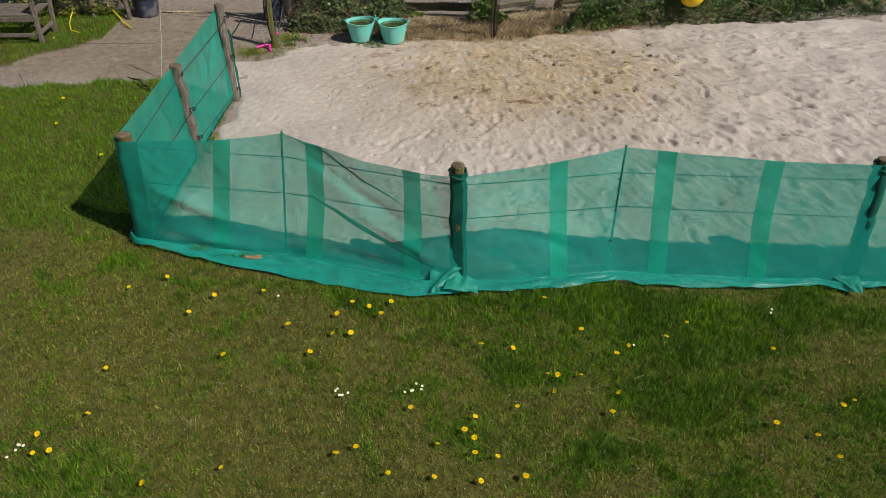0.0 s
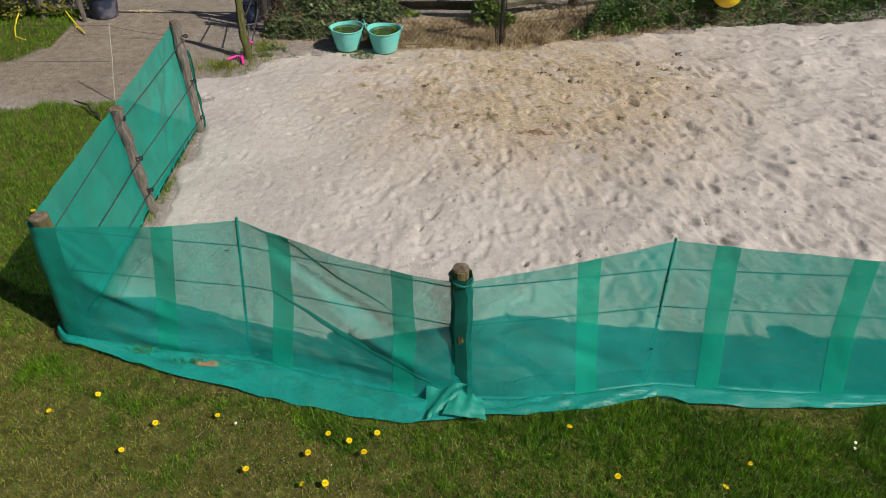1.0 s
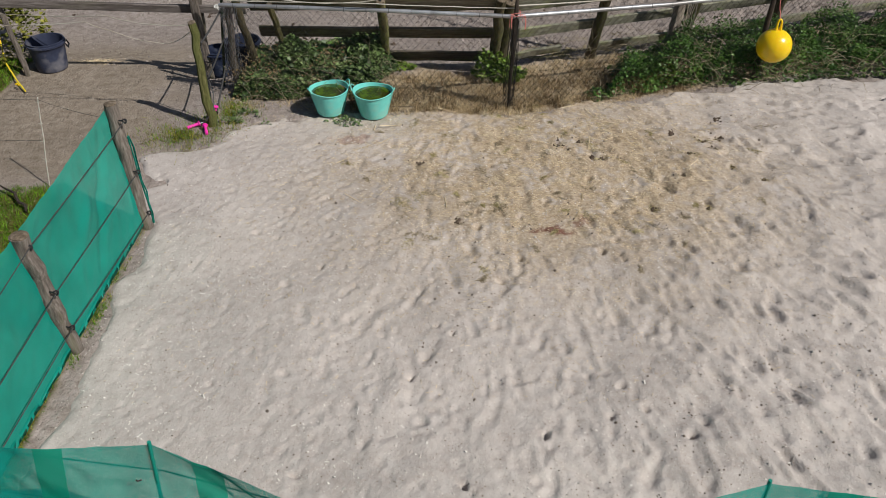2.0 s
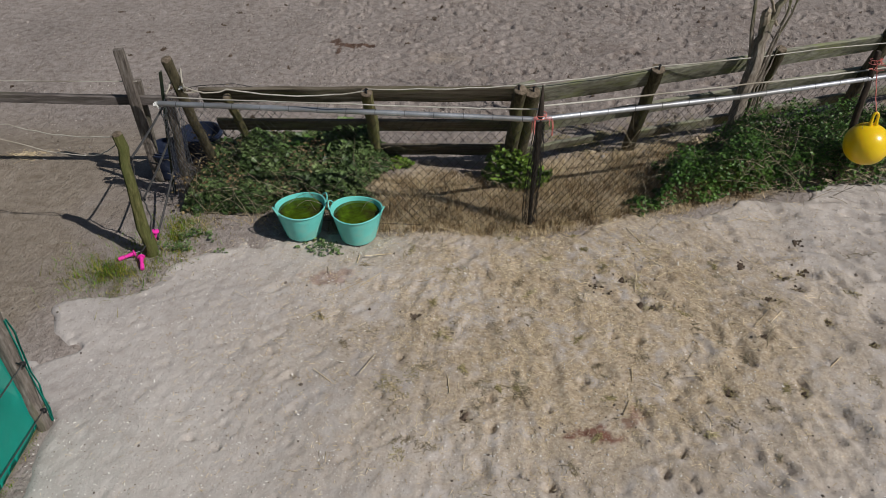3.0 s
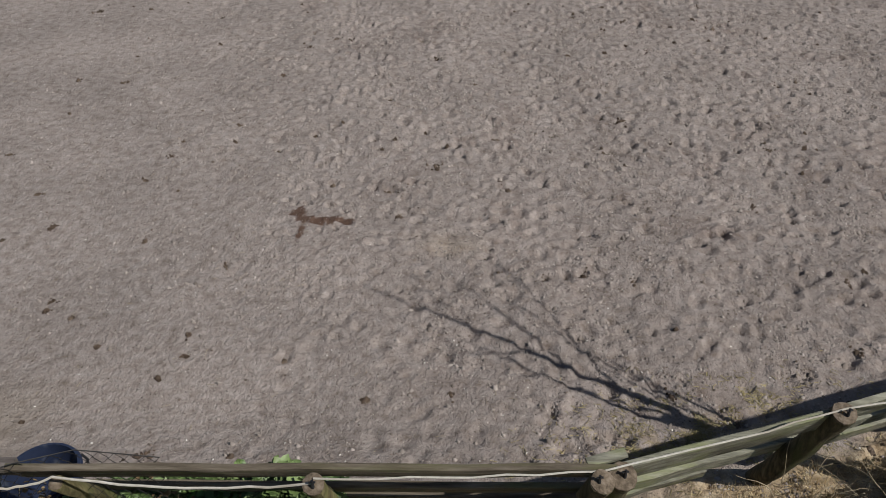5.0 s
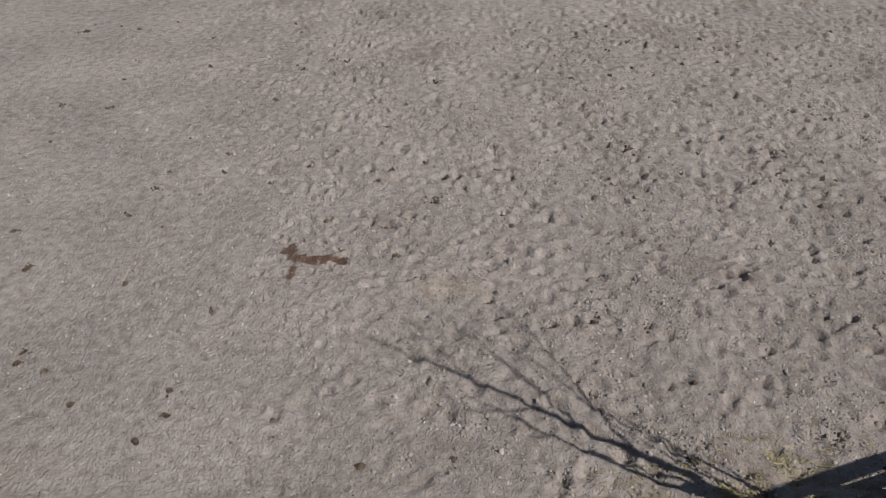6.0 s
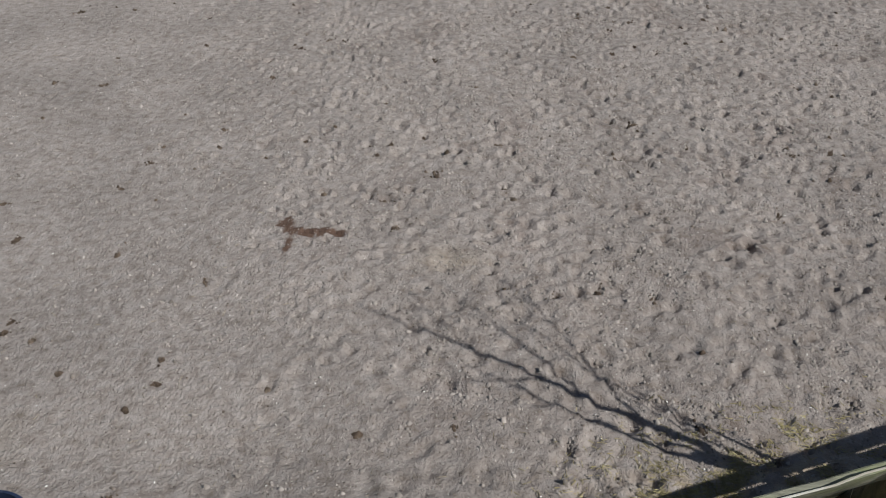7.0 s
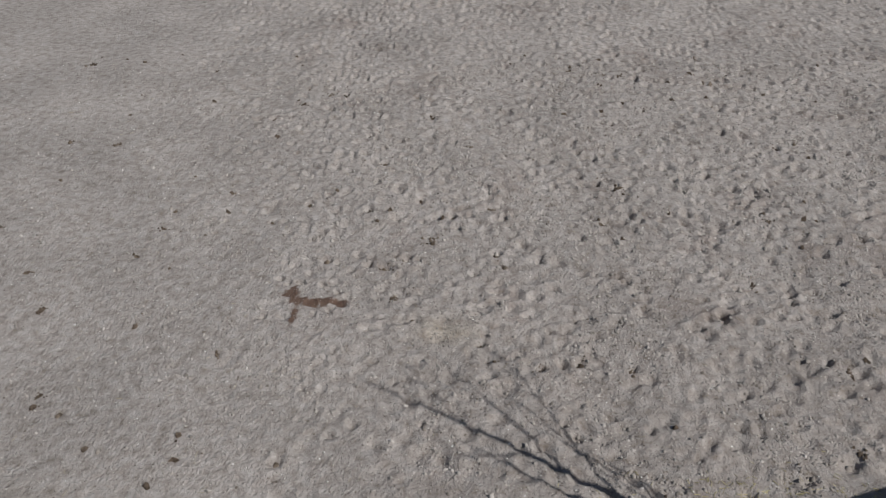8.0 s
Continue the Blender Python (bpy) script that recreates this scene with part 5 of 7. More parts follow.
# ---- the stick in the mesh fence, with red twine ----
t = thing("fence_stick", "dark pointed stick bound into the mesh with red twine", "stick", at=(0.80, 11.12, 0))
bm = bmesh.new()
tube(bm, between((0.0, 0.06, -0.1), (0.02, -0.045, 1.32), 8, jitter=0.006, seed=6), [0.014, 0.015, 0.016, 0.018, 0.022, 0.025, 0.025, 0.02, 0.005], 9, wobble=0.12, seed=6)
part("shaft", bm, M_STICK, t)
verts, faces = [], []
for c in range(17):
    a0 = c / 17 * 2 * math.pi
    prev = None
    for j in range(23):
        v = j / 22
        rad = 0.022 + 0.05 * float(lattice(a0 * 0.5, v, 0.25, 98)) * (1 - 0.6 * v) + 0.06 * v * (1 - v)
        a = a0 + (0.2 if j % 2 else -0.2)
        p = Vector((0.02 * v + rad * math.cos(a), 0.06 - 0.095 * v + rad * math.sin(a) * 0.8, 0.02 + 0.99 * v))
        i = len(verts)
        verts.extend([p + Vector((-0.003, 0, 0)), p + Vector((0.0015, -0.003, 0)), p + Vector((0.0015, 0.003, 0))])
        if prev is not None:
            faces.extend((prev + q, prev + (q + 1) % 3, i + (q + 1) % 3, i + q) for q in range(3))
        prev = i
ob = new("bound_mesh", mesh_of("bound_mesh", [tuple(v) for v in verts], faces, M_MESHWIRE))
ob.parent = t
tagged(ob, kind="stuff")
for k in range(8):
    bm = bmesh.new()
    r = random.Random(k)
    way = -1 if k % 2 else 1
    p = Vector((0.03 + 0.03 * way, -0.055, 1.04 + 0.008 * (k % 3)))
    wide, drop = r.uniform(0.015, 0.06), r.uniform(0.04, 0.14)
    pts = [p + Vector((way * wide * math.sin(q * 1.9), -0.02 * q + r.uniform(-0.006, 0.006), 0.03 * math.sin(q * 3.1) - drop * q * q)) for q in [i / 9 for i in range(10)]]
    tube(bm, pts, 0.0026, 5)
    part("twine", bm, M_RED, t)
bm = bmesh.new()
tube(bm, [(0.03 + 0.036 * math.cos(q), -0.03 + 0.036 * math.sin(q), 1.03 + 0.004 * q) for q in [i * math.pi / 5 for i in range(25)]], 0.004, 5)
part("twine_binding", bm, M_RED, t)

# ---- hopper ball ----
post("dark post in the mesh fence carrying the pipe", (3.66, 11.90, 0), (3.672, 11.93, 1.21), 0.036, 0.024, M_STICK, 23, cut=M_STICK)
t = thing("hopper_ball", "yellow rubber hopper ball hanging from red twine", "ball", at=(3.705, 11.70, 0.48))
bm = bmesh.new()
R = 0.186
lathe(bm, [(max(0.0006, R * math.sin(q) * (1 + 0.012 * math.sin(3 * q))), -R * 0.97 * math.cos(q)) for q in [i * math.pi / 26 for i in range(27)]], 44)
part("ball", bm, M_YELLOW, t)
for s in (-1, 1):
    bm = bmesh.new()
    tube(bm, [(s * 0.024, 0, R * 0.93), (s * 0.022, 0.003, R * 1.15), (s * 0.021, 0.006, R * 1.42), (s * 0.012, 0.008, R * 1.53)], [0.019, 0.013, 0.012, 0.012], 12)
    hold = part("handle", bm, M_YELLOW, t)
bm = bmesh.new()
tube(bm, [(-0.017, 0.007, R * 1.5), (0.0, 0.009, R * 1.57), (0.017, 0.007, R * 1.5)], [0.012, 0.012, 0.012], 10)
part("grip", bm, M_YELLOW, hold)
bm = bmesh.new()
tube(bm, run(((0, 0.008, R * 1.5), (-0.01, 0.09, 0.40), (-0.02, 0.165, 0.56), (-0.035, 0.2, 0.66)), 0, 5, 0.003, 4), 0.004, 6)
part("twine", bm, M_RED, t, "red twine")
bm = bmesh.new()
tube(bm, [(-0.035 + 0.045 * math.cos(q), 0.225 + 0.045 * math.sin(q), 0.62 + 0.005 * q) for q in [i * math.pi / 5 for i in range(21)]], 0.004, 5)
part("twine_binding", bm, M_RED, t, "red twine")
for k in range(6):
    bm = bmesh.new()
    r = random.Random(50 + k)
    pts = [Vector((-0.035 + 0.03 * (k % 3 - 1), 0.185, 0.60 + 0.02 * k))]
    for j in range(4):
        pts.append(pts[-1] + Vector((r.uniform(-0.03, 0.03), r.uniform(-0.03, 0.01), r.uniform(-0.03, 0.02))))
    tube(bm, pts, 0.004, 5)
    part("knot_end", bm, M_RED, t)


# ---- things on the far side of the path ----
def stable_tub(x, y, r, h, mat, label, turn, seed):
    t = thing("feed_tub", label, "tub", "dark stable tubs", at=(x, y, float(base_height(x, y)) + 0.01))
    bm = bmesh.new()
    rb = r * 0.82
    prof = [(0.001, 0.0), (rb * 0.97, 0.0), (rb, 0.01)] + [(rb + (r - rb) * k / 6, h * k / 6) for k in range(1, 6)]
    prof += [(r, h * 0.86), (r + 0.012, h * 0.87), (r + 0.014, h * 0.93), (r, h * 0.94), (r + 0.004, h), (r - 0.01, h)]
    prof += [(rb - 0.008 + (r - rb) * k / 4, 0.02 + (h - 0.02) * k / 4) for k in range(3, -1, -1)] + [(0.001, 0.02)]
    lathe(bm, prof, 32)
    part("body", bm, mat, t)
    for a in (turn, turn + math.pi):
        bm = bmesh.new()
        c, s = Vector((math.cos(a), math.sin(a), 0)), Vector((-math.sin(a), math.cos(a), 0))
        tube(bm, [c * (r + 0.01) + s * 0.06 + Vector((0, 0, h * 0.86)), c * (r + 0.03) + s * 0.05 + Vector((0, 0, h * 0.72)), c * (r + 0.03) - s * 0.05 + Vector((0, 0, h * 0.72)), c * (r + 0.01) - s * 0.06 + Vector((0, 0, h * 0.86))], 0.008, 8)
        part("rope_handle", bm, M_BLACK, t)
    return t


stable_tub(-4.44, 12.13, 0.205, 0.34, M_BLUETUB, "dusty dark blue feed tub standing on the path", 0.3, 1)
stable_tub(-2.45, 12.0, 0.16, 0.29, M_BLUETUB_CLEAN, "dark blue feed tub behind the gate planks", 1.2, 2)
stable_tub(-2.23, 12.30, 0.2, 0.3, M_BLUETUB_CLEAN, "dark blue feed tub behind the rolled mesh", 0.5, 3)
post("grey leaning post beside the feed tub", (-4.62, 11.93, 0), (-4.75, 11.95, 0.95), 0.032, 0.035, M_WOOD_GREY, 31)
t = thing("wire_stake", "thin pale rusty stake carrying two sagging wires", "stake", at=(-3.50, 9.60, 0))
bm = bmesh.new()
tube(bm, between((0, 0, -0.1), (0.145, 0.06, 0.86), 5, jitter=0.004, seed=4), 0.0055, 8)
part("rod", bm, M_CORD, t)
for k, z in enumerate((0.82, 0.62, 0.45, 0.28)):
    bm = bmesh.new()
    tube(bm, [(-0.02 + 0.168 * z, 0.07 * z, z), (0.168 * z, 0.07 * z - 0.015, z + 0.005), (0.02 + 0.168 * z, 0.07 * z, z)], 0.0028, 6)
    part("hook", bm, M_CORD, t)
line_thing("fence_wire", "thin grey wire strung beside the path", "wire", run(((-2.47, 9.02, 1.0), (-3.36, 9.66, 0.84), (-6.5, 9.9, 0.8)), 0.02, 10), 0.0016, M_WIRE, "path wires")
line_thing("fence_wire", "thin grey wire strung beside the path", "wire", run(((-3.43, 9.63, 0.46), (-6.5, 9.9, 0.42)), 0.03, 12), 0.0016, M_WIRE, "path wires")
t = thing("wire_stake", "thin leaning grey stake at the lawn's edge", "stake", at=(-4.98, 9.17, 0))
bm = bmesh.new()
tube(bm, between((0, 0, -0.05), (-0.12, 0.12, 0.2), 4), 0.007, 8)
part("rod", bm, M_WOOD_GREY, t)
line_thing("fallen_branch", "dark dead branch lying at the lawn's edge", "branch", run(((-3.88, 9.52, 0.06), (-3.66, 9.34, 0.10), (-3.48, 9.13, 0.06)), 0.0, 4, 0.012, 3), [0.008 + 0.001 * k for k in range(9)], M_STICK)

# hose in two runs that come out of the bush
line_thing("garden_hose", "bright yellow garden hose hanging out of the bush", "hose", run(((-5.75, 12.5, 0.25), (-5.5, 12.0, 0.13), (-5.42, 11.6, 0.05), (-5.30, 11.33, 0.03), (-5.13, 11.22, 0.035)), 0.0, 5, 0.003, 4), 0.009, M_HOSE, "hose ends", 8)
line_thing("garden_hose", "bright yellow garden hose lying down to the path", "hose", run(((-5.2, 12.6, 0.3), (-4.93, 12.05, 0.1), (-4.68, 11.72, 0.04), (-4.48, 11.47, 0.025)), 0.0, 5, 0.003, 7), 0.009, M_HOSE, "hose ends", 8)


def bench():
    t = thing("garden_bench", "grey weathered slatted wooden garden bench on the grass", "bench", at=(-6.1, 10.75, 0.01))
    w, d = 1.25, 0.5

    def bar(name, a, b, wd, th, up, seed):
        bm = bmesh.new()
        board(bm, a, b, wd, th, up=up, nseg=3, wear=0.002, seed=seed)
        part(name, bm, M_WOOD_GREY, t)

    for x in (-w / 2, w / 2):
        bar("leg", (x, 0, 0), (x, 0, 0.62), 0.06, 0.05, (1, 0, 0), 1)
        bar("leg", (x, d, 0), (x, d + 0.12, 0.88), 0.06, 0.05, (1, 0, 0), 2)
        bar("armrest", (x, -0.04, 0.64), (x, d + 0.06, 0.64), 0.07, 0.03, (1, 0, 0), 3)
        bar("side_rail", (x, 0.03, 0.16), (x, d - 0.03, 0.16), 0.05, 0.03, (0, 0, 1), 4)
    bar("front_rail", (-w / 2, -0.02, 0.37), (w / 2, -0.02, 0.37), 0.07, 0.03, (0, 0, 1), 5)
    bar("stretcher", (-w / 2, 0.0, 0.14), (w / 2, 0.0, 0.14), 0.05, 0.03, (0, 0, 1), 6)
    bar("back_rail", (-w / 2, d + 0.12, 0.85), (w / 2, d + 0.12, 0.85), 0.08, 0.03, (0, 0, 1), 7)
    bar("back_rail", (-w / 2, d + 0.05, 0.5), (w / 2, d + 0.05, 0.5), 0.07, 0.03, (0, 0, 1), 8)
    for k in range(6):
        y = 0.02 + k * 0.088
        bar("seat_slat", (-w / 2, y, 0.42), (w / 2, y, 0.42), 0.07, 0.022, (0, 1, 0), 10 + k)
    for k in range(13):
        x = -w / 2 + 0.08 + k * (w - 0.16) / 12
        bar("back_slat", (x, d + 0.055, 0.5), (x, d + 0.115, 0.84), 0.045, 0.018, (1, 0, 0), 20 + k)
    t.rotation_euler = (0, 0, 0.05)


bench()


# ---- the bare tree ----
def tree():
    t = thing("bare_tree", "slender bare tree with grey bark beside the rail fence", "tree", at=(2.74, 12.32, -0.12))
    r = random.Random(12)

    def limb(name, pts, r0, r1, mat=M_BARK, twigs=0):
        pts = [Vector(p) for p in pts]
        fine = []
        for a, b in zip(pts, pts[1:]):
            for j in range(4):
                fine.append(a.lerp(b, j / 4) + Vector([r.uniform(-0.01, 0.01) for _ in range(3)]))
        fine.append(pts[-1])
        bm = bmesh.new()
        n = len(fine)
        tube(bm, fine, [r0 + (r1 - r0) * i / (n - 1) for i in range(n)], 9, wobble=0.08, seed=r.randint(0, 999))
        part(name, bm, mat, t)
        return fine

    limb("trunk", ((-0.02, 0, -0.1), (0.01, -0.03, 0.42), (0.05, -0.04, 0.74), (0.075, -0.04, 1.06), (0.095, -0.03, 1.33), (0.125, -0.02, 1.48)), 0.078, 0.05, M_BARK)
    limb("branch_stub", ((0.11, -0.02, 1.36), (0.08, -0.03, 1.5), (0.07, -0.04, 1.56)), 0.045, 0.03, M_BARK_PALE)
    limb("sucker", ((0.19, -0.02, 1.42), (0.16, -0.02, 1.5), (0.06, -0.02, 1.72), (0.02, -0.02, 1.87), (-0.04, -0.02, 2.1)), 0.014, 0.008, M_BARK_PALE)
    for k in range(5):
        s = 0.035 * k
        limb("side_shoot", ((0.05 + 0.5 * s, -0.09 + 0.4 * s, 0.05), (0.1 + 0.6 * s, -0.08 + 0.3 * s, 0.45), (0.13 + 0.75 * s, -0.06 + 0.2 * s, 0.85), (0.2 + 0.9 * s, -0.03, 1.0 + 0.12 * (k % 3))), 0.013 - 0.001 * k, 0.004, M_BARK_PALE if k % 3 == 0 else M_BARK)
    main = limb("branch", ((0.12, -0.02, 1.42), (0.2, 0.0, 1.62), (0.15, 0.04, 2.0), (0.12, 0.06, 2.7), (0.06, 0.1, 3.4), (0.0, 0.12, 4.05)), 0.036, 0.006)
    specs = ((((0.05, 0.0, 0.95), (-0.02, -0.02, 1.5), (-0.08, 0.0, 2.1), (-0.14, 0.05, 2.9)), 0.03, 0.005),
             (((0.02, 0, 0.45), (0.16, 0.04, 0.95), (0.30, 0.08, 1.5), (0.38, 0.2, 2.3)), 0.03, 0.006),
             (((0.02, -0.03, 0.5), (0.16, -0.04, 1.0), (0.33, -0.02, 1.7), (0.52, 0.0, 2.5)), 0.022, 0.004),
             (((0.13, 0.05, 2.3), (0.12, 0.35, 2.8), (0.05, 0.7, 3.25)), 0.018, 0.003),
             (((0.14, 0.03, 1.9), (0.3, 0.35, 2.5), (0.4, 0.75, 3.0), (0.45, 0.9, 3.3)), 0.016, 0.003),
             (((0.08, 0.09, 3.1), (0.15, 0.25, 3.5), (0.2, 0.4, 3.8)), 0.011, 0.003),
             (((0.1, 0.07, 2.6), (-0.02, -0.1, 2.9), (-0.1, -0.25, 3.1)), 0.012, 0.003),
             (((0.24, 0.12, 1.6), (0.2, 0.25, 2.1), (0.1, 0.35, 2.5)), 0.014, 0.003),
             (((0.3, 0.2, 2.4), (0.35, 0.35, 2.8), (0.33, 0.5, 3.2)), 0.008, 0.002))
    for pts, a, b in specs:
        fine = limb("branch", pts, a * 0.75, b * 0.8)
        for k in range(3):
            p = fine[r.randint(len(fine) // 2, len(fine) - 2)]
            q = p + Vector((r.uniform(-0.15, 0.15), r.uniform(-0.15, 0.2), r.uniform(0.12, 0.35)))
            limb("twig", (p, (p + q) / 2 + Vector((0.02, 0, -0.02)), q), min(b * 1.6, 0.006), 0.002)


tree()


# ---- what covers the ground: grass, straw, ivy ----
def ground_at(x, y):
    """The height of the sheet or sand underfoot."""
    out = None
    for xs, ys, z in HEIGHTS:
        i = np.clip(np.searchsorted(xs, x), 0, len(xs) - 1)
        j = np.clip(np.searchsorted(ys, y), 0, len(ys) - 1)
        here = (z[j, i] + z[np.maximum(j - 1, 0), np.maximum(i - 1, 0)]) / 2
        out = here if out is None else np.where(sand_inside(x, y) > -0.08, np.maximum(out, here), out)
    return out


def stuff(name, label, category, verts, faces, mat, smooth=False):
    ob = new(name, mesh_of(name, verts, faces, mat, smooth))
    return tagged(ob, label, category, kind="stuff")


def blades(x, y, z, length, width, spread, r):
    """One narrow triangle a blade, leaning a random way."""
    n = len(x)
    a, b = r.uniform(0, 2 * math.pi, n), r.uniform(0, 2 * math.pi, n)
    lean = np.minimum(np.abs(r.normal(0, spread, n)), 1.45)
    p = np.stack([x, y, z], -1)
    side = np.stack([np.cos(a), np.sin(a), 0 * a], -1) * width[:, None] / 2
    tip = np.stack([np.cos(b) * np.sin(lean), np.sin(b) * np.sin(lean), np.cos(lean)], -1) * length[:, None]
    v = np.stack([p - side, p + side, p + tip], 1).reshape(-1, 3)
    return v, np.arange(3 * n).reshape(n, 3)


def lush(x, y):
    """Where the lawn is long and green, 0 to 1."""
    k = 0.0
    x, y = x + 0.5 * (lattice(x, y, 0.3, 111) - 0.5) + 0.25 * (lattice(x, y, 0.1, 112) - 0.5), y + 0.4 * (lattice(x, y, 0.3, 113) - 0.5) + 0.2 * (lattice(x, y, 0.1, 114) - 0.5)
    for cx, cy, wx, wy, s in ((0.62, 4.33, 0.42, 0.26, 1.3), (1.08, 3.42, 0.36, 0.17, 1.3), (0.24, 3.70, 0.26, 0.2, 0.8), (1.72, 3.98, 0.28, 0.2, 1.2), (1.2, 4.92, 0.75, 0.28, 0.75),
                              (1.9, 4.6, 0.5, 0.3, 0.9), (-2.2, 3.25, 0.45, 0.3, 0.8), (2.8, 4.9, 0.8, 0.35, 0.6), (1.9, 3.2, 0.4, 0.25, 0.8), (-0.3, 4.55, 0.12, 0.1, 0.8), (-0.6, 5.0, 0.2, 0.1, 0.6), (-1.5, 4.3, 0.2, 0.15, 0.5)):
        k = k + s * np.exp(-((x - cx) / wx) ** 2 - ((y - cy) / wy) ** 2)
    k = k + 0.6 * np.exp(-((y - net_y(x) + 0.42) / 0.12) ** 2) * (x > -2.7) + 0.8 * (x < -2.6) * (y > 6) + 0.5 * ramp(x, 2.2, 2.8) * ramp(4.2 - y, 0, 0.4) * ramp(5.5 - x, 0, 2) * ramp(y, 1.5, 2.6) + 0.16 * ramp(x, 0.0, 0.7) * ramp(5.5 - x, 0, 2) * ramp(y, 3.0, 3.8) * (y < 6)
    return np.clip(k * (0.35 + lattice(x, y, 0.3, 102) * 0.7 + 0.6 * lattice(x, y, 0.09, 106)) + 0.55 * ramp(lattice(x, y, 0.3, 101) * 0.7 + lattice(x, y, 0.1, 107) * 0.4, 0.62, 0.85), 0, 1)


def scatter(n, box, r):
    return r.uniform(box[0], box[1], n), r.uniform(box[2], box[3], n)


def hem_line(x):
    """How far out the net's hem lies over the lawn."""
    return np.interp(x, (-2.64, -2.28, -1.73, -1.23, -0.76, -0.3, 0.3, 1.06, 1.44, 1.79, 2.42, 2.9, 3.16, 3.4, 3.6, 5.2), (5.85, 5.77, 5.46, 5.3, 5.18, 5.1, 5.12, 5.19, 5.29, 5.18, 5.19, 5.25, 5.32, 5.1, 5.3, 5.2))


def bits(x, y, z, length, width, thick, r, lift=0.6, tilt=0.25):
    """Thin lying pieces, each a flat triangular sliver with depth (a three-sided spindle)."""
    n = len(x)
    a, e = r.uniform(0, 2 * math.pi, n), r.normal(0, tilt, n)
    way = np.stack([np.cos(a) * np.cos(e), np.sin(a) * np.cos(e), np.abs(np.sin(e))], -1) * (length / 2)[:, None]
    side = np.stack([-np.sin(a), np.cos(a), 0 * a], -1) * (width / 2)[:, None]
    p = np.stack([x, y, z + thick * lift + np.abs(way[:, 2])], -1)
    up = np.zeros((n, 3))
    up[:, 2] = thick
    v = np.stack([p - way - side, p - way + side, p + way + side, p + way - side, p - way + up, p + way + up], 1).reshape(-1, 3)
    i = np.arange(n)[:, None] * 6
    f = np.concatenate([i + np.array([[0, 3, 5, 4]]), i + np.array([[1, 4, 5, 2]])], 0)
    return v, f


def lumps(x, y, z, size, r):
    """Low uneven clods, each a five-sided dome half sunk in the ground."""
    n = len(x)
    a = r.uniform(0, 2 * math.pi, n)[:, None] + np.arange(5) * 2 * math.pi / 5
    rad = size[:, None] * r.uniform(0.55, 1.2, (n, 5)) / 2
    ring = np.stack([x[:, None] + rad * np.cos(a), y[:, None] + rad * np.sin(a), np.repeat((z - 0.05 * size)[:, None], 5, 1)], -1)
    top = np.stack([x + r.normal(0, 0.12, n) * size, y + r.normal(0, 0.12, n) * size, z + size * r.uniform(0.4, 0.75, n)], -1)[:, None]
    v = np.concatenate([ring, top], 1).reshape(-1, 3)
    i = np.arange(n)[:, None] * 6
    f = np.concatenate([i + np.array([[k, (k + 1) % 5, 5]]) for k in range(5)], 0)
    return v, f


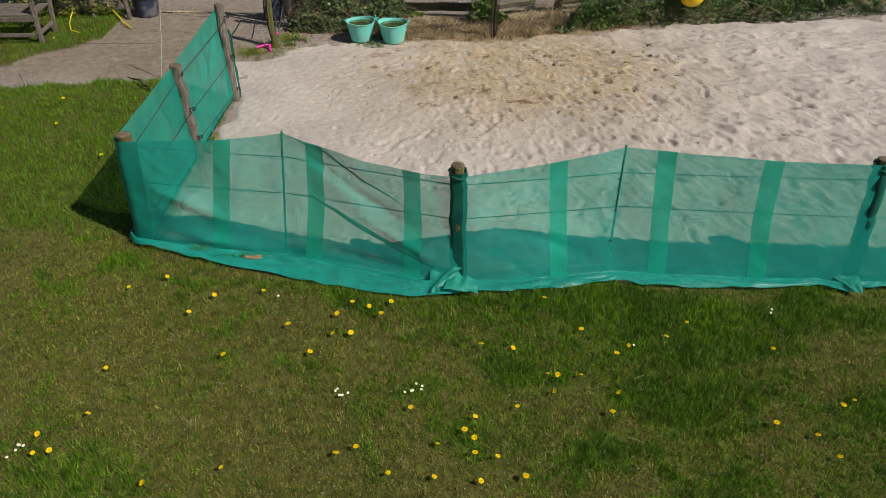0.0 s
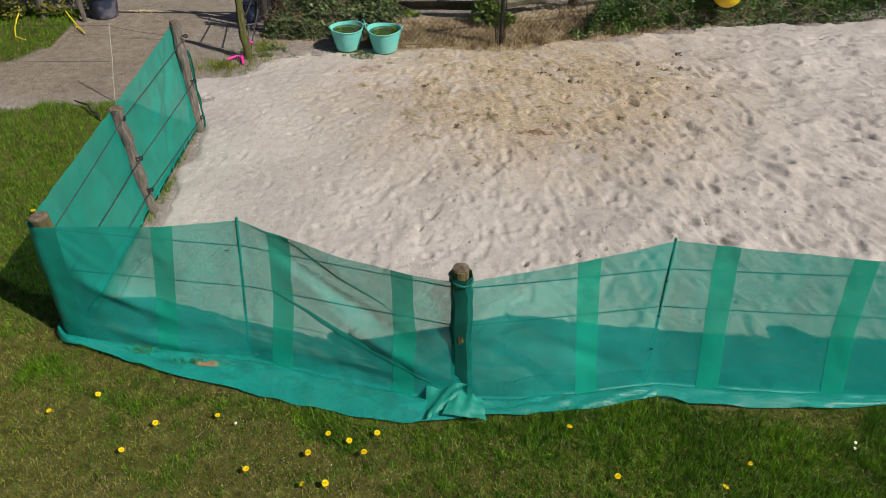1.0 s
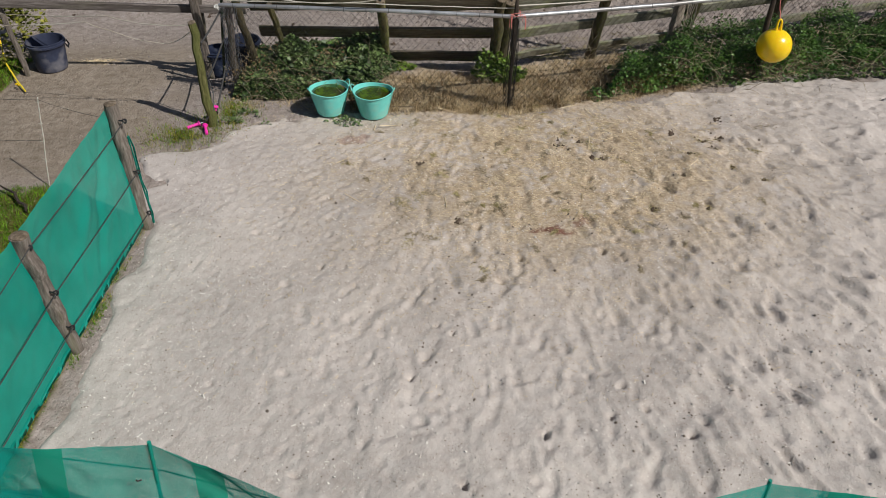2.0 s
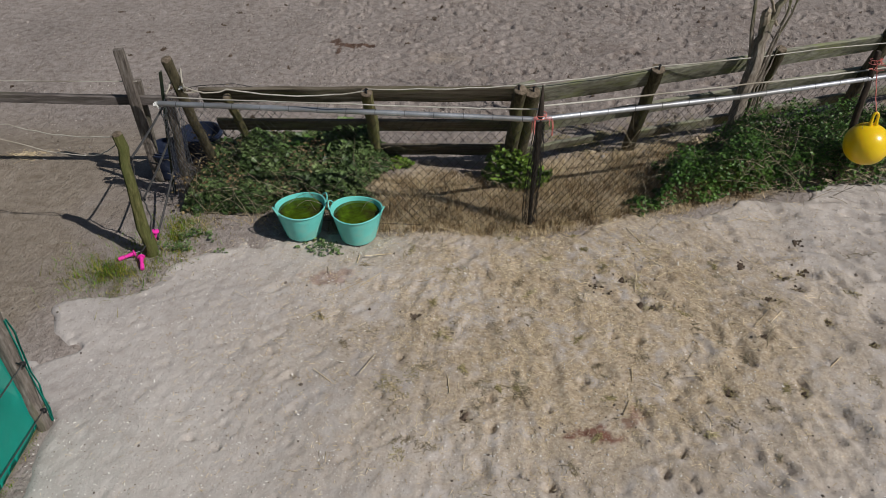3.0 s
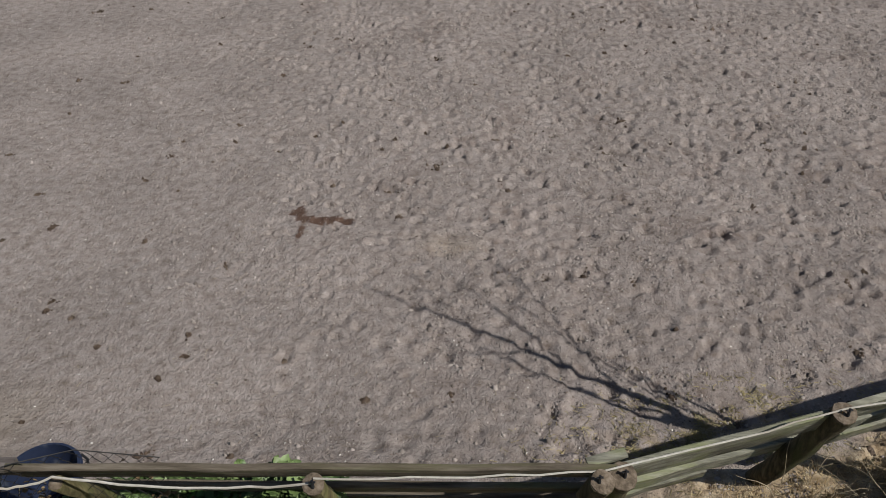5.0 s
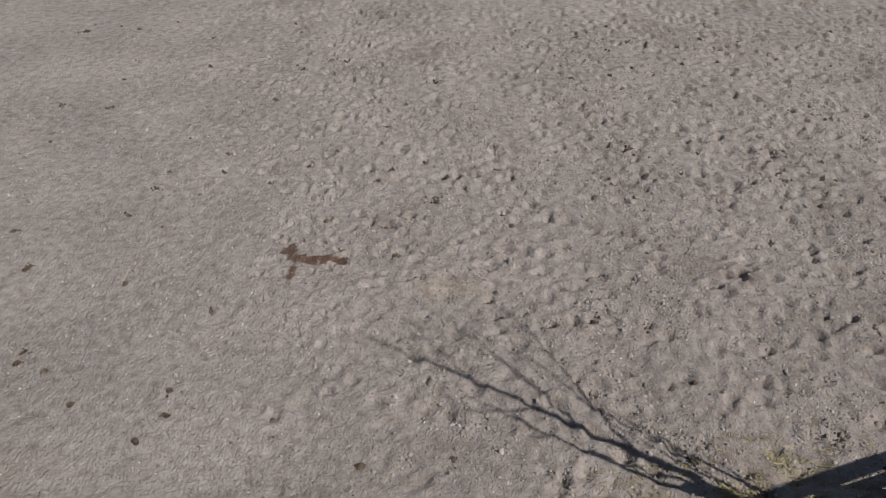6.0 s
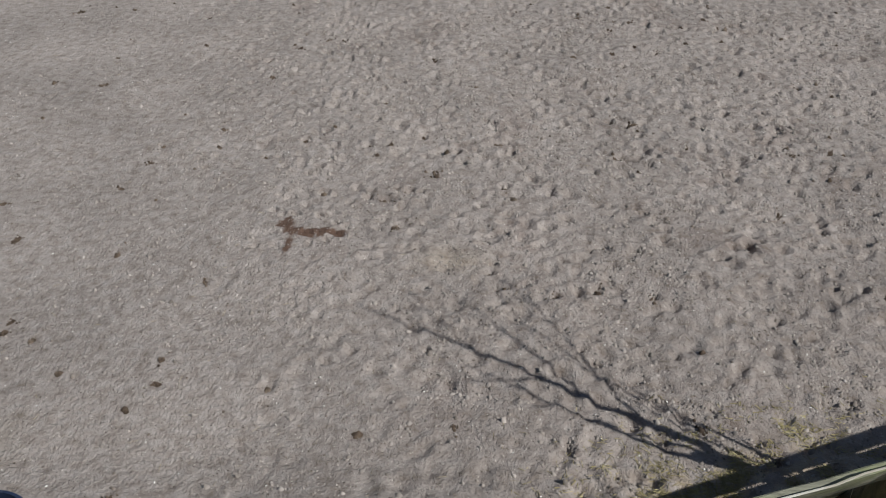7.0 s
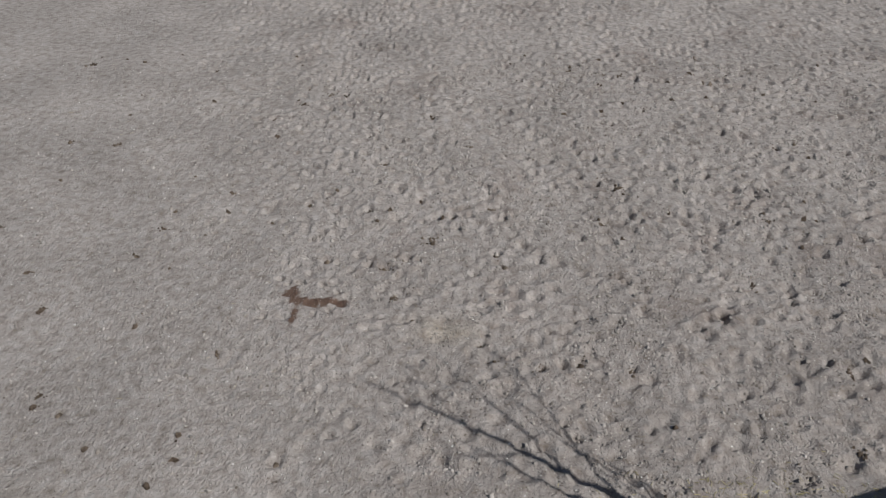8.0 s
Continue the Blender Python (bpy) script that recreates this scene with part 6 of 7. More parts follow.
def build_lawn():
    r = np.random.default_rng(201)
    gx, gy, gl, dx, dy = [], [], [], [], []
    for n, box in ((420000, (-3.6, 3.9, 2.2, 5.95)), (130000, (-6.2, -2.36, 4.5, 9.8)), (150000, (-9.5, 9.5, -2.5, 5.4)), (26000, (-6.4, -4.2, 9.7, 12.4)), (2200, (-2.95, -2.2, 10.1, 10.95)), (2600, (-2.49, -2.40, 7.2, 9.2))):
        x, y = scatter(n, box, r)
        k = (lawn_inside(x, y) > 0.0) | ((box[1] == -2.40) & (lattice(x, y, 0.12, 104) > 0.45))
        k = k & ~((x > -2.64) & (y > hem_line(x) + 0.02) & (y < 6.0) & (r.random(len(x)) > 0.012))
        if box[0] < -3 and box[1] > 3:
            k = k & (r.random(len(x)) < ramp(np.minimum(np.minimum(x - box[0], box[1] - x), y - box[2]), 0, 0.7))
        x, y = x[k], y[k]
        l = lush(x, y)
        green = r.random(len(x)) < 0.43 + 0.55 * l
        gx.append(x[green]), gy.append(y[green]), gl.append(l[green])
        dry = ~green & (r.random(len(x)) < 0.62)
        dx.append(x[dry]), dy.append(y[dry])
    x, y, l = np.concatenate(gx), np.concatenate(gy), np.concatenate(gl)
    deep = r.random(len(x)) < 0.08 + 0.85 * (x > -2.6) * ramp(l, 0.35, 0.9) * ramp(lattice(x, y, 0.25, 103), 0.1, 0.5) + 0.25 * ramp(x, 0.6, 2.4) * ramp(lattice(x, y, 0.5, 105), 0.2, 0.6)
    for k, name, label, m in ((~deep, "lawn_grass", "short green lawn grass", M_GRASS), (deep, "tufted_grass", "longer dark green tufts in the lawn", M_GRASS_DARK)):
        n = int(k.sum())
        v, f = blades(x[k], y[k], base_height(x[k], y[k]) - 0.004, (0.02 + 0.045 * l[k]) * r.uniform(0.6, 1.5, n), r.uniform(0.0035, 0.008, n), 1.45, r)
        stuff(name, label, "grass", v, f, m)
    x, y = np.concatenate(dx), np.concatenate(dy)
    v, f = blades(x, y, base_height(x, y) - 0.003, r.uniform(0.02, 0.05, len(x)), r.uniform(0.0035, 0.0065, len(x)), 1.6, r)
    stuff("dry_grass", "dry brown thatch among the lawn grass", "grass", v, f, M_THATCH)
    # tufts: many blades from one root
    for n, share, mats, size, count in ((4200, lambda l: 0.06 + 0.94 * l, ((M_GRASS_DARK, 0.62, "dark green tufts of grass in the lawn"), (M_GRASS, 0.38, "fresh green tufts of grass in the lawn")), (0.035, 0.085), 24),
                                        (1700, lambda l: 0.8 * (1 - l), ((M_DEADBROWN, 0.35, "brown dead tufts in the lawn"), (M_THATCH, 0.65, "yellowed dead tufts in the lawn")), (0.025, 0.055), 16)):
        cx, cy = scatter(n, (-3.4, 3.8, 2.3, 5.6), r)
        k = (lawn_inside(cx, cy) > 0) & (cy < hem_line(cx) - 0.03) & (r.random(n) < share(lush(cx, cy)))
        cx, cy = cx[k], cy[k]
        kind = r.random(len(cx))
        start = 0.0
        for mat, part_of, label in mats:
            q = (kind >= start) & (kind < start + part_of)
            start += part_of
            wide = np.repeat(r.uniform(0.012, 0.035, int(q.sum())), count)
            tall = np.repeat(r.uniform(*size, int(q.sum())), count)
            x, y = np.repeat(cx[q], count), np.repeat(cy[q], count)
            x, y = x + r.normal(0, 1, len(x)) * wide, y + r.normal(0, 1, len(y)) * wide
            v, f = blades(x, y, base_height(x, y) - 0.004, tall * r.uniform(0.5, 1.2, len(x)), r.uniform(0.0035, 0.0075, len(x)), 0.85, r)
            stuff("grass_tufts", label, "grass", v, f, mat)
    # grass that has pushed up through the hem of the net
    x = np.concatenate([r.normal(-2.0, 0.05, 160), r.normal(-1.62, 0.09, 130)])
    y = np.concatenate([r.normal(5.69, 0.02, 160), r.normal(5.585, 0.02, 130)])
    v, f = blades(x, y, 0.065 + 0 * x, r.uniform(0.04, 0.08, len(x)), r.uniform(0.003, 0.006, len(x)), 0.8, r)
    stuff("grass_tufts", "grass pushed up through the hem of the net", "grass", v, f, M_GRASS_DARK)
    x, y = r.normal(-1.50, 0.04, 120), r.normal(5.56, 0.012, 120)
    v, f = bits(x, y, 0.085 + 0 * x, r.uniform(0.015, 0.045, 120), r.uniform(0.002, 0.004, 120), 0.003, r)
    stuff("straw", "wisp of dead straw caught on the hem of the net", "straw", v, f, M_DEADBROWN)
    x, y = scatter(90, (-3.0, 3.2, 2.6, 5.2), r)
    k = lattice(x, y, 0.5, 108) > 0.45
    x, y = x[k], y[k]
    v, f = bits(x, y, base_height(x, y) + 0.022, r.uniform(0.03, 0.10, len(x)), r.uniform(0.002, 0.0035, len(x)), 0.002, r, tilt=0.15)
    stuff("dead_stalks", "brown dead stalks lying in the lawn", "stalks", v, f, M_STRAWDARK)


build_lawn()

DANDELIONS = ((-2.18, 5.30), (-2.42, 5.15), (-1.73, 5.07), (-1.35, 5.12), (-1.88, 4.85), (-1.08, 4.71), (-0.72, 4.84), (-0.62, 4.96), (-0.50, 4.93), (-0.33, 4.98), (-0.39, 4.82), (-0.61, 4.64), (-0.71, 4.61), (-0.89, 4.42), (-1.48, 4.38), (-2.29, 4.27), (-2.27, 3.82), (-2.49, 3.67), (-2.37, 3.52), (-2.47, 3.50), (-1.69, 3.28), (-1.26, 3.39), (-0.59, 3.48), (-0.25, 3.35), (-0.13, 3.89), (0.04, 3.56))
DANDELIONS_EAST = ((0.01, 3.32), (0.22, 3.69), (0.28, 3.82), (0.29, 3.65), (0.28, 3.49), (0.30, 3.30), (0.41, 3.48), (0.58, 3.92), (0.58, 3.32), (0.36, 4.49), (0.57, 4.49), (0.87, 5.00), (1.12, 4.66), (1.33, 4.41), (1.46, 4.52), (0.90, 4.22), (0.87, 4.05), (1.30, 4.04), (1.20, 3.85), (1.72, 4.59), (1.94, 4.76), (2.48, 4.46), (2.25, 3.76), (2.49, 3.65), (2.75, 3.92), (2.56, 3.47))


def flower_head(petals, radius, rings, lift, width):
    bm = bmesh.new()
    r = random.Random(3)
    for k in range(rings):
        rad = radius * (1 - 0.28 * k)
        n = max(6, petals - 3 * k)
        for i in range(n):
            a = 2 * math.pi * (i + 0.5 * k) / n + r.uniform(-0.1, 0.1)
            c, s = Vector((math.cos(a), math.sin(a), 0)), Vector((-math.sin(a), math.cos(a), 0))
            up = Vector((0, 0, 1))
            q = [bm.verts.new(c * 0.002 - s * 0.001 + up * 0.003 * k), bm.verts.new(c * rad * 0.9 - s * width + up * (lift + 0.003 * k)),
                 bm.verts.new(c * rad + up * (lift + 0.003 * k)), bm.verts.new(c * rad * 0.9 + s * width + up * (lift + 0.003 * k)), bm.verts.new(c * 0.002 + s * 0.001 + up * 0.003 * k)]
            bm.faces.new(q)
    return bm


def dandelion():
    t = thing("dandelion", "yellow dandelion flower standing in the lawn", "flower", "dandelions", at=(0, 0, -5))
    bm = flower_head(16, 0.019, 4, 0.006, 0.0035)
    bm.transform(Matrix.Translation((0, 0, 0.056)))
    part("flower_head", bm, M_DANDELION, t)
    bm = bmesh.new()
    tube(bm, [(0, 0, -0.01), (0.003, 0, 0.025), (0, 0, 0.057)], [0.0025, 0.002, 0.003], 5)
    part("stalk", bm, M_STALK, t)
    return t


first = dandelion()
r7 = random.Random(77)
spots = list(DANDELIONS) + list(DANDELIONS_EAST) + [(r7.uniform(-6, -2.8), r7.uniform(6.5, 9.2)) for _ in range(7)] + [(-5.35, 10.9), (-4.55, 11.55), (-4.6, 11.6), (1.05, 4.2), (0.82, 4.2), (-0.46, 3.55), (2.85, 3.95)]
for k, (x, y) in enumerate(spots):
    y -= 0.045 * min(max(4.9 - y, 0.0), 1.0)
    m = Matrix.Translation((x, y, float(base_height(x, y)))) @ Matrix.Rotation(r7.uniform(0, 6), 4, "Z") @ Matrix.Rotation(r7.uniform(0, 0.5), 4, "X") @ Matrix.Scale(r7.uniform(0.85, 1.12), 4)
    ob = copy_thing(first, Matrix()) if k else first
    ob.matrix_basis = m


def daisy():
    t = thing("daisy", "small white daisy in the lawn", "flower", "daisies", at=(0, 0, -5))
    bm = flower_head(12, 0.0095, 1, 0.002, 0.0024)
    bm.transform(Matrix.Translation((0, 0, 0.04)))
    part("petal_ring", bm, M_DAISY, t)
    bm = bmesh.new()
    lathe(bm, [(0.0003, 0.045), (0.003, 0.044), (0.004, 0.041)], 8)
    part("eye", bm, M_DANDELION, t)
    return t


first = daisy()
k = 0
for cx, cy, n in ((-0.617, 4.055, 6), (-0.1, 4.10, 5), (-2.58, 3.52, 6), (2.58, 4.97, 2), (-0.2, 4.09, 1), (-1.2, 5.05, 1), (1.47, 4.5, 1)):
    for _ in range(n):
        x, y = cx + r7.uniform(-0.06, 0.06), cy - 0.03 + r7.uniform(-0.06, 0.06)
        ob = copy_thing(first, Matrix()) if k else first
        ob.matrix_basis = Matrix.Translation((x, y, float(base_height(x, y)))) @ Matrix.Rotation(r7.uniform(0, 0.4), 4, "X")
        k += 1


def build_litter():
    r = np.random.default_rng(301)
    # straw on the sand, thickest along the far edge
    x, y = scatter(150000, (-2.2, 4.2, 7.0, 11.5), r)
    w = np.exp(-((x - 1.0) / 1.6) ** 2 - ((y - 10.2) / 1.45) ** 2) * (0.25 + 1.2 * ramp(lattice(x, y, 0.17, 55), 0.35, 0.7)) + 0.03
    k = (r.random(len(x)) < w * 0.6) & (sand_inside(x, y) > -0.15)
    x, y = x[k], y[k]
    n = len(x)
    v, f = bits(x, y, ground_at(x, y), r.gamma(2.0, 0.010, n) + 0.007, r.uniform(0.0015, 0.0034, n), 0.0016, r, lift=0.2, tilt=0.09)
    stuff("straw", "loose straw strewn over the sand", "straw", v, f, M_STRAW)
    # trodden clumps of old straw
    cx, cy = scatter(210, (-1.2, 3.4, 8.2, 11.2), r)
    k = r.random(210) < np.exp(-((cx - 1.2) / 1.5) ** 2 - ((cy - 9.9) / 1.3) ** 2)
    cx, cy = np.concatenate([cx[k], np.array(PITS_SAND)[:, 0]]), np.concatenate([cy[k], np.array(PITS_SAND)[:, 1]])
    wide = np.repeat(r.gamma(2.5, 0.011, len(cx)) + 0.01, 46)
    turn = np.repeat(r.uniform(0, math.pi, len(cx)), 46)
    n = len(wide)
    du, dv = r.normal(0, 1, n) * wide * 1.3, r.normal(0, 1, n) * wide * 0.6
    x, y = np.repeat(cx, 46) + du * np.cos(turn) - dv * np.sin(turn), np.repeat(cy, 46) + du * np.sin(turn) + dv * np.cos(turn)
    old = np.repeat(r.random(len(cx)) < 0.6, 46)
    for m, mat, label in ((old, M_STRAWDARK, "trodden brown clumps of old straw on the sand"), (~old, M_HAY, "greenish clumps of dropped hay on the sand")):
        n = int(m.sum())
        v, f = bits(x[m], y[m], ground_at(x[m], y[m]), r.gamma(2.0, 0.009, n) + 0.008, r.uniform(0.0018, 0.004, n), 0.003, r, lift=0.4, tilt=0.3)
        stuff("straw", label, "straw", v, f, mat)
    x, y = scatter(60, (-0.9, 2.8, 9.0, 11.3), r)
    v, f = bits(x, y, ground_at(x, y), r.uniform(0.1, 0.26, 60), r.uniform(0.004, 0.007, 60), 0.004, r, tilt=0.12)
    stuff("straw_stalk", "long straw stalks lying on the sand", "straw", v, f, M_STRAW)
    # shell crumbs
    x, y = scatter(7500, (-2.4, 5.8, 5.7, 12.0), r)
    k = (sand_inside(x, y) > 0) & (r.random(len(x)) < 0.35 + 0.65 * ramp(-x + 0.2 * (y - 8), -0.5, 1.5))
    x, y = x[k], y[k]
    n = len(x)
    v, f = bits(x, y, ground_at(x, y), r.gamma(2.2, 0.0032, n) + 0.004, r.uniform(0.004, 0.010, n), 0.002, r, lift=0.2, tilt=0.3)
    stuff("shell_crumbs", "white shell crumbs scattered on the sand", "shells", v, f, M_SHELL)
    # dark crumbs and twigs on sand and paddock
    x, y = scatter(150000, (-7.0, 7.0, 5.8, 21.4), r)
    clump = ramp(lattice(x, y, 0.55, 311), 0.5, 0.85) * ramp(lattice(x, y, 0.13, 312), 0.3, 0.7)
    keep = np.where(y > 12.4, 0.015 + 0.3 * clump, (0.02 + 0.3 * clump * ramp(x - 0.3 * (y - 9), -0.6, 1.6) * ramp(3.6 - x, 0, 0.8)) * (sand_inside(x, y) > 0)) * ramp(x + 0.25 * (y - 12), -6.5, 0.5)
    k = (r.random(len(x)) < keep) & ~((y > 11.2) & (y < 12.3))
    x, y = x[k], y[k]
    n = len(x)
    v, f = lumps(x, y, ground_at(x, y), r.gamma(1.6, 0.0042, n) + 0.006, r)
    stuff("dung_crumbs", "dark crumbs of dung and earth trodden into the ground", "crumbs", v, f, M_EARTH, True)
    # dark clods: dung and earth, and a painted stand-in for shade inside the pits
    cx, cy = scatter(2400, (-6.0, 7.0, 7.5, 21.4), r)
    pit = np.array(PITS + PITS_NEAR + PITS_SAND)
    k = ((cy > 12.7) | ((cx > 1.0) & (cx < 3.2) & (cy > 8) & (sand_inside(cx, cy) > 0.2))) & (r.random(2400) < np.where(cy > 12, 1, 0.1)) & (r.random(2400) < 0.07 + 0.5 * ramp(lattice(cx, cy, 0.7, 313), 0.4, 0.75) * ramp(cx + 0.25 * (cy - 12), -5, 0.5))
    k = k & (r.random(2400) < 0.32)
    cx, cy, m = np.concatenate([cx[k], pit[:, 0]]), np.concatenate([cy[k], pit[:, 1]]), 28
    n = len(cx) * m
    spread = np.repeat(r.gamma(1.6, 0.0065, len(cx)) + 0.003, m)
    turn = np.repeat(r.uniform(0, math.pi, len(cx)), m)
    du, dv = r.standard_t(3.0, n) * spread * 0.9, r.standard_t(3.0, n) * spread * 0.55
    x, y = np.repeat(cx, m) + du * np.cos(turn) - dv * np.sin(turn), np.repeat(cy, m) + du * np.sin(turn) + dv * np.cos(turn)
    v, f = lumps(x, y, ground_at(x, y), r.gamma(1.8, 0.007, n) + 0.010, r)
    stuff("dung_clods", "dark clods of dung and earth, with hoof pit shade in their colour", "clods", v, f, M_CRUMB, True)
    # loose clods of the ground's own colour
    x, y = scatter(110000, (-6.5, 6.5, 12.3, 21.0), r)
    k = r.random(len(x)) < (0.12 + 0.88 * ramp(lattice(x, y, 0.4, 331) * 0.6 + lattice(x, y, 0.12, 332) * 0.5, 0.45, 0.8)) * (0.15 + 0.85 * ramp(x + 0.3 * (y - 15), -3.5, 0.5)) * (y - fence_y(x) > 0.9)
    x, y = x[k], y[k]
    n = len(x)
    v, f = lumps(x, y, ground_at(x, y), r.gamma(2.0, 0.0055, n) + 0.009, r)
    stuff("soil_clods", "loose clods of trodden earth on the paddock", "clods", v, f, M_CLOD, True)
    x, y = scatter(15000, (-2.4, 5.5, 5.6, 11.6), r)
    k = (sand_inside(x, y) > 0) & (r.random(len(x)) < 0.1 + 0.9 * ramp(lattice(x, y, 0.3, 333), 0.4, 0.8))
    x, y = x[k], y[k]
    n = len(x)
    v, f = lumps(x, y, ground_at(x, y), r.gamma(2.0, 0.003, n) + 0.006, r)
    stuff("sand_clods", "loose crumbs of damp sand on the sand bed", "clods", v, f, M_SANDCLOD, True)
    x, y = scatter(900, (-7.0, 7.0, 12.4, 21.0), r)
    n = len(x)
    v, f = bits(x, y, ground_at(x, y), r.uniform(0.015, 0.07, n), r.uniform(0.0015, 0.003, n), 0.002, r, lift=0.2, tilt=0.1)
    stuff("straw", "single straws and twigs on the paddock", "straw", v, f, M_STRAWDARK)
    x, y = scatter(1600, (-7.0, 7.0, 12.4, 21.0), r)
    n = len(x)
    v, f = bits(x, y, ground_at(x, y), r.uniform(0.005, 0.014, n), r.uniform(0.005, 0.01, n), 0.003, r, tilt=0.4)
    stuff("shell_crumbs", "white shell crumbs scattered on the paddock", "shells", v, f, M_SHELL)
    # hay by the paddock fence
    x = r.normal(1.8, 0.5, 7000)
    y = 12.6 + 0.2 * x + r.normal(0, 0.2, 7000)
    k = lattice(x, y, 0.12, 33) > r.uniform(0.35, 0.8, 7000)
    x, y = x[k], y[k]
    n = len(x)
    v, f = bits(x, y, ground_at(x, y), r.uniform(0.02, 0.06, n), r.uniform(0.002, 0.004, n), 0.003, r)
    stuff("hay", "scattered hay beside the paddock fence", "hay", v, f, M_HAY)
    # dead grass under the mesh
    x, y = scatter(62000, (-2.1, 3.0, 10.95, 12.6), r)
    s = y - fence_y(x)
    k = (s > -0.1) & (s < 0.75 + 0.35 * ramp(x, 0.7, 1.2)) & (r.random(len(x)) < (0.2 + 0.8 * ramp(lattice(x, y, 0.2, 321), 0.3, 0.7)) * np.where(x < -0.5, 0.25, 1.0))
    x, y = x[k], y[k]
    n = len(x)
    v, f = blades(x, y, ground_at(x, y), r.gamma(3, 0.018, n) + 0.02, r.uniform(0.003, 0.006, n), 1.25, r)
    stuff("dead_grass", "dead straw-coloured grass under the mesh fence", "grass", v, f, M_DEAD)
    x, y = scatter(75000, (-0.9, 2.9, 10.95, 12.5), r)
    s = y - fence_y(x)
    k = (s > -0.06) & (s < 0.9) & (r.random(len(x)) < ramp(lattice(x, y, 0.22, 322) * 0.6 + lattice(x, y, 0.07, 323) * 0.5, 0.42, 0.8) * (0.4 + 0.6 * np.exp(-((s - 0.05) / 0.22) ** 2)))
    x, y = x[k], y[k]
    n = len(x)
    v, f = blades(x, y, ground_at(x, y), r.gamma(3, 0.018, n) + 0.015, r.uniform(0.003, 0.007, n), 1.1, r)
    stuff("brown_tufts", "brown dead tufts along the foot of the mesh fence", "grass", v, f, M_DEADBROWN)
    x, y = scatter(3000, (-4.35, -3.7, 12.2, 12.65), r)
    k = r.random(len(x)) < 0.4 * np.exp(-((x + 4.03) / 0.17) ** 2 - ((y - 12.43) / 0.1) ** 2)
    x, y = x[k], y[k]
    n = len(x)
    v, f = bits(x, y, ground_at(x, y), r.uniform(0.02, 0.06, n), r.uniform(0.002, 0.004, n), 0.003, r)
    stuff("hay", "thin scatter of hay on the path", "hay", v, f, M_STRAW)


build_litter()


def verge():
    """Longer yellowing grass round the mossy gate post."""
    r = np.random.default_rng(611)
    x = np.concatenate([r.normal(-2.50, 0.2, 2600), r.normal(-2.12, 0.13, 2200)])
    y = np.concatenate([r.normal(10.55, 0.17, 2600), r.normal(10.98, 0.2, 2200)])
    k = lattice(x, y, 0.11, 612) > r.uniform(0.1, 0.75, len(x))
    x, y = x[k], y[k]
    g = r.random(len(x)) < 0.35
    for m, mat, label in ((g, M_GRASS, "rough green grass round the gate post"), (~g, M_THATCH, "yellowed grass round the gate post")):
        n = int(m.sum())
        v, f = blades(x[m], y[m], ground_at(x[m], y[m]), r.gamma(4, 0.010, n) + 0.02, r.uniform(0.003, 0.006, n), 1.1, r)
        stuff("verge_grass", label, "grass", v, f, mat)


verge()


def leaves(x, y, z, size, r, droop=0.7):
    """Small folded leaves, each of two halves along its rib."""
    n = len(x)
    a = r.uniform(0, 2 * math.pi, n)
    t = np.abs(r.normal(0, droop, n))
    b = r.uniform(0, 2 * math.pi, n)
    nrm = np.stack([np.sin(t) * np.cos(b), np.sin(t) * np.sin(b), np.cos(t)], -1)
    u = np.stack([np.cos(a), np.sin(a), 0 * a], -1)
    u = u - nrm * (u * nrm).sum(1)[:, None]
    u = u / np.linalg.norm(u, axis=1)[:, None]
    w = np.cross(nrm, u)
    p = np.stack([x, y, z], -1)
    s = size[:, None]
    fold = nrm * s * 0.12
    v = np.stack([p - u * s * 0.5, p + u * s * 0.6 - fold * 0.4, p - u * s * 0.25 + w * s * 0.5 + fold, p + u * s * 0.2 + w * s * 0.33 + fold, p - u * s * 0.25 - w * s * 0.5 + fold, p + u * s * 0.2 - w * s * 0.33 + fold], 1).reshape(-1, 3)
    i = np.arange(n)[:, None] * 6
    f = np.concatenate([i + np.array([[0, 1, 3, 2]]), i + np.array([[0, 4, 5, 1]])], 0)
    return v, f


def ivy(label, n, box, tall, gate, mat, size, seed, name="ivy"):
    r = np.random.default_rng(seed)
    x, y = scatter(n, box, r)
    g = gate(x, y)
    g = np.where(g < -0.22, -1, g) + (lattice(x, y, 0.25, seed) - 0.5) * 0.5 + (lattice(x, y, 0.08, seed + 1) - 0.5) * 0.3
    k = g > 0
    x, y, g = x[k], y[k], g[k]
    h = tall * (1 + 0.5 * ramp(y - fence_y(x), 0.45, 0.9)) * np.clip(g * 2.4, 0.12, 1) * (0.45 + 0.9 * lattice(x, y, 0.33, seed + 2) + 0.35 * (lattice(x, y, 0.12, seed + 3) - 0.5))
    z = base_height(x, y) + h * r.uniform(0.25, 1.0, len(x)) ** 0.5 + r.uniform(0, 0.03, len(x))
    v, f = leaves(x, y, z, r.uniform(size[0], size[1], len(x)), r)
    return stuff(name, label, name.replace("_", " "), v, f, mat)


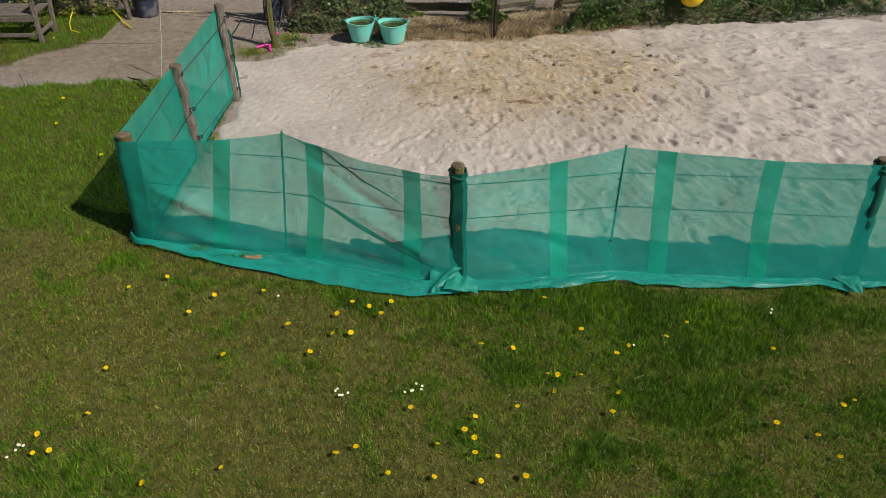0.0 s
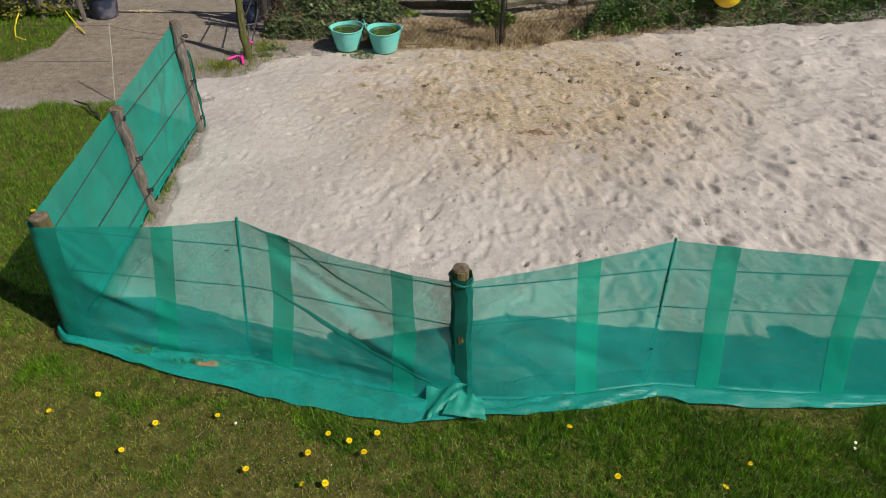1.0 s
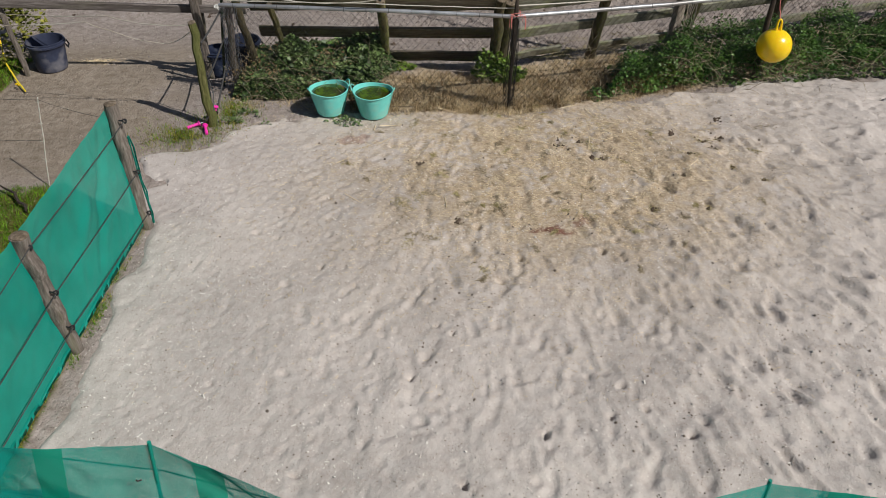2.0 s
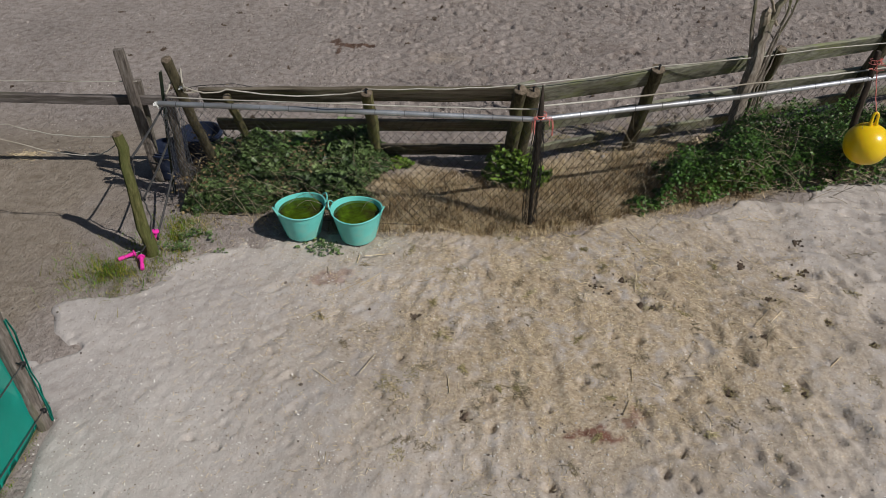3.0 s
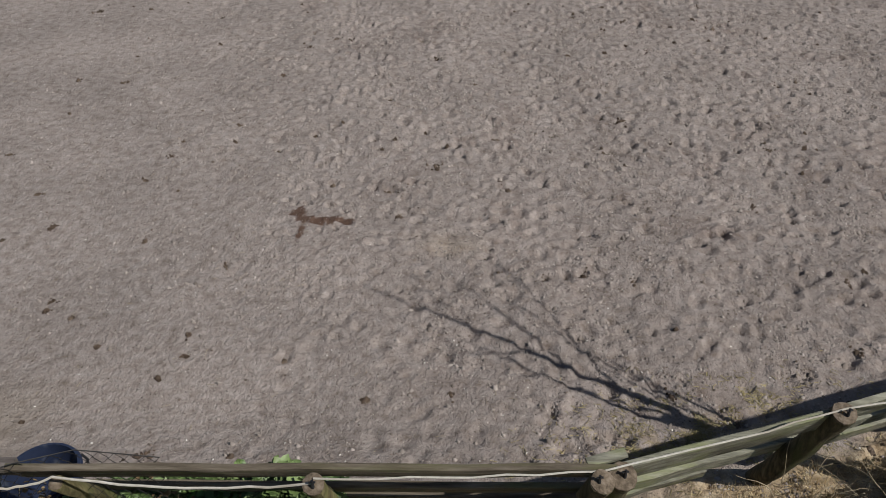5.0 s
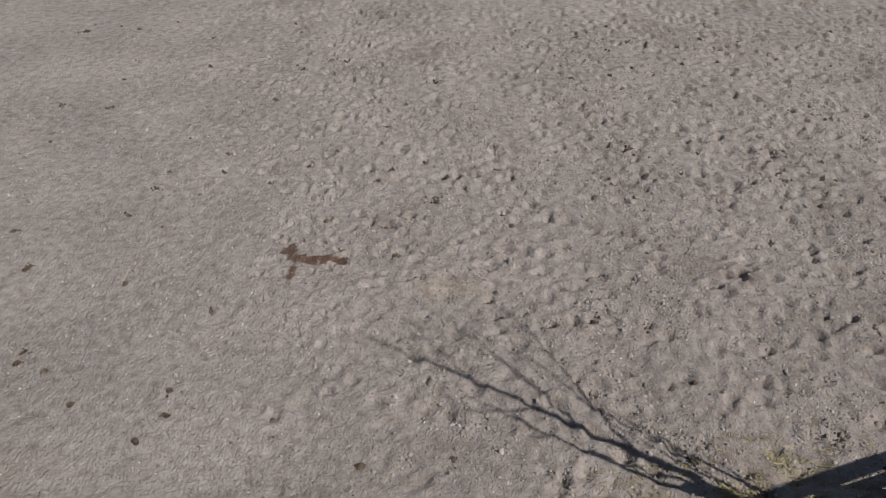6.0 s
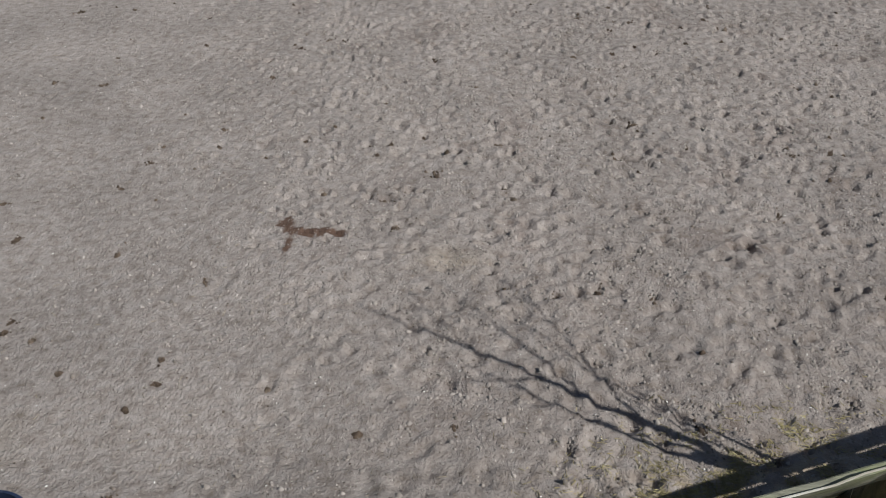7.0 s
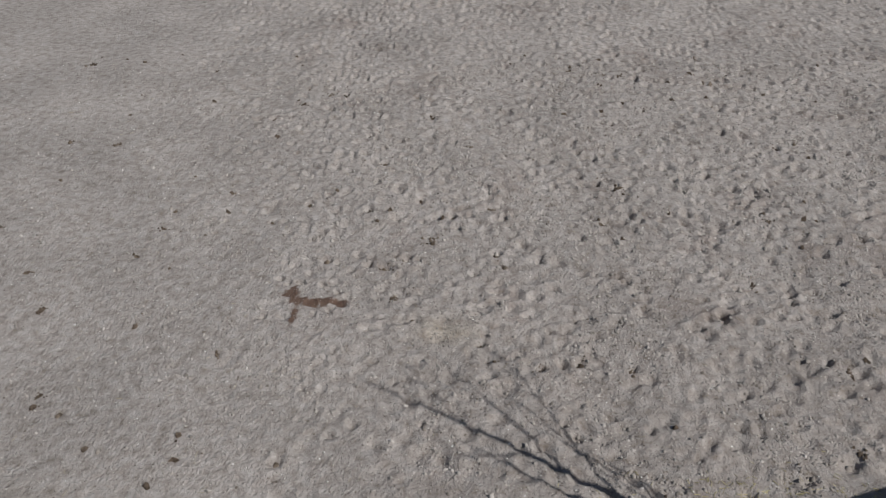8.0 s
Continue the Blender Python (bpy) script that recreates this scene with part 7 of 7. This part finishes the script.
def stems(label, n, box, tall, seed, mat, name="dry_stems"):
    """Thin dead runners that loop through the leaves."""
    r = random.Random(seed)
    verts, faces = [], []
    for _ in range(n):
        p = Vector((r.uniform(box[0], box[1]), r.uniform(box[2], box[3]), 0.02))
        p.z = float(base_height(p.x, p.y)) + r.uniform(0.0, tall)
        d = Vector((r.uniform(-1, 1), r.uniform(-0.6, 0.6), r.uniform(-0.1, 0.9))).normalized()
        prev = None
        for j in range(9):
            i = len(verts)
            w = 0.0028 * (1 - j / 12)
            verts.extend([p + Vector((-w, 0, 0)), p + Vector((w * 0.5, -w, 0)), p + Vector((w * 0.5, w, w))])
            if prev is not None:
                faces.extend((prev + q, prev + (q + 1) % 3, i + (q + 1) % 3, i + q) for q in range(3))
            prev = i
            d = (d + Vector((r.uniform(-0.25, 0.25), r.uniform(-0.25, 0.25), r.uniform(-0.35, 0.12)))).normalized()
            p = p + d * r.uniform(0.03, 0.07)
            p.z = max(p.z, float(base_height(p.x, p.y)) + 0.01)
    return stuff(name, label, "stems", [tuple(v) for v in verts], faces, mat)


ivy("dark green ivy mat under the mesh fence", 36000, (-2.25, -0.2, 10.95, 12.45), 0.25,
    lambda x, y: np.minimum(np.minimum(ramp(y, 11.22, 11.6), ramp(12.5 - y, 0, 0.3)), np.minimum(ramp(x, -2.3, -1.95), ramp(-0.46 - x + 0.2 * (y - 11.9), -0.1, 0.45))) - 0.3, M_IVY, (0.03, 0.062), 401)
ivy("withered brown leaves in the ivy mat", 2200, (-2.25, -0.3, 11.0, 12.3), 0.27, lambda x, y: np.minimum(np.minimum(ramp(y, 11.15, 11.5), ramp(12.4 - y, 0, 0.3)), ramp(-0.45 - x, -0.1, 0.5)) - 0.55, M_WITHERED, (0.014, 0.035), 411, "withered_leaves")
ivy("glossy green ivy heaped against the mesh fence", 120000, (1.2, 7.2, 11.2, 13.6), 0.40,
    lambda x, y: np.minimum(np.minimum(ramp(y - sand_far(x), -0.14, 0.16), ramp(fence_y(x) + 0.85 - y, 0, 0.3)), ramp(x + 0.5 * (fence_y(x) - y), 1.55, 2.4)) - 0.28, M_IVY_BRIGHT, (0.015, 0.034), 402)
ivy("young ivy climbing at the foot of the twin posts", 2300, (0.4, 1.05, 11.6, 12.1), 0.46, lambda x, y: 0.55 - np.hypot((x - 0.72) / 0.55, (y - 11.84) / 0.36), M_IVY_YOUNG, (0.025, 0.05), 403)
ivy("young ivy beside the rail fence", 700, (-0.75, -0.1, 11.85, 12.35), 0.13, lambda x, y: 0.4 - np.hypot((x + 0.42) / 0.6, (y - 12.15) / 0.35), M_IVY_YOUNG, (0.035, 0.065), 404)
ivy("young ivy crowding under the dark rail", 1500, (-1.85, -0.7, 11.9, 12.45), 0.17, lambda x, y: 0.5 - np.hypot((x + 1.3) / 0.9, (y - 12.2) / 0.36), M_IVY_BRIGHT, (0.035, 0.07), 410)
ivy("bright young leaves over the ivy", 5000, (2.2, 3.4, 11.55, 12.15), 0.34, lambda x, y: 0.42 - np.hypot((x - 2.72) / 0.75, (y - 11.85) / 0.42), M_IVY_YOUNG, (0.018, 0.036), 409)
ivy("low weeds sprouting before the tubs", 420, (-1.15, -0.6, 10.65, 10.95), 0.07, lambda x, y: 0.35 - np.hypot((x + 0.9) / 0.55, (y - 10.8) / 0.3), M_IVY, (0.012, 0.03), 405, "weeds")
ivy("low weeds sprouting in the sand by the gate post", 900, (-2.25, -1.65, 10.75, 11.2), 0.06, lambda x, y: np.where(lattice(x, y, 0.12, 44) > 0.6, 0.06, -1) * ramp(y, 10.4, 10.7), M_IVY, (0.012, 0.026), 406, "weeds")
ivy("weed clump in the dead grass", 260, (1.65, 2.0, 11.2, 11.6), 0.1, lambda x, y: 0.35 - np.hypot((x - 1.84) / 0.35, (y - 11.4) / 0.3), M_IVY_BRIGHT, (0.03, 0.05), 407, "weeds")
ivy("yellowing leafy bush behind the garden hose", 16000, (-6.6, -4.75, 11.7, 13.3), 0.85,
    lambda x, y: np.minimum(ramp(y, 11.75, 12.2), ramp(-4.7 - x, 0, 0.4)) - 0.25, M_BUSH, (0.03, 0.06), 408, "bush")
stems("dead pale runners looping over the ivy", 190, (-2.15, -0.4, 11.1, 12.1), 0.26, 501, M_STRAWDARK)
stems("dead pale runners looping over the ivy", 330, (1.5, 5.0, 11.5, 12.3), 0.4, 502, M_STRAWDARK)
stems("dead brown stalks under the mesh fence", 90, (-0.5, 2.0, 11.1, 11.75), 0.1, 503, M_STRAWDARK)
